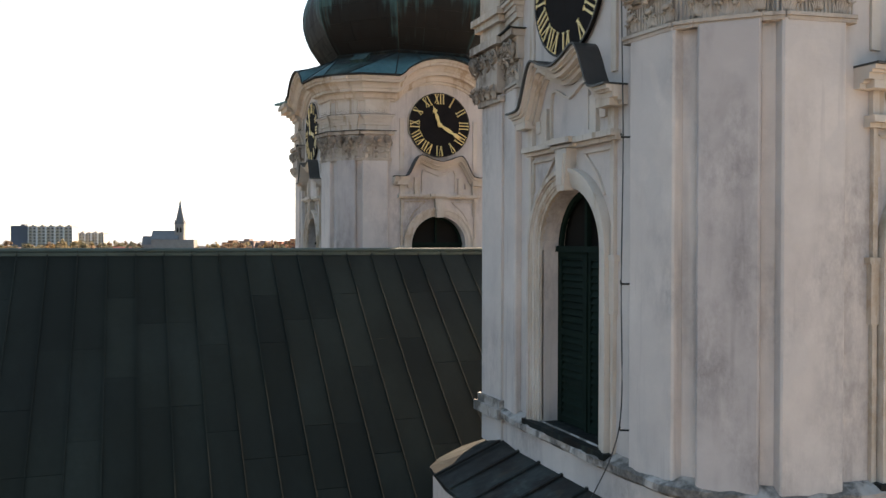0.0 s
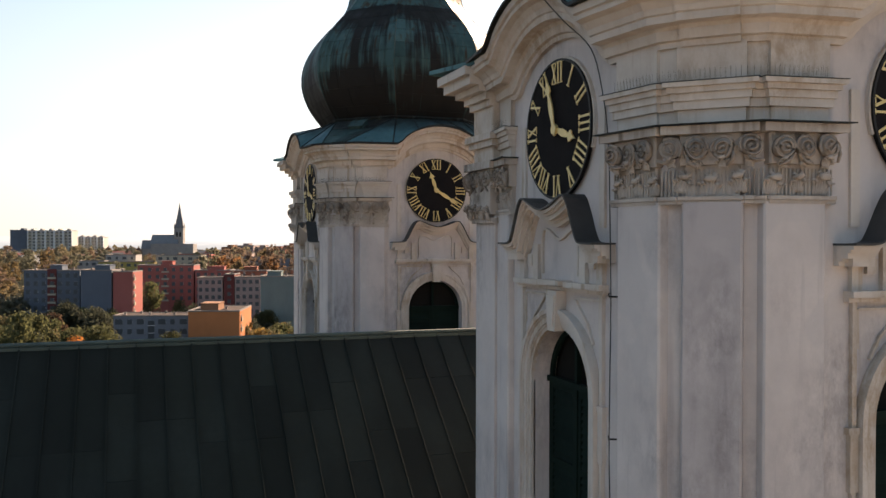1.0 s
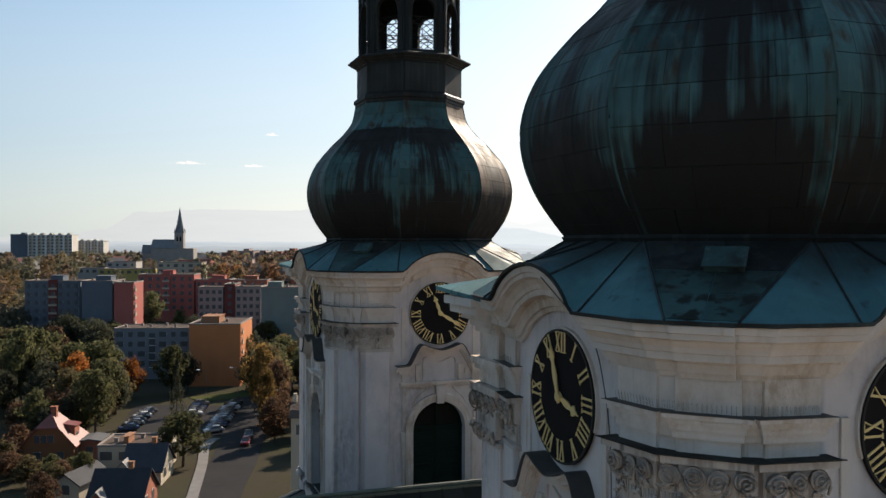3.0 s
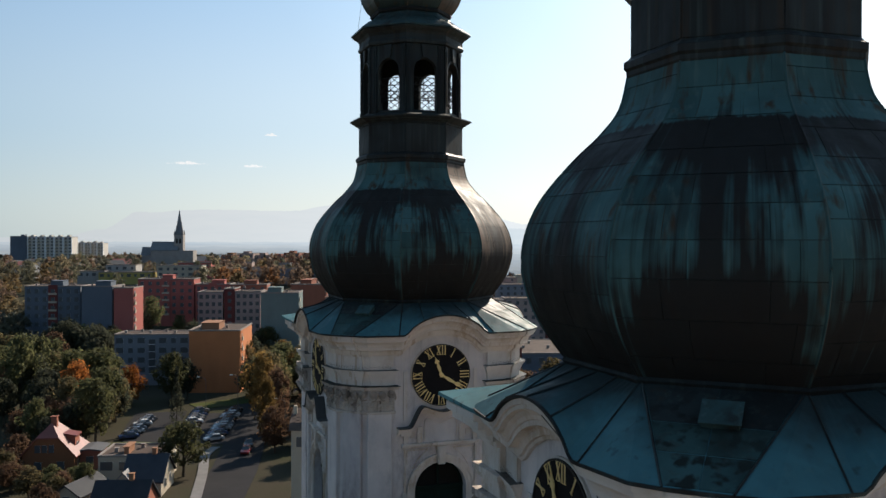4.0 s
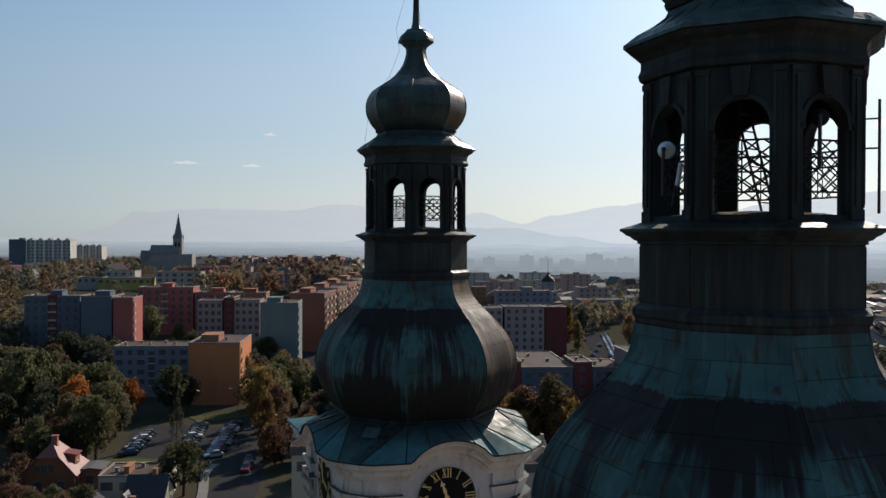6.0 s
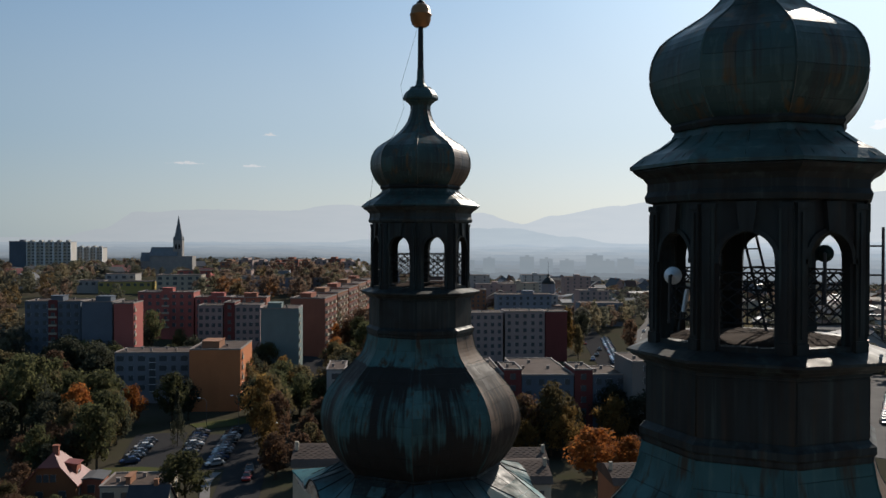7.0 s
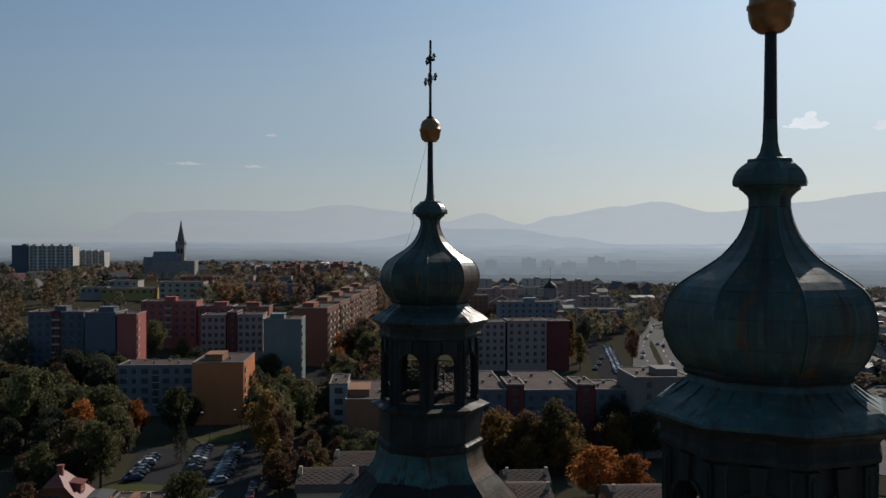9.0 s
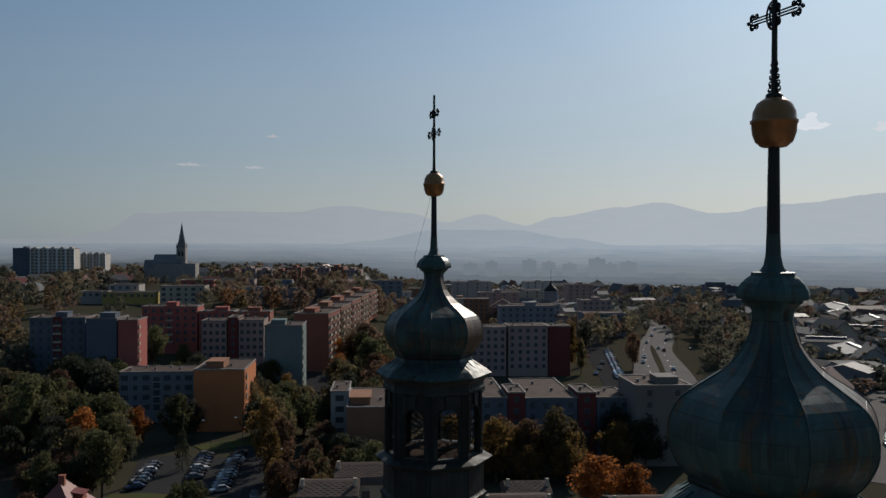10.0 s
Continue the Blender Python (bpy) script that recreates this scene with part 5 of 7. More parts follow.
for off in (-4.6, 4.6):
    bm = bmesh.new()
    for i in range(0, 34, 2):
        a, b = Vector(HIGHWAY[i]), Vector(HIGHWAY[i + 1])
        d = (b - a).normalized()
        n = Vector((-d.y, d.x))
        c = a + n * off
        z = ground_z(c.x, c.y) + 0.128
        q = [c - n * 0.12, c + n * 0.12, c + n * 0.12 + d * 3.5, c - n * 0.12 + d * 3.5]
        bm.faces.new([bm.verts.new((v.x, v.y, z)) for v in q])
    tagged(part("lane_marking", bm, M_paint, None, "broken white lane markings on the asphalt"), "", "road marking", kind="stuff")


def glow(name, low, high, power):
    """Far land as emission, the haze of miles of bright air in its colour."""
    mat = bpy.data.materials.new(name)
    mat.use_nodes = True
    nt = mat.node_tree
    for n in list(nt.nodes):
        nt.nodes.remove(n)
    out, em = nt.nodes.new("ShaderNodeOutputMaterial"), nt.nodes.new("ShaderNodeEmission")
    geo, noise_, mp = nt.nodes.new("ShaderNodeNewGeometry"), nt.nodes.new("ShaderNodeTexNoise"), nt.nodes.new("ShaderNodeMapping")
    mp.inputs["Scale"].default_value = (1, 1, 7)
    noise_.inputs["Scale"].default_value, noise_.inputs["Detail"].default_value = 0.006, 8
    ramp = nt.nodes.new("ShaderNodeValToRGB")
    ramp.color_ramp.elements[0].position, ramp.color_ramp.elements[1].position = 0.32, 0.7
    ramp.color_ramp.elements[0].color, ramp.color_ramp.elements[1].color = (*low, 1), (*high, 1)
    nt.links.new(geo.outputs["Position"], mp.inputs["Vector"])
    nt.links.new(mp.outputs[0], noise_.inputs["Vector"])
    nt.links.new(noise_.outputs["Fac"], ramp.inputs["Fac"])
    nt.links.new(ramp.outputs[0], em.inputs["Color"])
    # the painted haze is brighter towards the sun
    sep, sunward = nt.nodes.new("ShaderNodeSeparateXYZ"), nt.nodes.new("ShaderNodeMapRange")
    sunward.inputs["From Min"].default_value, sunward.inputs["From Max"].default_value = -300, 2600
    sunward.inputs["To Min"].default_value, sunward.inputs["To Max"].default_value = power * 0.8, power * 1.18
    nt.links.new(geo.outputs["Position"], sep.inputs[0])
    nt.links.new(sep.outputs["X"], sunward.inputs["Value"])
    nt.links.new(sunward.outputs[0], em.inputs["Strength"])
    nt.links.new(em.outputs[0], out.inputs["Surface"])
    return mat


def far_ridge(name, radius, crest, colours, power, label, rough, depth=60, seed=0):
    """A far band of land: crest height by bearing, all the way that the view can reach."""
    bm = bmesh.new()
    prev = None
    for i in range(901):
        az = -40 + 130 * i / 900
        k = 0
        while k < len(crest) - 2 and crest[k + 1][0] < az:
            k += 1
        (a0, z0), (a1, z1) = crest[k], crest[k + 1]
        t = min(max((az - a0) / (a1 - a0), 0), 1)
        t = t * t * (3 - 2 * t)
        z = z0 + (z1 - z0) * t + rough * (noise.noise(Vector((az * 0.9, seed, 0))) + 0.5 * noise.noise(Vector((az * 3.1, seed, 4))) + 0.3 * noise.noise(Vector((az * 9.0, seed, 7))) + 0.35 * noise.noise(Vector((az * 31.0, seed, 9))))
        a = radians(az)
        x, y = math.sin(a), math.cos(a)
        row = [bm.verts.new((x * radius, y * radius, -40)), bm.verts.new((x * radius, y * radius, z)), bm.verts.new((x * (radius + depth), y * (radius + depth), z - 4))]
        if prev:
            bm.faces.new((prev[0], row[0], row[1], prev[1]))
            bm.faces.new((prev[1], row[1], row[2], prev[2]))
        prev = row
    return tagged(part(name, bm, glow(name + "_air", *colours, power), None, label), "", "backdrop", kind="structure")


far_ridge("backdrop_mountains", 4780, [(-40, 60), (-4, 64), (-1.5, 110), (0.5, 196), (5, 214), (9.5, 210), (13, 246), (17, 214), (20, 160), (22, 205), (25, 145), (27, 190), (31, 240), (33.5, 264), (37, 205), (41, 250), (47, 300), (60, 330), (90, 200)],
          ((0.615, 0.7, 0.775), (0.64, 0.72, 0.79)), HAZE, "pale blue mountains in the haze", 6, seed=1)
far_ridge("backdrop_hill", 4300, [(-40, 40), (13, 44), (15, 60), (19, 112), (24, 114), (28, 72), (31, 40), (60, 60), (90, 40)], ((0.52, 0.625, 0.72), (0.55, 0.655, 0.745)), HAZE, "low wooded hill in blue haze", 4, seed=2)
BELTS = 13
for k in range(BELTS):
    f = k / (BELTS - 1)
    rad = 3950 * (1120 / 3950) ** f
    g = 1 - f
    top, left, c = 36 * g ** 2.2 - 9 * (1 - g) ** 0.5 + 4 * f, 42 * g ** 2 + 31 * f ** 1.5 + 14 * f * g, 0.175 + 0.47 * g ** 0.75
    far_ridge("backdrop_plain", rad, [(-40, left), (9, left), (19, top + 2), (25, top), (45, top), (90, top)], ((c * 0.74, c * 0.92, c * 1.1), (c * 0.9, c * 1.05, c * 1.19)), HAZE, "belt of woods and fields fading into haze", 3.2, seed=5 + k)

ribbon("car_park", dense([(140, 146), (170, 166), (205, 196), (240, 232)]), 34, 0.1, M_highway, "sunlit asphalt car park beside the wide road")

# unseen pale ground round the church, added to bounce sunlight onto the towers
M_bounce = material("pale_bounce", (0.37, 0.33, 0.28), 0.85, other=(0.32, 0.285, 0.245), scale=0.3, stain=(0.26, 0.23, 0.2), stain_scale=0.5, stain_amount=0.5, bump=0.2, grain=4, spec=0.0)
bm = bmesh.new()
box(bm, -90, 70, -120, 60, 5.7, 6.12)
tagged(part("church_square", bm, M_bounce, None, "unseen pale ground added round the church to bounce light"), "", "pavement", kind="structure")

# tower blocks out in the plain, haze put into their pale emission colour
bm = bmesh.new()
for k, (az, dist, w) in enumerate(((20.8, 1600, 26), (22.3, 1620, 22), (24.7, 1590, 26), (26.0, 1600, 24), (27.3, 1610, 26), (29.0, 1590, 30), (29.9, 1610, 26), (31.0, 1620, 30))):
    a = radians(az)
    m = Matrix.Translation((dist * math.sin(a), dist * math.cos(a), 0)) @ turn_z(-az)
    h = 17 + 7 * (k % 3 == 2) + (k % 2) * 3
    box(bm, 0, w, 0, 18, -25, h, m)
    box(bm, w * 0.4, w * 0.65, 4, 10, h, h + 3, m)
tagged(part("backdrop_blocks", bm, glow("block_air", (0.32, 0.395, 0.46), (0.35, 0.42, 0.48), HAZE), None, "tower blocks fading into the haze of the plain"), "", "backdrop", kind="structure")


def cloud(az, rise, wide, high, seed, shine=1.0):
    """A small bright cloud low over the mountains."""
    rc_ = random.Random(seed)
    bm = bmesh.new()
    a, R = radians(az), 4600.0
    for _ in range(110):
        t = max(-1.0, min(1.0, rc_.gauss(0, 0.42)))
        r = high * (1 - 0.7 * abs(t)) * rc_.uniform(0.07, 0.3)
        m = Matrix.Translation((R * math.sin(a) + t * wide * math.cos(a), R * math.cos(a) - t * wide * math.sin(a), 59 + R * math.tan(radians(rise)) + rc_.random() ** 1.6 * 0.95 * high * (1 - abs(t)) * (0.7 + 0.3 * math.sin(9 * t)))) @ turn_z(-az) @ Matrix.Diagonal((1.35, 1, 0.85, 1))
        bmesh.ops.create_icosphere(bm, subdivisions=2, radius=r, matrix=m)
    for v in bm.verts:
        v.co += high * 0.16 * noise.noise_vector(v.co * (1.2 / high))
    tagged(part("backdrop_cloud", bm, glow("cloud_%d" % seed, (0.62, 0.68, 0.74), (0.7, 0.745, 0.79), shine * HAZE), None, "small pale cloud above the mountains", smooth=True), "", "backdrop", kind="structure")


cloud(8.6, 6.6, 36, 16, 1, 1.25)
cloud(42.2, 6.9, 100, 75, 2, 1.65)
cloud(46.5, 6.6, 60, 50, 3, 1.5)
cloud(3.4, 4.7, 100, 17, 4, 1.3)
cloud(7.4, 4.6, 70, 15, 5, 1.3)

# ---------------------------------------------------------------- town: materials
def wall_paint(name, c, stain=0.35):
    c = tuple(v * 0.86 for v in c)
    return material(name, c, 0.9, other=tuple(v * 0.85 for v in c), scale=0.12, stain=tuple(v * 0.6 for v in c), stain_scale=0.25, stain_amount=stain, stretch=(1, 1, 0.3), bump=0.1, grain=4, spec=0.12)


P = {k: wall_paint("paint_" + k, c) for k, c in dict(orange=(0.54, 0.19, 0.078), white=(0.195, 0.205, 0.225), grey=(0.125, 0.145, 0.175), red=(0.4, 0.12, 0.1), pink=(0.38, 0.275, 0.245), teal=(0.165, 0.21, 0.2),
     brown=(0.3, 0.145, 0.085), slate=(0.22, 0.235, 0.265), light=(0.4, 0.375, 0.35), yellow=(0.44, 0.34, 0.11), cream=(0.46, 0.39, 0.3), rust=(0.32, 0.115, 0.075), maroon=(0.18, 0.05, 0.044), pale=(0.56, 0.52, 0.47), stone=(0.2, 0.18, 0.165), terracotta=(0.24, 0.095, 0.045)).items()}
M_flat = material("roof_felt", (0.08, 0.058, 0.048), 0.85, other=(0.105, 0.08, 0.068), scale=0.2, stain=(0.05, 0.044, 0.04), stain_amount=0.7, bump=0.1, grain=3, spec=0.03)
M_parapet = material("parapet_sheet", (0.24, 0.2, 0.178), 0.7, other=(0.17, 0.145, 0.13), scale=0.4, bump=0.05, spec=0.1)
M_tile = material("roof_tile_red", (0.17, 0.05, 0.04), 0.42, other=(0.12, 0.038, 0.03), scale=0.5, bump=0.2, grain=6, vary=0.2, spec=0.24)
M_tin = material("roof_tin", (0.07, 0.07, 0.075), 0.62, metal=0.0, other=(0.1, 0.095, 0.095), scale=0.4, bump=0.05, vary=0.3, spec=0.12)
M_brown = material("roof_tile_brown", (0.1, 0.056, 0.044), 0.55, other=(0.09, 0.055, 0.045), scale=0.5, bump=0.2, grain=6, vary=0.2, spec=0.05)
M_sheet = material("pale_roof_sheet", (0.085, 0.083, 0.085), 0.85, other=(0.06, 0.06, 0.064), scale=0.3, stain=(0.09, 0.085, 0.08), stain_amount=0.5, bump=0.05, vary=0.3, spec=0.08)
M_slate = material("roof_slate_dark", (0.026, 0.028, 0.034), 0.7, other=(0.036, 0.037, 0.042), scale=0.6, bump=0.15, grain=8, vary=0.2, spec=0.12)
# wing slopes: the sunlight on them is put into this paler roof colour
M_wing_lit = material("roof_wing_sunlit", (0.2, 0.185, 0.175), 0.7, other=(0.15, 0.14, 0.135), scale=0.5, bump=0.05, vary=0.2, spec=0.1)
M_frame = material("white_frame", (0.72, 0.72, 0.7), 0.8, spec=0.1, scale=1, bump=0.0)
M_trunk = material("bark", (0.07, 0.055, 0.04), 0.95, scale=2, bump=0.3, spec=0.1)
M_glass = bpy.data.materials.new("window_glass")
M_glass.use_nodes = True
g = M_glass.node_tree.nodes["Principled BSDF"]
g.inputs["Base Color"].default_value, g.inputs["Roughness"].default_value, g.inputs["Specular IOR Level"].default_value = (0.045, 0.05, 0.055, 1), 0.3, 0.4


def window_mesh(w, h, bars=1):
    """A window: frame, mullions and dark sunk panes in one piece, facing -y."""
    bm = bmesh.new()
    n = bars + 1
    lo = [bm.verts.new((-w / 2 + w * i / n, -0.06, 0)) for i in range(n + 1)]
    hi = [bm.verts.new((-w / 2 + w * i / n, -0.06, h)) for i in range(n + 1)]
    panes = [bm.faces.new((lo[i], lo[i + 1], hi[i + 1], hi[i])) for i in range(n)]
    back = [bm.verts.new((x, 0.05, z)) for x, z in ((-w / 2, 0), (w / 2, 0), (w / 2, h), (-w / 2, h))]
    bm.faces.new((lo[0], hi[0], back[3], back[0]))
    bm.faces.new((lo[-1], back[1], back[2], hi[-1]))
    bm.faces.new(hi + [back[2], back[3]])
    bm.faces.new(lo + [back[1], back[0]])
    bmesh.ops.inset_individual(bm, faces=panes, thickness=0.09, depth=-0.05)
    for f in panes:
        f.material_index = 1
    me = mesh_of("window", bm)
    me.materials.append(M_frame)
    me.materials.append(M_glass)
    return me


WIN_WIDE, WIN_SMALL = window_mesh(2.1, 1.5, 2), window_mesh(1.3, 1.45, 1)


def loggia_mesh():
    """A balcony: floor, parapet and side wall."""
    bm = bmesh.new()
    box(bm, -1.5, 1.5, -1.0, 0.02, -0.1, 0.06)
    box(bm, -1.5, 1.5, -1.02, -0.94, 0.06, 1.0)
    for e in (-1.5, 1.42):
        box(bm, e, e + 0.08, -0.94, 0.02, 0.06, 1.0)
    return mesh_of("balcony", bm)


LOGGIA = loggia_mesh()


def vent_mesh():
    """A square roof vent under a lid."""
    bm = bmesh.new()
    box(bm, -0.3, 0.3, -0.3, 0.3, 0, 0.7)
    box(bm, -0.4, 0.4, -0.4, 0.4, 0.7, 0.8)
    return mesh_of("roof_vent", bm)


VENT = vent_mesh()


def flats(x, y, w, d, top, paint, label, front=0, side=0, heading=16.0, hut=None, kind="block of flats", name="apartment_block", front_mesh=None, balconies=False, side_paint=None, hut_paint=None, stair=None, front_balcony=False, fins=False, bay=None):
    """A block of flats by its front left corner: front and right-hand side have columns of windows on each floor."""
    base = min(ground_z(x, y), ground_z(x + w, y + d), ground_z(x, y + d)) - 1.0
    T = empty(name, pose(x, y, 0, 0, 0, -heading), label, kind)
    bm = bmesh.new()
    box(bm, 0, w, 0, d, base, top - 0.35)
    part("wall", bm, P[paint], T)
    bm = bmesh.new()
    for a in ((-0.15, w + 0.15, -0.15, 0.2), (-0.15, w + 0.15, d - 0.2, d + 0.15)):
        box(bm, *a, top - 0.35, top)
    for a in ((-0.15, 0.2, 0.2, d - 0.2), (w - 0.2, w + 0.15, 0.2, d - 0.2)):
        box(bm, *a, top - 0.35, top)
    part("parapet", bm, M_parapet, T, "pale sheet-covered parapet")
    bm = bmesh.new()
    box(bm, 0.2, w - 0.2, 0.2, d - 0.2, top - 0.352, top - 0.22)
    part("roof", bm, M_flat, T)
    if hut:
        hx, hw, hh = hut
        bm = bmesh.new()
        box(bm, hx, hx + hw, d * 0.15, d * 0.55, top - 0.25, top + hh)
        box(bm, hx - 0.2, hx + hw + 0.2, d * 0.15 - 0.2, d * 0.55 + 0.2, top + hh, top + hh + 0.15)
        part("roof_hut", bm, P[hut_paint or paint], T)
    if side_paint:
        bm = bmesh.new()
        box(bm, w + 0.004, w + 0.12, 0.6, d - 0.3, base + 2, top - 0.4)
        part("side_panel", bm, P[side_paint], T)
    if y < 420:
        for k in range(max(2, int(w / 4))):
            link("roof_vent", VENT, M_parapet, T, "", Matrix.Translation((w * (k + 0.6) / (int(w / 4) + 1), d * (0.7 if k % 2 else 0.35), top - 0.22)))
    if stair:
        bm = bmesh.new()
        box(bm, stair - 0.9, stair + 0.9, -0.07, 0.05, base + 4.0, top - 1.6)
        glazing = part("stair_glazing", bm, M_glass, T, "dark stair-well glazing")
        for k in range(5):
            bm = bmesh.new()
            z = base + 4.2 + k * (top - 6.0 - base) / 4.6
            box(bm, stair - 0.95, stair + 0.95, -0.1, -0.06, z, z + 0.12)
            part("glazing_bar", bm, M_frame, glazing)
    if bay:
        # a stair bay in another paint, a little proud of the front, with a stack of small balconies
        bx, bw, bpaint = bay
        bm = bmesh.new()
        box(bm, bx, bx + bw, -0.35, 0.05, base, top + 0.25)
        stack = part("stair_bay", bm, P[bpaint], T)
        for f in range(max(1, int((top - base - 2.6) / 2.8))):
            z = top - 2.65 - 2.8 * f
            link("window", WIN_SMALL, None, stack, "", Matrix.Translation((bx + bw / 2, -0.36, z)))
            link("balcony", LOGGIA, P["pale"], stack, "", Matrix.Translation((bx + bw / 2, -0.35, z - 0.4)) @ Matrix.Diagonal((min(0.9, bw / 3.4), 0.5, 0.6, 1)))
    if fins:
        for e in (0.0, w - 0.55):
            bm = bmesh.new()
            box(bm, e + 0.003, e + 0.547, -1.15, 0.05, base, top + 0.5)
            part("fin", bm, M_frame, T)
    floors = max(1, int((top - 1.0 - (base + 1.6)) / 2.8))
    if y > 540:
        front, side = min(front, 4), min(side, 2)
    for f in range(floors):
        z = top - 2.65 - 2.8 * f
        for c in range(front):
            if stair and abs(w * (c + 0.5) / front - stair) < 1.4:
                continue
            if bay and bx - 0.7 < w * (c + 0.5) / front < bx + bw + 0.7:
                continue
            if front_balcony and c % 2 == 0:
                link("balcony", LOGGIA, M_frame, T, "", Matrix.Translation((w * (c + 0.5) / front, 0, z - 0.4)))
            link("window", front_mesh or (WIN_WIDE if c % 2 == 0 else WIN_SMALL), None, T, "", Matrix.Translation((w * (c + 0.5) / front, -0.01, z)))
        for c in range(side):
            yy = d * (c + 0.5) / side
            m = Matrix.Translation((w + (0.13 if side_paint else 0.01), yy, z)) @ turn_z(90)
            if balconies and not side_paint and c % 2 == 0:
                link("balcony", LOGGIA, P["cream"], T, "", m @ Matrix.Translation((0, 0, -0.4)))
            if side_paint and c == 0 and balconies:
                link("balcony", LOGGIA, P["cream"], T, "", m @ Matrix.Translation((0, 0, -0.4)) @ Matrix.Diagonal((0.6, 0.35, 1, 1)))
            if not side_paint or c == 0:
                link("window", WIN_SMALL, None, T, "", m)
    return T


flats(7.1, 240.3, 13.9, 21, 23.4, "orange", "orange-painted gable end of a block of flats", 0, 4, hut=(2.8, 4.8, 1.6), balconies=1, side_paint="orange", hut_paint="brown")
flats(-12.4, 257.8, 21.2, 12, 21.2, "white", "pale grey block of flats with rows of wide windows", 7, 0, stair=10.6)
flats(-41.8, 318.4, 18.5, 13, 32.6, "grey", "dark blue-grey block of flats with small windows", 7, 0, hut=(8, 4, 1.5), front_mesh=WIN_SMALL, bay=(7.9, 3.0, "maroon"))
flats(-23.4, 307.6, 10.1, 14, 32.8, "grey", "plain blue-grey gable end of a block of flats", 0, 0, hut=(4, 5, 1.4))
flats(-13.2, 304.1, 6.4, 12, 32.3, "red", "red block of flats with a pale balcony column", 0, 4, balconies=1, side_paint="red")
flats(-5.0, 352.5, 21.5, 12, 33.2, "red", "long red block of flats behind others", 7, 0, hut=(9, 4, 1.3), front_mesh=WIN_SMALL, bay=(9.0, 3.4, "red"))
flats(16.2, 346.5, 13.5, 11, 31.2, "red", "red block of flats with a stack of pale balconies", 5, 0, hut=(6, 5, 1.3), front_mesh=WIN_SMALL, bay=(5.2, 3.2, "red"))
flats(29.4, 342.6, 14, 11, 31.0, "rust", "brick-red block of flats among autumn trees", 4, 0, hut=(5, 5, 1.3), front_mesh=WIN_SMALL)
flats(16.0, 329.5, 9.2, 12, 29.0, "pink", "grey-pink block of flats with small windows", 4, 0, front_mesh=WIN_SMALL)
flats(25.3, 326.6, 3.8, 13, 30.2, "maroon", "dark red stair tower between two wings of flats", 1, 0, front_mesh=WIN_SMALL)
flats(29.2, 325.7, 9.4, 12, 29.2, "pink", "grey-pink wing of flats with pale window frames", 4, 0, front_mesh=WIN_SMALL)
flats(32.4, 281.2, 12.3, 15, 31.1, "teal", "blue-green gable end of a block of flats", 0, 4, hut=(2, 4.5, 1.4), balconies=1, side_paint="teal")
# long row that runs away from the church
for k in range(5):
    flats(48.0 + 10.4 * k, 314.0 + 24 * k, 12.9, 23.4, 32.2 + 0.5 * k, "rust" if k % 2 == 0 else "brown", "reddish-brown block of flats in a long row with balconies", 0, 6, heading=23.5, hut=(3, 4, 1.3), balconies=True)
flats(38.9, 209.7, 4.6, 16, 20.6, "light", "low grey wing of flats with a flat roof", 1, 0)
flats(39.8, 195.6, 12.4, 28, 19.0, "brown", "brown block of flats with a flat grey roof", 0, 3, hut=(0.6, 5, 1.4))
flats(58.0, 188.2, 12, 30, 21.0, "grey", "blue-grey block of flats with a flat roof", 4, 0, front_mesh=WIN_SMALL)
flats(70.1, 184.8, 6.6, 30, 21.4, "grey", "blue-grey wing of flats with small windows", 2, 0, front_mesh=WIN_SMALL)
flats(76.6, 182.8, 4.2, 12, 22.6, "maroon", "dark red stair tower with windows", 1, 0, front_mesh=WIN_SMALL)
flats(80.8, 181.7, 12.6, 30, 21.2, "grey", "blue-grey wing of flats with pale windows", 4, 0, front_mesh=WIN_SMALL)
flats(93.2, 178.2, 4.4, 12, 22.4, "maroon", "dark red stair tower on the flats' front", 1, 0, front_mesh=WIN_SMALL)
flats(97.6, 176.9, 8.0, 14, 21.2, "grey", "blue-grey end wing of the long flats", 3, 0, front_mesh=WIN_SMALL)
flats(102.6, 167.5, 13.3, 16, 25.3, "stone", "light grey block of flats with plain gable", 2, 4, hut=(6, 5, 1.3), front_mesh=WIN_SMALL)
flats(113.5, 308.2, 16.5, 13, 25.4, "pink", "grey-pink block of flats with square windows", 6, 0, front_mesh=WIN_SMALL)
flats(130.2, 303.4, 15.6, 13, 25.9, "pink", "grey-pink block of flats with square windows", 5, 0, front_mesh=WIN_SMALL)
flats(145.6, 299.2, 8.6, 12, 25.8, "maroon", "plain dark red gable end of a block of flats", 0, 0)
flats(163.0, 387.0, 27, 12, 27.0, "slate", "dark blue-grey block of flats behind others", 8, 0, hut=(13, 5, 1.5), front_mesh=WIN_SMALL)
flats(120.3, 399.0, 26, 12, 30.5, "light", "light grey block of flats behind others", 7, 0, hut=(10, 5, 1.3), front_mesh=WIN_SMALL)
flats(232, 428, 24, 14, 18.5, "slate", "low glazed office block by the road", 8, 0, front_mesh=WIN_WIDE, kind="office block", name="office_block")
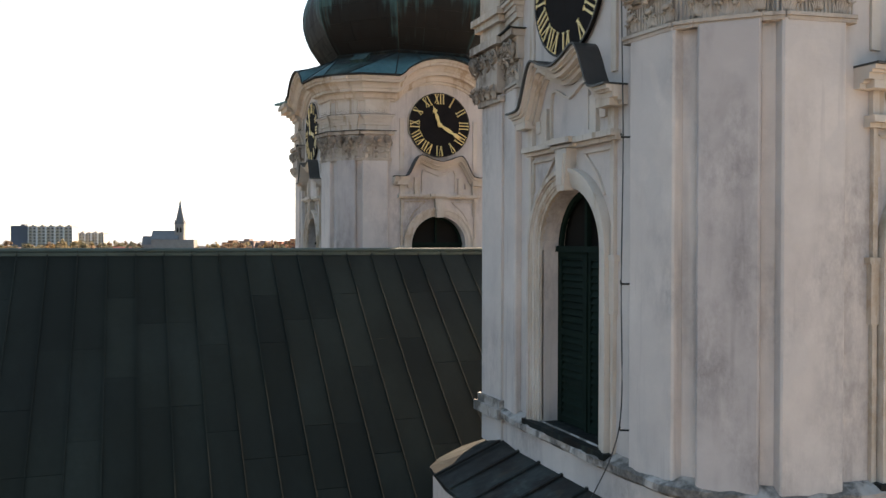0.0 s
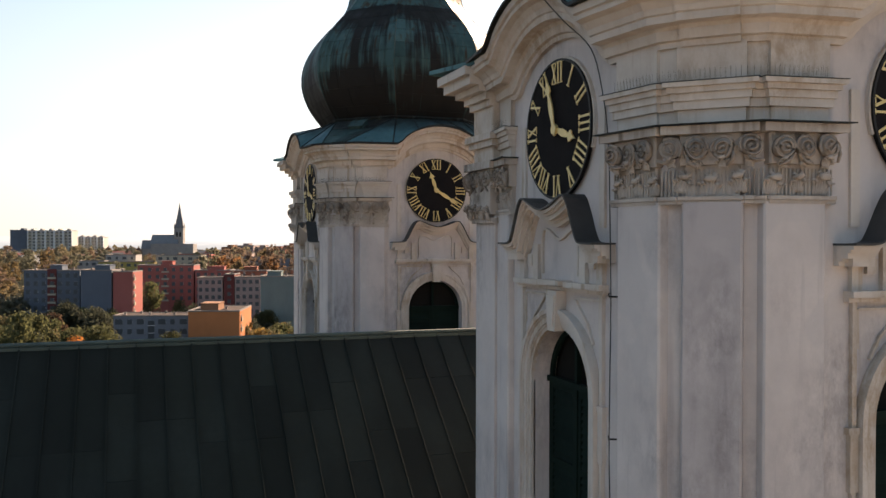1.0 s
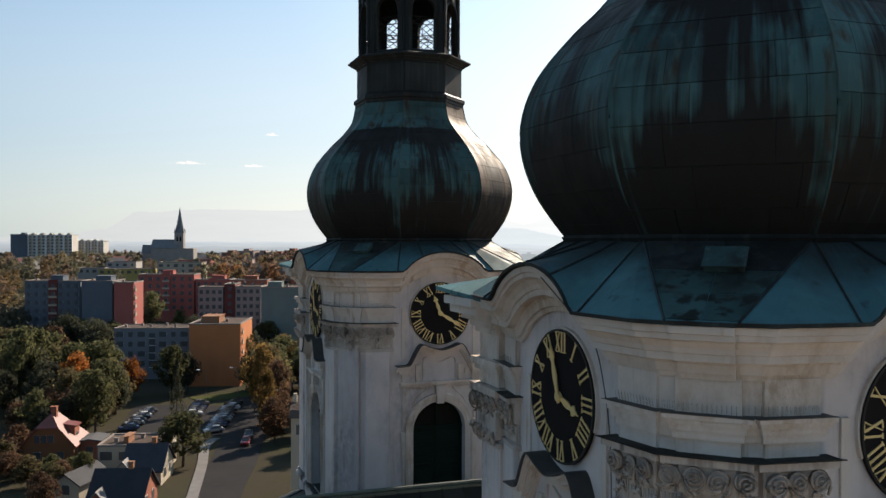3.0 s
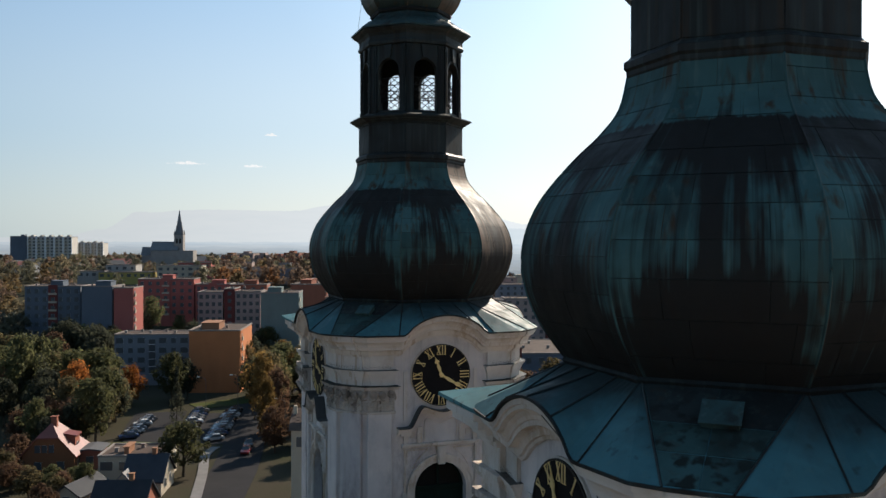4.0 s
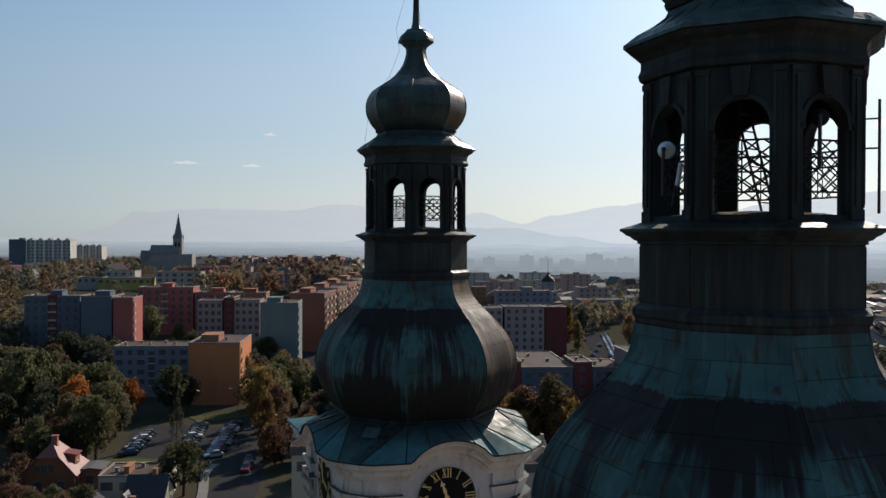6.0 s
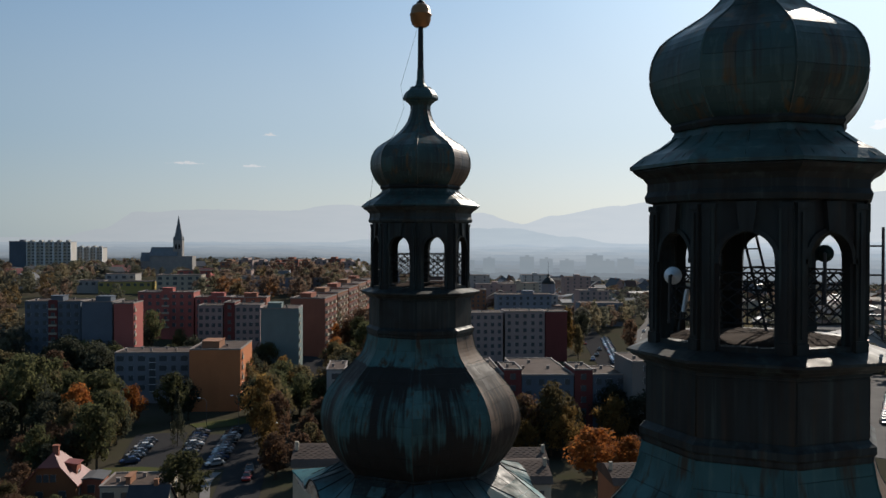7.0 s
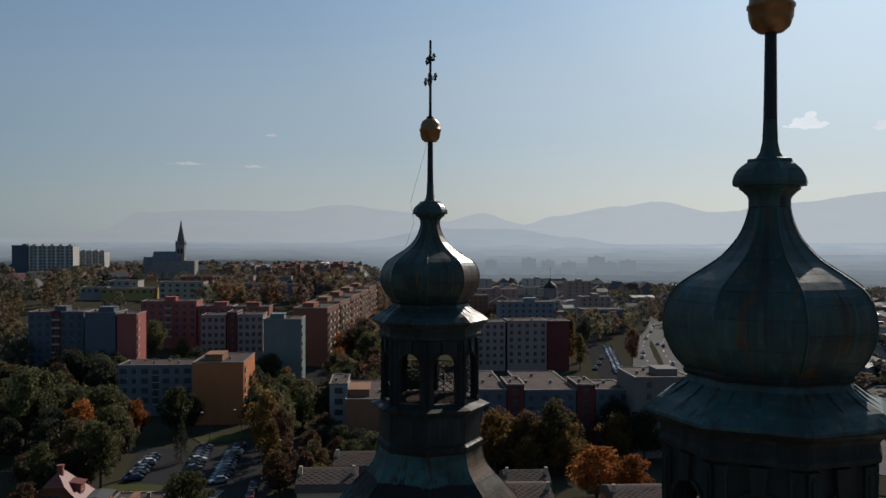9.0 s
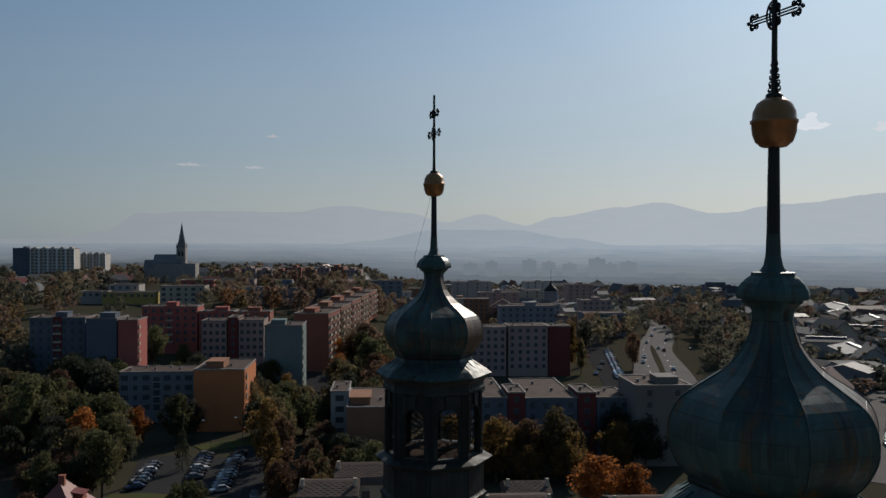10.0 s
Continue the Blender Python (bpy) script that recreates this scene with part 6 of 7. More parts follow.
# hilltop blocks
for k in range(5):
    flats(-91.7 + 7.4 * k, 839.4 - 2.1 * k, 7.4, 14, 51.5, "pale", "pale slab block of flats with white balcony columns", 2, 0, front_mesh=WIN_WIDE, front_balcony=True, fins=True, hut=(2.0, 2.4, 1.3))
flats(-106.2, 844.2, 14.2, 16, 52, "grey", "grey gable end of the pale slab block", 0, 0, hut=(8, 3, 1.2))
for k in range(4):
    flats(-53 + 5.7 * k, 886 - 1.6 * k, 5.7, 14, 46.5 - 0.5 * (k % 2), "pale", "pale slab block of flats on the hilltop", 2, 0, front_mesh=WIN_SMALL, front_balcony=True, fins=True, hut=(1.6, 2.0, 1.1))
flats(-34, 492, 14, 10, 32, "light", "low grey school block with a flat roof", 4, 0)
flats(-23.3, 484.9, 27.8, 12, 31.6, "yellow", "yellow school building with flat roofs", 8, 3)
flats(-20, 500, 16, 12, 35.0, "light", "white-roofed hall behind the school", 4, 0)
flats(5.6, 474.6, 23.2, 12, 35.1, "cream", "cream block of flats with balconies", 6, 4, balconies=True)
flats(40, 470, 26, 12, 34.0, "light", "grey block of flats on the slope", 7, 0)
flats(68, 462, 30, 12, 33.5, "slate", "grey-blue block of flats on the slope", 8, 0)
rng = random.Random(11)
for k in range(9):
    x, y = 52 + 11.5 * k, 612 + 4 * k + rng.uniform(-6, 6)
    flats(x, y, 11, 24, 38 + rng.uniform(-1.5, 2.0), rng.choice(("rust", "pink", "cream", "brown")), "reddish block of flats on the far slope", 3, 5, heading=22, balconies=True, hut=(3, 4, 1.2))
for k in range(6):
    x, y = 20 + 24 * k, 545 + rng.uniform(-12, 12)
    flats(x, y, 20, 11, 34 + rng.uniform(-1, 1.5), rng.choice(("slate", "pink", "red", "light")), "flat-roofed block of flats half way up the slope", 5, 0)
# ---------------------------------------------------------------- small houses
def house(x, y, w, d, eave, ridge, heading, paint, roofing, label, windows=2, chimney=True):
    base = min(ground_z(x, y), ground_z(x + w, y), ground_z(x, y + d)) - 0.8
    z0 = ground_z(x, y)
    T = empty("house", pose(x, y, 0, 0, 0, -heading), label, "house")
    bm = bmesh.new()
    prism(bm, [(0, base), (w, base), (w, z0 + eave), (w / 2, z0 + ridge), (0, z0 + eave)], 0, d)
    part("wall", bm, P[paint], T)
    bm = bmesh.new()
    o = 0.5
    k = (ridge - eave) / (w / 2)
    for e in (0, 1):
        pts = [(-o, z0 + eave - o * k + 0.03), (w / 2, z0 + ridge + 0.03), (w / 2, z0 + ridge + 0.28), (-o, z0 + eave - o * k + 0.28)]
        if e:
            pts = [(w - s, z) for s, z in pts]
        prism(bm, pts, -o, d + o)
    roof = part("roof", bm, roofing, T)
    if chimney:
        bm = bmesh.new()
        box(bm, w * 0.35, w * 0.35 + 0.7, d * 0.3, d * 0.3 + 0.7, z0 + ridge - 1.4, z0 + ridge + 1.0)
        box(bm, w * 0.35 - 0.08, w * 0.35 + 0.78, d * 0.3 - 0.08, d * 0.3 + 0.78, z0 + ridge + 1.0, z0 + ridge + 1.12)
        part("chimney", bm, P["rust"], roof)
    for c in range(windows):
        for f in range(max(1, int(eave / 2.9))):
            link("window", WIN_SMALL, None, T, "", Matrix.Translation((w * (c + 0.5) / windows, -0.01, z0 + 1.0 + 2.8 * f)))
            link("window", WIN_SMALL, None, T, "", Matrix.Translation((w + 0.01, d * (c + 0.5) / windows, z0 + 1.0 + 2.8 * f)) @ turn_z(90))
    return T


def wing_house(x, y, w, d, eave, ridge, wing, paint, roofing, label, heading=16, wing_roofing=None):
    """A house whose ridge runs along its front, with a lower gabled wing (from, wide, out) that comes forward."""
    z0 = ground_z(x, y)
    T = empty("house", pose(x, y, z0, 0, 0, -heading), label, "house")
    turn = Matrix(((0, 1, 0, 0), (1, 0, 0, 0), (0, 0, 1, 0), (0, 0, 0, 1)))
    bm = bmesh.new()
    prism(bm, [(0, -0.8), (d, -0.8), (d, eave), (d / 2, ridge), (0, eave)], 0, w, turn)
    part("wall", bm, P[paint], T)
    k, o = (ridge - eave) / (d / 2), 0.45
    roof = None
    for e in (0, 1):
        pts = [(-o, eave - o * k + 0.03), (d / 2, ridge + 0.03), (d / 2, ridge + 0.26), (-o, eave - o * k + 0.26)]
        bm = bmesh.new()
        prism(bm, [(d - s, z) for s, z in pts] if e else pts, -0.4, w + 0.4, turn)
        roof = part("roof", bm, roofing, T)
    f, ww, out = wing
    top = eave + ww / 2 * 1.1
    back = (top - eave) / k + 0.3
    bm = bmesh.new()
    prism(bm, [(f, -0.8), (f + ww, -0.8), (f + ww, eave), (f + ww / 2, top), (f, eave)], -out, 0.1)
    part("wing_wall", bm, P[paint], T)
    for e in (0, 1):
        pts = [(f - 0.35, eave - 0.35), (f + ww / 2, top + 0.03), (f + ww / 2, top + 0.26), (f - 0.35, eave - 0.1)]
        bm = bmesh.new()
        prism(bm, [(2 * f + ww - s, z) for s, z in pts] if e else pts, -out - 0.4, back)
        part("wing_roof", bm, wing_roofing or roofing, T)
    bm = bmesh.new()
    box(bm, w * 0.6, w * 0.6 + 0.7, d * 0.5 - 0.2, d * 0.5 + 0.5, ridge - 0.8, ridge + 1.1)
    box(bm, w * 0.6 - 0.08, w * 0.6 + 0.78, d * 0.5 - 0.28, d * 0.5 + 0.58, ridge + 1.1, ridge + 1.22)
    part("chimney", bm, P["brown"], roof)
    link("window", WIN_SMALL, None, T, "", Matrix.Translation((f + ww / 2, -out - 0.01, 1.0)))
    for c in range(2):
        link("window", WIN_SMALL, None, T, "", Matrix.Translation((w + 0.01, d * (0.3 + 0.4 * c), 1.0)) @ turn_z(90))
    return T


def half_hip_house(x, y, w, d, eave, ridge, paint, roofing, label, heading=13):
    """A house with its gable to the front under a clipped hip, a full hip at the back and a dormer on the right-hand slope."""
    z0 = ground_z(x, y)
    T = empty("house", pose(x, y, z0, 0, 0, -heading), label, "house")
    rise, t, o = ridge - eave, 0.56, 0.5
    ex, ez = w / 2 * (1 - t), eave + t * rise
    bm = bmesh.new()
    prism(bm, [(0, -0.8), (w, -0.8), (w, eave), (w / 2 + ex, ez), (w / 2 - ex, ez), (0, eave)], 0, 1.0)
    box(bm, 0, w, 1.0, d, -0.8, eave)
    part("wall", bm, P[paint], T)
    k = rise / (w / 2)
    low = eave - o * k
    pts = [(-o, -o, low), (w + o, -o, low), (w + o, d + o, low), (-o, d + o, low), (w / 2 + ex, -o, ez), (w / 2 - ex, -o, ez), (w / 2, 2.2, ridge), (w / 2, d * 0.52, ridge)]
    bm = bmesh.new()
    hi, lo = [bm.verts.new((a, b, c + 0.26)) for a, b, c in pts], [bm.verts.new((a, b, c + 0.03)) for a, b, c in pts]
    for f in ((1, 2, 7, 6, 4), (0, 5, 6, 7, 3), (4, 6, 5), (2, 3, 7)):
        bm.faces.new([hi[q] for q in f])
        bm.faces.new([lo[q] for q in reversed(f)])
    for a, b in ((1, 2), (2, 3), (3, 0), (0, 5), (5, 4), (4, 1)):
        bm.faces.new((lo[a], lo[b], hi[b], hi[a]))
    roof = part("roof", bm, roofing, T)
    bm = bmesh.new()
    box(bm, w / 2 - 0.2, w / 2 + 0.8, 2.3, 3.2, ridge - 0.6, ridge + 1.2)
    box(bm, w / 2 - 0.3, w / 2 + 0.9, 2.2, 3.3, ridge + 1.2, ridge + 1.35)
    part("chimney", bm, P["rust"], roof)
    # dormer: cheeks, front and a lid that slopes to the eaves
    dx0, dx1, dz = w * 0.66, w * 0.93, eave + 0.62 * rise
    bm = bmesh.new()
    prism(bm, [(dx0, dz - 0.6), (dx1, eave + 0.1), (dx1, dz - 0.35), (dx0, dz)], d * 0.3, d * 0.62)
    dormer = part("dormer", bm, P["rust"], roof)
    bm = bmesh.new()
    prism(bm, [(dx0 - 0.4, dz + 0.13), (dx1 + 0.35, dz - 0.46), (dx1 + 0.35, dz - 0.3), (dx0 - 0.4, dz + 0.29)], d * 0.3 - 0.3, d * 0.62 + 0.3)
    part("dormer_roof", bm, roofing, dormer)
    link("window", WIN_SMALL, None, dormer, "", Matrix.Translation((dx1 + 0.01, d * 0.46, eave + 0.35)) @ turn_z(90) @ Matrix.Diagonal((1, 1, 0.8, 1)))
    for c in range(3):
        link("window", WIN_SMALL, None, T, "", Matrix.Translation((w * 0.43 + 1.2 * (c - 1), -0.01, eave + 0.35)) @ Matrix.Diagonal((0.72, 1, 0.95, 1)))
    for c in range(2):
        link("window", WIN_SMALL, None, T, "", Matrix.Translation((w * (0.3 + 0.44 * c), -0.01, 0.9)))
        link("window", WIN_SMALL, None, T, "", Matrix.Translation((w + 0.01, d * (0.3 + 0.4 * c), 0.9)) @ turn_z(90))
    return T


half_hip_house(-26.6, 161.5, 9.0, 9.0, 3.6, 8.7, "terracotta", M_tile, "brownish orange house with a half-hipped red tiled roof")
house(-17.1, 162.5, 3.6, 5, 3.4, 3.65, 13, "rust", M_sheet, "low flat-roofed annexe of an orange house", 1, False)
wing_house(-9.6, 141.5, 6.2, 8.5, 2.6, 5.9, (-1.0, 2.8, 1.0), "cream", M_slate, "cream house with a dark slate roof and a gabled wing", 16, M_wing_lit)
wing_house(-14.2, 125.5, 7.6, 9.0, 2.4, 5.9, (0.1, 2.8, 0.9), "rust", M_slate, "reddish house with a dark slate roof and a pale wing roof", 16, M_wing_lit)
house(-19.6, 137, 4.4, 8, 2.6, 4.0, 30, "cream", M_slate, "small dark-roofed outbuilding beside the houses", 1, False)
flats(-13.6, 151.2, 11.2, 9, 11.0, "cream", "flat-roofed cream town house with tall side windows", 4, 3, kind="house", name="town_house", hut=(4, 0.8, 1.0), hut_paint="brown")
# big tiled roofs close under the towers
def big_roof(x, y, w, d, top, label, paint="cream"):
    T = empty("town_house", pose(x, y, 0, 0, 0, -16), label, "house")
    base = ground_z(x, y) - 0.5
    bm = bmesh.new()
    box(bm, 0, w, 0, d, base, top - 2.2)
    part("wall", bm, P[paint], T)
    bm = bmesh.new()
    prism(bm, [(-0.4, top - 2.2), (0.6, top - 1.2), (d * 0.5, top), (d - 0.6, top - 1.2), (d + 0.4, top - 2.2)], 0, 1, Matrix(((0, 1, 0, 0), (1, 0, 0, 0), (0, 0, 1, 0), (0, 0, 0, 1))) @ Matrix.Diagonal((1, w + 0.6, 1, 1)) @ Matrix.Translation((0, -0.3 / (w + 0.6), 0)))
    roof = part("roof", bm, M_flat, T, "grey patterned roof tiles")
    bm = bmesh.new()
    box(bm, 0, 0.42, 0, 0.42, 0, 0.05)
    tile = mesh_of("roof_tile", bm)
    rise = math.atan2(1.2, d * 0.5 - 0.6)
    rows, cols = int((d * 0.5 - 0.6) / 0.55), int(w / 0.55)
    for r in range(rows):
        for c in range(cols):
            if (r + c) % 2 == 0:
                yy = 0.65 + r * 0.55
                link("roof_tile", tile, M_flat, roof, "", Matrix.Translation((0.1 + c * 0.55, yy, top - 1.2 + (yy - 0.6) * math.tan(rise) + 0.004)) @ Matrix.Rotation(rise, 4, 'X'))
    for e in (0.0, w - 0.5):
        bm = bmesh.new()
        box(bm, e, e + 0.5, d * 0.3, d * 0.3 + 0.6, top - 1.2, top + 0.7)
        part("chimney", bm, P["cream"], roof)
    for c in range(3):
        link("window", WIN_SMALL, None, T, "", Matrix.Translation((w * (c + 0.5) / 3, -0.01, top - 4.6)))
    return T


big_roof(13.3, 114.8, 8.3, 11, 23.0, "town house with a grey patterned roof")
big_roof(20.9, 124.0, 9.4, 11, 22.8, "town house with a grey patterned tile roof")
big_roof(40.5, 108.5, 10.0, 12, 19.6, "town house with a grey tiled roof below the towers")
big_roof(48.0, 118.0, 7.0, 9, 19.2, "narrow town house with a grey tiled roof")
big_roof(63.8, 110.5, 9.7, 11, 16.8, "town house with a reddish-brown wall", "brown")
big_roof(73.0, 102.5, 9.0, 11, 16.0, "town house with an ochre wall and tiled roof", "yellow")
# roofs east of the road and in the plain
rng = random.Random(23)
for k in range(42):
    az = radians(rng.uniform(39.5, 49))
    R_ = rng.uniform(300, 640)
    x, y = -9 + R_ * math.sin(az), -11 + R_ * math.cos(az)
    w = rng.uniform(8, 18)
    house(x, y, w, rng.uniform(10, 24), rng.uniform(4, 7), rng.uniform(7, 10.5), rng.uniform(0, 90), rng.choice(("light", "light", "white", "pale", "cream")), rng.choice((M_tin, M_flat, M_flat, M_sheet, M_brown)), "pale house with a low-pitched roof beyond the road", 2, k % 3 == 0)
for k in range(120):
    az = radians(rng.uniform(18, 50))
    R_ = rng.uniform(430, 1250)
    x, y = -9 + R_ * math.sin(az), -11 + R_ * math.cos(az)
    u = x * 0.55 - y * 0.35
    if abs(math.degrees(az) - 34) < 3.2 and R_ < 640:
        continue
    w = rng.uniform(9, 17)
    house(x, y, w, rng.uniform(10, 26), rng.uniform(5, 11), rng.uniform(9, 15), rng.choice((10, 16, 22, 100, 106)) + rng.uniform(-8, 8), rng.choice(("cream", "light", "pink", "white", "brown")), rng.choice((M_tin, M_tin, M_flat, M_sheet, M_brown)),
          "distant town house with a pitched roof", 1 if R_ < 650 else 0, k % 2 == 0)
for k in range(34):
    az = radians(rng.uniform(-7, 14))
    R_ = rng.uniform(560, 900)
    x, y = -9 + R_ * math.sin(az), -11 + R_ * math.cos(az)
    if math.hypot(x - 30, y - 735) < 50 or math.hypot(x + 70, y - 845) < 60:
        continue
    house(x, y, rng.uniform(9, 13), rng.uniform(10, 16), rng.uniform(4, 6), rng.uniform(8, 10), rng.uniform(0, 90), rng.choice(("cream", "light", "pink")), rng.choice((M_tin, M_tile)), "small house among trees on the hill", 0, True)

# low industrial halls between the road and the plain
def hall(x, y, w, d, eave, heading, paint, roofing, label):
    """A long low hall with a shallow gabled sheet roof, a skylight strip, a row of windows and a gate."""
    z = ground_z(x, y)
    T = empty("industrial_hall", pose(x, y, z, 0, 0, heading), label, "hall")
    bm = bmesh.new()
    box(bm, 0, w, 0, d, -1.5, eave)
    part("wall", bm, P[paint], T)
    rise = w * 0.12
    bm = bmesh.new()
    prism(bm, [(-0.5, eave), (w + 0.5, eave), (w + 0.5, eave + 0.25), (w * 0.5, eave + 0.25 + rise), (-0.5, eave + 0.25)], -0.4, d + 0.4)
    roof = part("roof", bm, roofing, T)
    bm = bmesh.new()
    box(bm, w * 0.5 - 1.0, w * 0.5 + 1.0, d * 0.1, d * 0.9, eave + 0.1 + rise, eave + 0.75 + rise)
    part("skylight", bm, M_glass, roof)
    for c in range(int(w / 4)):
        link("window", WIN_WIDE, None, T, "", Matrix.Translation((4 * c + 2.4, -0.01, eave - 2.2)))
    for c in range(int(d / 5)):
        link("window", WIN_WIDE, None, T, "", Matrix.Translation((w + 0.01, 5 * c + 2.5, eave - 2.2)) @ turn_z(90))
    bm = bmesh.new()
    box(bm, w * 0.4, w * 0.4 + 3.4, -0.08, 0.05, -0.5, 3.4)
    part("gate", bm, M_tin, T)


for x, y, w, d, e, a, c, r, words in (
        (272, 276, 15, 30, 6.0, -30, "pale", M_tin, "grey-roofed industrial hall beside the main road"),
        (300, 300, 12, 22, 7.0, 55, "light", M_sheet, "pale sheet-roofed workshop hall"),
        (318, 352, 16, 34, 6.5, -48, "white", M_sheet, "long pale-roofed warehouse hall"),
        (352, 330, 14, 26, 7.5, 40, "pale", M_flat, "dark felt-roofed workshop hall"),
        (384, 378, 18, 36, 7.0, -35, "light", M_sheet, "broad pale-roofed warehouse hall"),
        (404, 440, 16, 40, 7.0, -60, "pale", M_sheet, "far pale-roofed warehouse hall"),
        (452, 470, 20, 44, 8.0, -28, "light", M_tin, "far grey-roofed factory hall"),
        (284, 352, 12, 22, 6.0, -40, "pale", M_sheet, "white-roofed hall behind roadside trees"),
        (498, 430, 18, 38, 7.0, 20, "white", M_sheet, "far white-roofed factory hall"),
        (388, 560, 14, 30, 8.0, -55, "pale", M_tin, "far hall among dark trees")):
    hall(x, y, w, d, e, a, c, r, words)
# houses and shops of the town centre, in streets
rng = random.Random(41)
for k in range(46):
    az, R_ = radians(rng.uniform(22, 30.5)), rng.uniform(540, 920)
    x, y = -9 + R_ * math.sin(az), -11 + R_ * math.cos(az)
    house(x, y, rng.uniform(12, 20), rng.uniform(9, 14), rng.uniform(7, 12), rng.uniform(11, 16), rng.choice((16, 106)) + rng.uniform(-6, 6), rng.choice(("pale", "cream", "light", "pink")), rng.choice((M_tin, M_sheet, M_brown, M_flat)),
          "pale town-centre house with a pitched roof", 2 if R_ < 600 else 0, k % 2 == 0)
# blocks and towers of the town centre beyond the near rows
for x, y, w, d, top, c, words in (
        (206, 470, 30, 13, 25, "light", "light grey block of flats in the town centre"),
        (244, 452, 18, 14, 28, "pink", "pinkish office tower in the town centre"),
        (268, 500, 24, 13, 22, "light", "grey office block in the town centre"),
        (176, 520, 34, 13, 26, "brown", "long brownish block of flats in the town centre"),
        (222, 560, 28, 13, 27, "pink", "pink-grey block of flats in the town centre"),
        (262, 610, 30, 14, 28, "cream", "cream block of flats in the town centre"),
        (306, 588, 20, 14, 30, "pink", "tall pink-grey office block"),
        (150, 590, 30, 13, 27, "pale", "long pale block of flats"),
        (196, 640, 30, 13, 29, "brown", "brownish block of flats further off"),
        (250, 690, 34, 13, 31, "light", "light grey block of flats further off"),
        (322, 700, 26, 13, 30, "pale", "pale block of flats further off")):
    flats(x, y, w, d, top - 4 if y < 600 else top - 7, c, words, int(w / 3.4), 2, hut=(w * 0.4, 4, 1.4), front_mesh=WIN_SMALL)

# ---------------------------------------------------------------- far church
M_church = material("buff_stone", (0.27, 0.245, 0.225), 0.9, other=(0.22, 0.2, 0.185), scale=0.3, stain=(0.3, 0.28, 0.265), stain_scale=0.4, stain_amount=0.5, bump=0.2, grain=3, spec=0.1)
M_spire = material("grey_slate", (0.16, 0.16, 0.165), 0.75, other=(0.12, 0.12, 0.125), scale=0.5, bump=0.1, grain=4, spec=0.15)
CH = empty("church", pose(24.0, 736, 0, 0, 0, -16), "grey stone church with a tall pointed spire on a hill", "church")
bm = bmesh.new()
box(bm, -16, 18, 0, 14, 20, 40.2)
box(bm, -24, -14, 3, 11, 20, 36)
part("wall", bm, M_church, CH)
bm = bmesh.new()
prism(bm, [(-0.6, 40.2), (7, 47.5), (14.6, 40.2)], 0, 1, Matrix(((0, 1, 0, -16.4), (1, 0, 0, 0), (0, 0, 1, 0), (0, 0, 0, 1))) @ Matrix.Diagonal((1, 22, 1, 1)))
prism(bm, [(2.5, 36), (7, 43), (11.5, 36)], 0, 1, Matrix(((0, 1, 0, -24.5), (1, 0, 0, 0), (0, 0, 1, 0), (0, 0, 0, 1))) @ Matrix.Diagonal((1, 9, 1, 1)))
part("roof", bm, M_spire, CH)
bm = bmesh.new()
box(bm, 2, 9.2, 3, 10.2, 20, 53.0)
part("bell_tower", bm, M_church, CH)
bm = bmesh.new()
turned(bm, [(4.0, 53.0), (3.4, 55.5), (1.5, 65), (0.08, 73.6)], 8)
bmesh.ops.translate(bm, verts=bm.verts, vec=(5.6, 6.6, 0))
for a, b in ((2.4, 3.4), (8.8, 3.4), (2.4, 9.8), (8.8, 9.8)):
    bmesh.ops.create_cone(bm, segments=6, radius1=0.8, radius2=0.05, depth=4, matrix=Matrix.Translation((a, b, 55)), cap_ends=True)
part("spire", bm, M_spire, CH)
for k in range(2):
    bm = bmesh.new()
    prism(bm, [(-0.7, 0), (0.7, 0), (0.7, 3), (0, 4.4), (-0.7, 3)], -0.1, 0.1)
    part("belfry_window", bm, M_dark, CH, "", Matrix.Translation((4.3 + 2.6 * k, 3, 46)))
# green dome of a chapel in the plain
DM = empty("chapel", pose(318, 640, 0, 0, 0, -16), "domed chapel with a lantern in the hazy town", "chapel")
bm = bmesh.new()
turned(bm, [(5.6, -4), (5.6, 18)], 12)
part("wall", bm, P["slate"], DM)
bm = bmesh.new()
turned(bm, [(6.0, 18), (5.8, 18.6), (4.4, 20.6), (2.2, 22.6), (0.9, 23.6), (0.7, 25), (0.15, 26.5), (0.12, 36)], 12)
part("dome", bm, M_copper_dark, DM)

# ---------------------------------------------------------------- trees
LEAF_COLOURS = dict(green=(0.1, 0.1, 0.046), dark=(0.06, 0.063, 0.042), olive=(0.127, 0.1, 0.05), yellow=(0.2, 0.122, 0.042), orange=(0.3, 0.108, 0.03), russet=(0.138, 0.08, 0.05))


def leaf_material(name, c):
    mat = material("leaves_" + name, c, 0.75, other=tuple(v * 0.6 for v in c), scale=0.4, bump=0.0, grain=2, vary=0.3, spec=0.08)
    nt = mat.node_tree
    bsdf = nt.nodes["Principled BSDF"]
    tr, mx = nt.nodes.new("ShaderNodeBsdfTranslucent"), nt.nodes.new("ShaderNodeMixShader")
    mx.inputs[0].default_value = 0.6
    src = bsdf.inputs["Base Color"].links[0].from_socket
    nt.links.new(src, tr.inputs["Color"])
    out = nt.nodes["Material Output"]
    nt.links.new(bsdf.outputs[0], mx.inputs[1])
    nt.links.new(tr.outputs[0], mx.inputs[2])
    nt.links.new(mx.outputs[0], out.inputs["Surface"])
    return mat


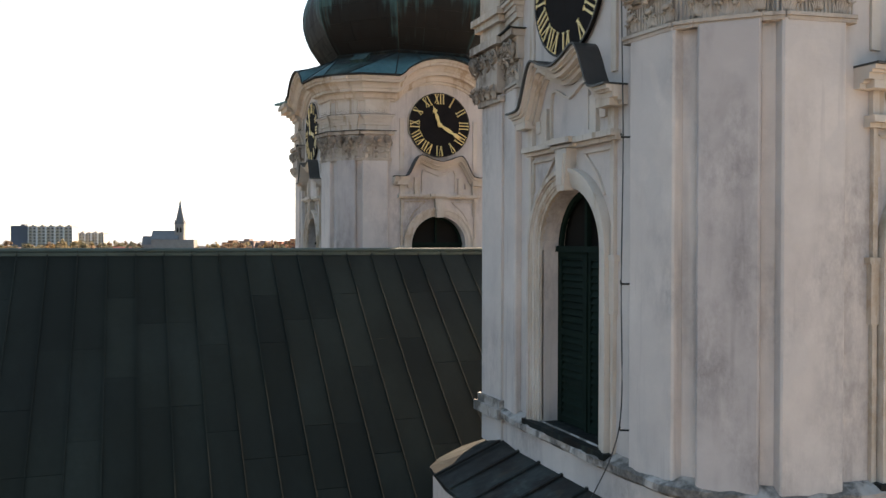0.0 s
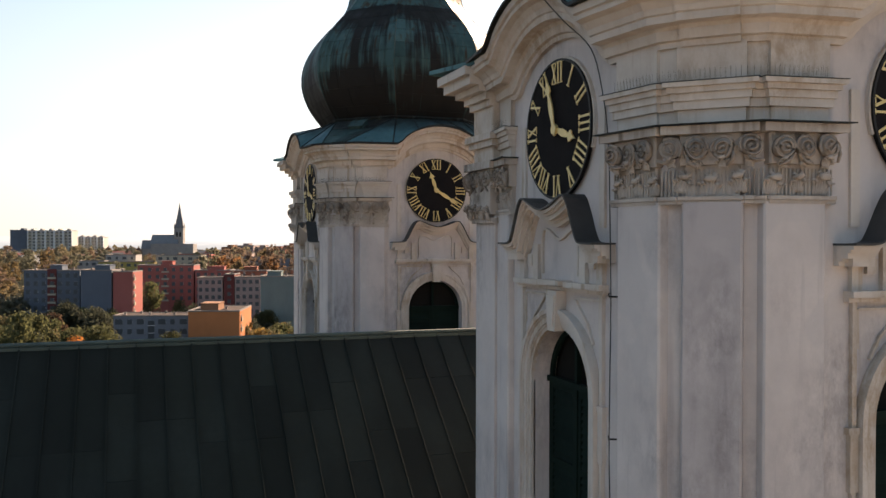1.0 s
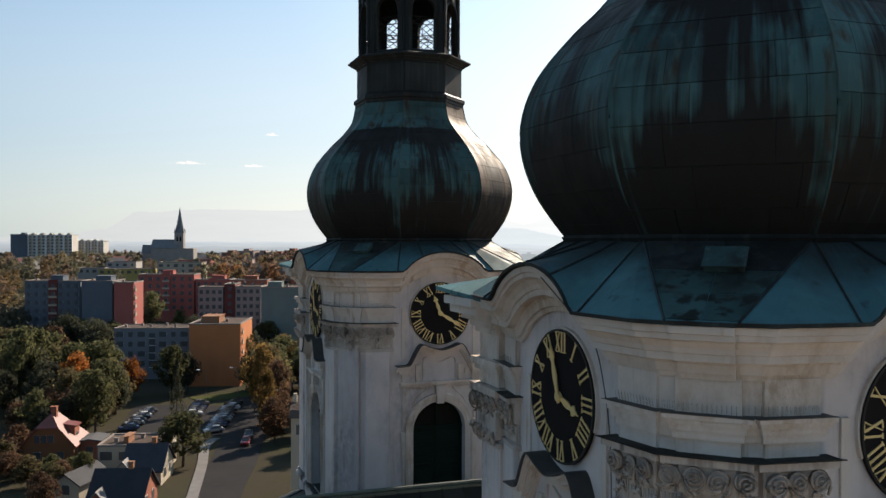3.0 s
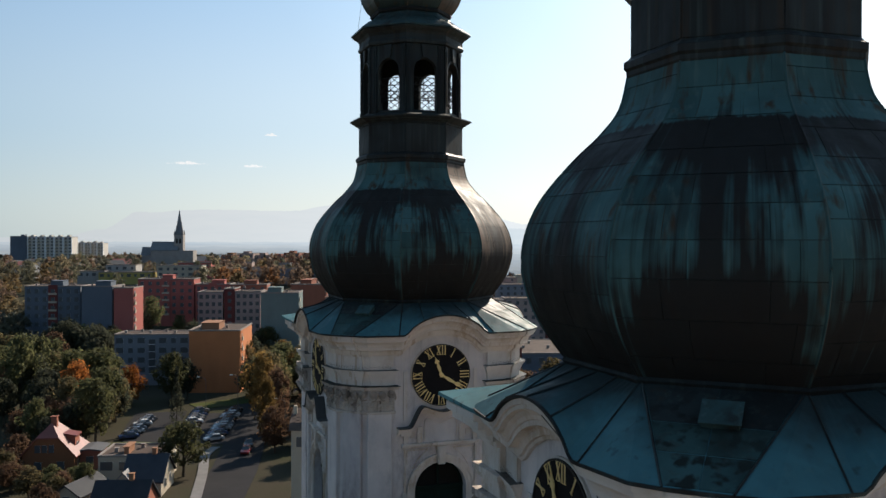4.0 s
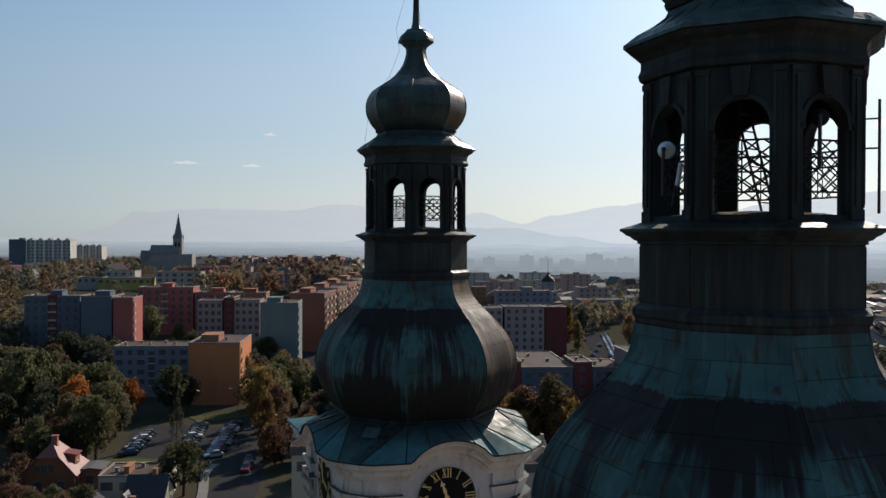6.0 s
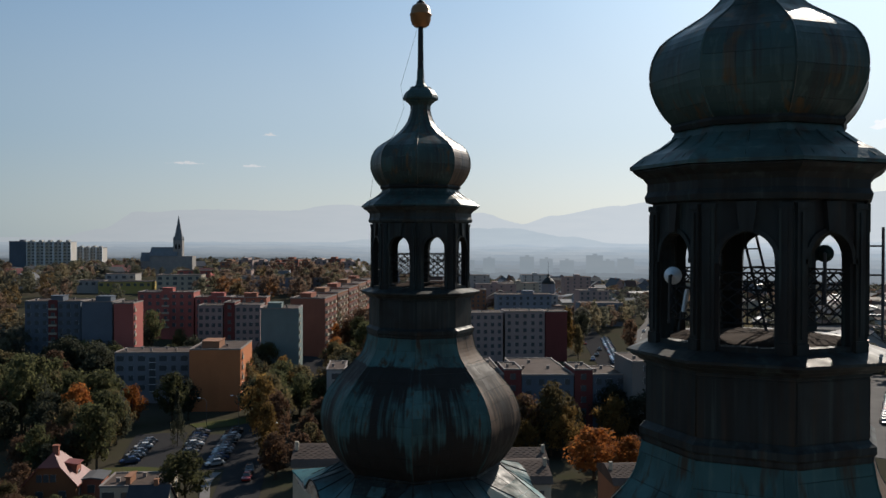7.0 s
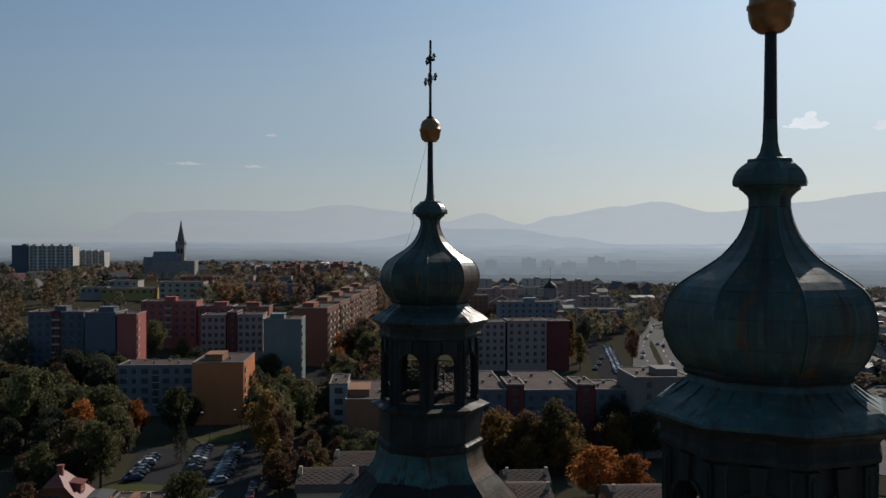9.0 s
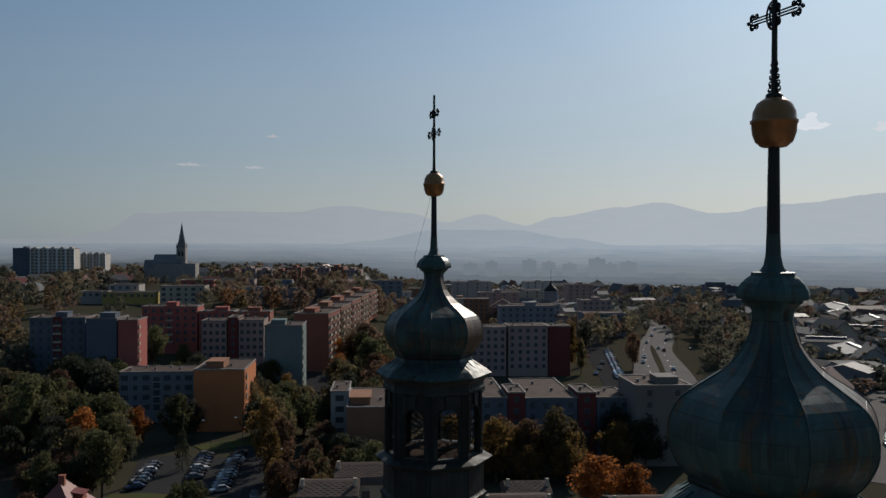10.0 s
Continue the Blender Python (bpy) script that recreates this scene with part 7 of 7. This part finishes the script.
LEAF_MATS = {k: leaf_material(k, c) for k, c in LEAF_COLOURS.items()}
# paler leaf colours for the far woods, with distance haze put in
HAZED_COLOURS = dict(green=(0.15, 0.14, 0.095), dark=(0.11, 0.108, 0.085), olive=(0.17, 0.138, 0.085), yellow=(0.22, 0.15, 0.075), orange=(0.27, 0.13, 0.06), russet=(0.17, 0.115, 0.082))
HAZED_MATS = {k: leaf_material("hazed_" + k, c) for k, c in HAZED_COLOURS.items()}


def crown_points(rng, lumps, slim, cone):
    """Lumps of foliage round the limbs: centre and radius, for a tree one unit wide and about one high."""
    out = []
    for _ in range(lumps):
        if cone:
            t = rng.random() ** 0.8
            r = (1 - t) * 0.42 * rng.uniform(0.6, 1)
            a = rng.uniform(0, 6.283)
            out.append((Vector((r * math.cos(a), r * math.sin(a), 0.12 + t * 1.15)), 0.06 + 0.12 * (1 - t)))
        else:
            a, t = rng.uniform(0, 6.283), rng.random()
            z = 0.3 + 0.72 * t
            wide = math.sin(math.pi * min(1, 0.16 + 0.8 * t)) ** 0.7
            r = 0.44 * wide * math.sqrt(rng.random()) * rng.uniform(0.75, 1.12)
            out.append((Vector((r * math.cos(a) * slim, r * math.sin(a) * slim, z)), rng.uniform(0.07, 0.16)))
    return out


def crown_data(rng, lumps, per, size, slim=1.0, cone=False):
    V, Fc = [], []
    for c, r in crown_points(rng, lumps, slim, cone):
        for _ in range(per):
            d = Vector((rng.gauss(0, 1), rng.gauss(0, 1), rng.gauss(0, 1))).normalized()
            p = c + d * r * rng.uniform(0.55, 1.1)
            n = (d + Vector((rng.gauss(0, .3), rng.gauss(0, .3), rng.gauss(0.15, .3)))).normalized()
            q = n.to_track_quat('Z', 'Y')
            s = size * rng.uniform(0.6, 1.3)
            k = len(V)
            for x, y in ((-1, -0.5), (0.1, -0.9), (1, 0.1), (0, 0.9)):
                V.append(tuple(p + q @ Vector((x * s, y * s, 0.25 * s * x * y))))
            Fc.append((k, k + 1, k + 2, k + 3))
    return V, Fc


def trunk_mesh(rng, cone=False):
    bm = bmesh.new()
    tube(bm, [(0, 0, -0.06), (0.01, 0, 0.2), (0.0, 0.01, 0.5), (0.01, 0, 0.85 if not cone else 1.2)], 0.035, 6, 0.008)
    if not cone:
        for k in range(6):
            a = k * 1.1 + rng.uniform(-0.3, 0.3)
            z = 0.26 + 0.07 * k
            tube(bm, [(0, 0, z), (0.16 * math.cos(a), 0.16 * math.sin(a), z + 0.13), (0.3 * math.cos(a), 0.3 * math.sin(a), z + 0.24)], 0.016, 5, 0.004)
    return mesh_of("trunk", bm)


rng = random.Random(77)
TREES = {}
KIND_WORDS = dict(green="leafy green tree with an uneven crown", dark="dark green tree in shade", olive="tree turning olive and yellow in autumn", yellow="tree with yellow autumn leaves", orange="tree with bright orange autumn leaves",
                  russet="russet autumn tree with thinning leaves", conifer="slim dark conifer with a pointed top")


def base_tree(colour, slim=1.0, cone=False):
    T = empty("tree", pose(0, -400, 0), KIND_WORDS["conifer" if cone else colour], "tree", "trees of the town")
    link("trunk", trunk_mesh(rng, cone), M_trunk, T)
    V, Fc = crown_data(rng, 70 if not cone else 50, 44, 0.0255, slim, cone)
    me = bpy.data.meshes.new("crown")
    me.from_pydata(V, [], Fc)
    link("crown", me, LEAF_MATS[colour], T)
    return T


for colour in LEAF_COLOURS:
    TREES[colour] = [base_tree(colour, s) for s in (1.0, 0.85, 1.15)]
TREES["conifer"] = [base_tree("dark", 1.0, True)]
USED = set()


def plant(colour, x, y, size, height=None):
    """size: crown width, height: overall, in metres."""
    src = rng.choice(TREES[colour])
    h = height or size * rng.uniform(0.95, 1.3)
    m = Matrix.Translation((x, y, ground_z(x, y) - 0.1)) @ turn_z(rng.uniform(0, 360)) @ Matrix.Diagonal((size, size, h, 1))
    if src not in USED:
        USED.add(src)
        src.matrix_basis = m
        return src
    return copy_thing(src, m @ Matrix.Diagonal((1 / src.scale.x, 1 / src.scale.y, 1 / src.scale.z, 1)))


FAR = []


def grove(x0, x1, y0, y1, n, colours, lo, hi):
    for _ in range(n):
        if y0 > 300:
            FAR.append((rng.choice(colours), rng.uniform(x0, x1), rng.uniform(y0, y1), rng.uniform(lo, hi)))
            continue
        plant(rng.choice(colours), rng.uniform(x0, x1), rng.uniform(y0, y1), rng.uniform(lo, hi))


G, Dk, O, Y, R_, Or = "green", "dark", "olive", "yellow", "russet", "orange"
# single trees that stand out
plant(Or, -19.5, 204.4, 10, 13.5)
plant(Or, -8, 226, 7, 9.5)
plant(G, -15, 214, 12, 15)
plant(O, -12, 206, 9, 12)
plant(G, -21, 222, 10, 14)
plant(G, -33, 222, 12, 18)
plant(G, -30, 230, 11, 17)
plant(G, 2, 226, 11, 12)
plant(Dk, 6.0, 229, 7, 10)
plant("conifer", 1.8, 199, 4.5, 10)
for c, x, y, w, h in ((G, -17, 187, 9, 12), (G, -15, 179, 10, 13), (G, -13.5, 197, 9, 13), (O, -21, 192, 9, 12), (Dk, -19, 180, 8, 9)):
    plant(c, x, y, w, h)
plant(G, 0.5, 151.5, 9.5, 9)
plant(G, -1.5, 160, 5, 7)
for c, x, y, w, h in ((O, -25, 152.5, 5, 3.6), (G, -21, 154, 4.5, 3.2), (R_, -29, 156, 6, 5.5), (G, -17.5, 152, 3.5, 3), (O, -24, 146, 6, 4.5), (G, -20.5, 145, 4.5, 3.8)):
    plant(c, x, y, w, h)
plant(Y, 20.5, 194, 9, 15)
plant(O, 24, 202, 9, 14)
plant(R_, 22, 184, 8, 13)
plant(Y, 19, 176, 6, 12)
plant(G, 27, 214, 9, 13)
plant(O, 79, 163, 12, 15)
plant(Y, 74, 166, 9, 12)
plant(O, 84, 166, 10, 12)
plant(Or, 78.7, 143.1, 13, 9.5)
plant(Or, 85, 140, 9, 8)
plant(Y, 58, 172, 8, 13)
plant(Y, 157, 303, 8, 19)
plant(O, 160, 299, 6, 13)
plant(R_, 187, 304, 8, 14)
plant("conifer", 171, 318, 5, 9)
plant(Dk, 196, 360, 8, 12)
plant("conifer", 60, 590, 6, 10)
plant("conifer", 80, 600, 6, 11)
grove(-60, -24, 200, 300, 46, (G, Dk, Dk, O, R_), 8, 12)
grove(-26, -11, 196, 240, 10, (G, Dk, O), 7, 10)
grove(-34, 4, 282, 300, 16, (Dk, Dk, G), 7, 10)
grove(-30, -18, 172, 196, 10, (Dk, G, R_), 6, 9)
grove(-36, -27, 138, 166, 8, (R_, Dk, O), 5, 7)
grove(-23, -15, 130, 143, 5, (R_, G, O), 4, 5)
grove(22, 40, 212, 276, 20, (G, O, Y, Dk), 7, 11)
grove(18, 30, 150, 190, 12, (Y, R_, O), 5, 9)
grove(30, 42, 170, 200, 10, (Dk, G, R_), 6, 9)
grove(56, 82, 235, 340, 30, (O, R_, G, Or), 8, 12)
grove(66, 102, 158, 176, 14, (O, R_, Y, Dk), 7, 11)
grove(54, 66, 160, 186, 6, (R_, Y, O), 6, 10)
grove(-130, -36, 330, 470, 70, (O, R_, Y, G, R_), 8, 13)
grove(-110, -30, 470, 620, 44, (R_, O, Dk, G), 8, 12)
grove(24, 60, 405, 462, 9, (O, Y, R_, G), 8, 11)
grove(-20, 24, 380, 430, 7, (G, Dk), 6, 8)
grove(40, 130, 480, 590, 40, (R_, O, G, Y), 8, 12)
grove(-60, 0, 640, 720, 28, (Dk, R_, O, G), 8, 12)
grove(0, 60, 640, 690, 16, (Dk, R_, O, G), 6, 8)
grove(270, 330, 302, 400, 20, (R_, Dk, Dk, G), 7, 11)
grove(-12, 14, 270, 300, 12, (Dk, Dk, G), 7, 10)
plant(G, -0.3, 331, 10, 14)
plant(Dk, -3, 326, 7, 9)
plant(G, 9, 322, 7, 9)
grove(-38, -14, 250, 300, 22, (Dk, Dk, Dk, G), 8, 12)
grove(20, 33, 255, 279, 9, (O, Dk, G), 7, 10)
grove(48, 60, 215, 260, 9, (G, O, Dk), 7, 10)
grove(-66, -42, 301, 330, 14, (Dk, G, R_), 8, 12)
grove(96, 112, 206, 216, 2, (G, R_), 4, 5)
# belts of trees along both sides of the main road
for i in range(2, len(HIGHWAY) - 1):
    p, q = Vector(HIGHWAY[i]), Vector(HIGHWAY[i + 1])
    d = (q - p).normalized()
    for _ in range(4):
        off = rng.choice((-1, 1)) * rng.uniform(19, 44)
        if off > 0 and p.y < 330:
            off += 16
        FAR.append((rng.choice((Dk, Dk, G, O, R_)), p.x - d.y * off + rng.uniform(-5, 5), p.y + d.x * off + rng.uniform(-5, 5), rng.uniform(8, 13)))
grove(240, 262, 302, 340, 8, (Dk, Dk, R_), 7, 9)
grove(300, 420, 440, 600, 50, (Dk, Dk, Dk, R_), 9, 13)
grove(66, 132, 405, 470, 36, (O, R_, Dk, R_), 8, 12)
grove(34, 64, 430, 462, 16, (Or, R_, O), 8, 11)
grove(60, 96, 318, 350, 12, (O, R_, G), 9, 13)
grove(158, 172, 330, 372, 7, (R_, Dk, Dk), 6, 9)
grove(270, 330, 380, 470, 14, (Dk, Dk, R_), 7, 10)
for k, kids in enumerate(TREES.values()):
    for t in kids:
        if t not in USED:
            USED.add(t)
            t.matrix_basis = Matrix.Translation((-70 - 6 * k, 300, ground_z(-70, 300))) @ Matrix.Diagonal((9, 9, 11, 1))

# far woods: one sheet of foliage past counting
rw = random.Random(31)
near_small = [crown_data(rw, 26, 16, 0.045, slim) for slim in (1.0, 0.85, 1.1, 0.95)]
small = [crown_data(rw, 14, 9, 0.085) for _ in range(5)]
woods = {c: ([], []) for c in LEAF_COLOURS}


def add_wood(colour, x, y, size, high, shape):
    v0, f0 = shape
    W, Fw = woods[colour]
    o, z, a = len(W), ground_z(x, y), rw.uniform(0, 6.28)
    ca, sa = math.cos(a) * size, math.sin(a) * size
    W += [(x + p * ca - q * sa, y + p * sa + q * ca, z + r * high) for p, q, r in v0]
    Fw += [tuple(i + o for i in f) for f in f0]


for colour, x, y, size in FAR:
    # the side street and the pink flats stand clear of trees
    az, dist = math.atan2(x + 9, y + 11), math.hypot(x + 9, y + 11)
    if 0.36 < az < 0.49 and dist < 372 or 0.49 < az < 0.58 and dist < 440 and rw.random() < 0.9:
        continue
    add_wood(colour, x, y, size, size * rw.uniform(0.95, 1.3), near_small[rw.randrange(4)])
for k in range(1500):
    az = radians(rw.uniform(-9, 50))
    dist = 480 + 1150 * rw.random() ** 0.8
    x, y = -9 + dist * math.sin(az), -11 + dist * math.cos(az)
    if rw.random() < 0.65 and dist < 760 and math.degrees(az) < 19 or abs(math.degrees(az) - 35) < 1.6 and dist < 660 or math.hypot(x - 28, y - 735) < 30 or 690 < y < 735 and abs(x - 30) < 22:
        continue
    add_wood(rw.choice(("dark", "dark", "russet", "olive", "green")), x, y, rw.uniform(9, 15), rw.uniform(6, 10), small[rw.randrange(5)])
for k in range(1000):
    az = radians(rw.uniform(17, 52))
    dist = 330 + 950 * rw.random() ** 0.9
    x, y = -9 + dist * math.sin(az), -11 + dist * math.cos(az)
    if 26.5 < math.degrees(az) < 33.5 and dist < 440 or math.degrees(az) < 28 and dist < 372 or rw.random() < 0.7 and math.degrees(az) < 34.5 and dist < 820 or abs(x - (160 + 0.66 * (y - 235))) < 34 and y < 660 or abs(x - (170 + 0.5 * (y - 280))) < 22 and y < 430:
        continue
    add_wood(rw.choice(("dark", "dark", "dark", "russet", "green")), x, y, rw.uniform(8, 13), rw.uniform(5, 9), small[rw.randrange(5)])
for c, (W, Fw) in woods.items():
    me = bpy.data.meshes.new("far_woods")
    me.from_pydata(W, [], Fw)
    tagged(link("far_woods", me, HAZED_MATS[c]), "far belts of autumn trees across the town and plain", "woods", kind="stuff")

# ---------------------------------------------------------------- cars
def car_base(paint):
    T = empty("car", pose(0, 0, 0), "parked car with a painted steel body", "car", "parked cars")
    bm = bmesh.new()
    side = [(-2.1, 0.32), (-2.12, 0.62), (-1.95, 0.78), (-1.0, 0.9), (1.3, 0.92), (1.95, 0.84), (2.1, 0.6), (2.08, 0.32)]
    prism(bm, side, -0.84, 0.84)
    bmesh.ops.bevel(bm, geom=[e for e in bm.edges if abs(e.verts[0].co.y - e.verts[1].co.y) < 0.01], offset=0.07, segments=2, affect='EDGES')
    part("body", bm, paint, T)
    bm = bmesh.new()
    lo, hi = [(-1.05, -0.76), (1.55, -0.76), (1.55, 0.76), (-1.05, 0.76)], [(-0.35, -0.6), (1.1, -0.6), (1.1, 0.6), (-0.35, 0.6)]
    a, b = [bm.verts.new((*p, 0.88)) for p in lo], [bm.verts.new((*p, 1.4)) for p in hi]
    for i in range(4):
        bm.faces.new((a[i], a[(i + 1) % 4], b[(i + 1) % 4], b[i]))
    bm.faces.new(b)
    part("cabin_glass", bm, M_glass, T)
    bm = bmesh.new()
    box(bm, -0.36, 1.11, -0.61, 0.61, 1.385, 1.45)
    part("roof", bm, paint, T)
    bm = bmesh.new()
    bmesh.ops.create_cone(bm, segments=14, radius1=0.32, radius2=0.32, depth=0.2, cap_ends=True, matrix=Matrix.Rotation(radians(90), 4, 'X'))
    wheel = mesh_of("wheel", bm)
    for x in (-1.3, 1.3):
        for y in (-0.78, 0.78):
            link("wheel", wheel, M_tyre, T, "", Matrix.Translation((x, y, 0.32)))
    return T


M_tyre = material("tyre", (0.02, 0.02, 0.02), 0.9, bump=0.1)
CAR_WORDS = dict(silver="silver-grey parked car", white="white parked car", black="black parked car", blue="dark blue parked car", red="dark red parked car", grey="mid-grey parked car")
CAR_PAINT = dict(silver=(0.4, 0.41, 0.42), white=(0.7, 0.7, 0.7), black=(0.02, 0.02, 0.022), blue=(0.03, 0.06, 0.14), red=(0.22, 0.02, 0.02), grey=(0.15, 0.15, 0.16))
CARS = []
for k, c in CAR_PAINT.items():
    mat = material("car_" + k, c, 0.25, metal=0.2, scale=2, bump=0.0, spec=0.6)
    T = car_base(mat)
    T["label"] = CAR_WORDS[k] + " standing on the asphalt"
    CARS.append(T)
FREE = set(range(len(CARS)))
rc = random.Random(9)


def park(x, y, heading, lift=0.1):
    k = rc.choice((0, 2, 2, 2, 3, 3, 5, 5, 4, 1, 2, 5, 0))
    m = Matrix.Translation((x, y, ground_z(x, y) + lift)) @ turn_z(heading)
    if k in FREE:
        FREE.discard(k)
        CARS[k].matrix_basis = m
    else:
        copy_thing(CARS[k], m)


for i in range(8):
    park(-8.6 + 0.6 * i, 186 + 2.55 * i, 8 + rc.uniform(-3, 3))
for i in range(9):
    park(4.0 + 0.5 * i, 190 + 2.5 * i, 188 + rc.uniform(-3, 3), 0.12)
for i in range(13):
    park(8.2 + 0.62 * i, 178 + 2.5 * i, 8 + rc.uniform(-3, 3), 0.12)
park(14.5, 171, 80)
park(13.2, 165.0, 75)
park(26, 222, 50)
park(49, 271, 62)
for i in range(26):
    park(168.5 + 1.55 * i, 283 + 3.05 * i, 10 + rc.uniform(-4, 4))
for i, (a, b) in enumerate(((168, 292), (176, 303), (171, 281), (186, 318), (191, 340), (200, 362))):
    park(a - 3, b + 4, 62)
for i, off in ((6, 5), (9, -5), (11, 6.5), (13, 5), (16, -5), (17, -2.5), (20, 4.5), (22, -4.5), (25, 4), (27, -4), (31, 3.5), (34, -3.5)):
    p, q = Vector(HIGHWAY[i]), Vector(HIGHWAY[i + 1])
    d = (q - p).normalized()
    park(p.x - d.y * off, p.y + d.x * off, 57 if off > 0 else 237, 0.13)
for i in range(16):
    park(176 + 2.9 * i, 164 + 2.6 * i, 55 + rc.uniform(-5, 5))
for k in list(FREE):
    FREE.discard(k)
    CARS[k].matrix_basis = Matrix.Translation((-6.0 + 3 * k, 172, ground_z(0, 172) + 0.1)) @ turn_z(10)

# ---------------------------------------------------------------- street lamps
def street_lamp(x, y, turn):
    T = empty("street_lamp", pose(x, y, ground_z(x, y), 0, 0, turn), "tall grey street lamp with a bent arm", "street lamp", "street lamps")
    bm = bmesh.new()
    tube(bm, [(0, 0, 0), (0, 0, 7.2), (0.3, 0, 7.9), (1.6, 0, 8.2)], 0.065, 8, 0.04)
    part("pole", bm, M_tin, T)
    bm = bmesh.new()
    box(bm, 1.5, 2.2, -0.14, 0.14, 8.12, 8.3)
    part("lamp_head", bm, M_white, T)


for x, y, t in ((9.5, 214, 170), (17.5, 216, 200), (24, 200, 190), (23, 178, 180), (214, 300, 120), (240, 350, 120), (265, 390, 120)):
    street_lamp(x, y, t)

# ---------------------------------------------------------------- aerials on the near tower's lantern
def dish(m, r, mat, label):
    T = empty("dish_antenna", m, label, "antenna")
    bm = bmesh.new()
    turned(bm, [(r, 0.0), (r * 1.02, 0.02), (r * 0.75, 0.1), (r * 0.3, 0.15), (0.05, 0.16)], 18)
    part("dish", bm, mat, T, smooth=True)
    bm = bmesh.new()
    tube(bm, [(0, 0, 0.15), (0, 0, 0.3), (0, -0.7, 0.32)], 0.025, 6)
    part("bracket", bm, M_iron, T)


def toward_pose(p, target):
    d = (Vector(target) - Vector(p)).normalized()
    return Matrix.Translation(p) @ d.to_track_quat('Z', 'Y').to_matrix().to_4x4()


dish(toward_pose((-1.52, 0.02, 53.03), (-9, -8, 53.5)), 0.13, M_white, "small white dish antenna in a lantern arch")
dish(toward_pose((-0.12, -1.52, 53.38), (-7, -9, 53.5)), 0.12, M_shutter, "small dark dish antenna in a lantern arch")
AE = empty("aerial_mast", pose(1.27, -1.2, 0), "slim grey aerial mast clamped to the lantern", "antenna")
bm = bmesh.new()
tube(bm, [(0, 0, 52.1), (0, 0, 53.76)], 0.022, 6)
part("mast", bm, M_tin, AE)
for z in (53.05, 53.48):
    bm = bmesh.new()
    tube(bm, [(0, 0, z), (-0.21, 0.18, z)], 0.014, 5)
    part("clamp", bm, M_iron, AE)
PA = empty("panel_antenna", pose(-1.46, -0.16, 52.5, 6, 8, 30), "small white panel antenna in a lantern arch", "antenna")
bm = bmesh.new()
box(bm, -0.045, 0.045, -0.02, 0.02, 0.0, 0.34)
bmesh.ops.bevel(bm, geom=list(bm.edges), offset=0.008, segments=2, affect='EDGES')
part("case", bm, M_white, PA)
bm = bmesh.new()
tube(bm, [(0, 0.03, -0.3), (0, 0.03, 0.3)], 0.014, 6)
part("bracket", bm, M_iron, PA)
LD = empty("ladder", pose(0.25, 0.3, 52.12, 0, 0, 20), "steep iron ladder inside the lantern", "ladder")
for x in (-0.19, 0.19):
    bm = bmesh.new()
    tube(bm, [(x, -0.28, 0.0), (x, 0.3, 2.1)], 0.02, 6)
    part("rail", bm, M_iron, LD)
for k in range(7):
    f = (k + 0.6) / 7.4
    bm = bmesh.new()
    tube(bm, [(-0.19, -0.28 + 0.58 * f, 2.1 * f), (0.19, -0.28 + 0.58 * f, 2.1 * f)], 0.013, 5)
    part("rung", bm, M_iron, LD)
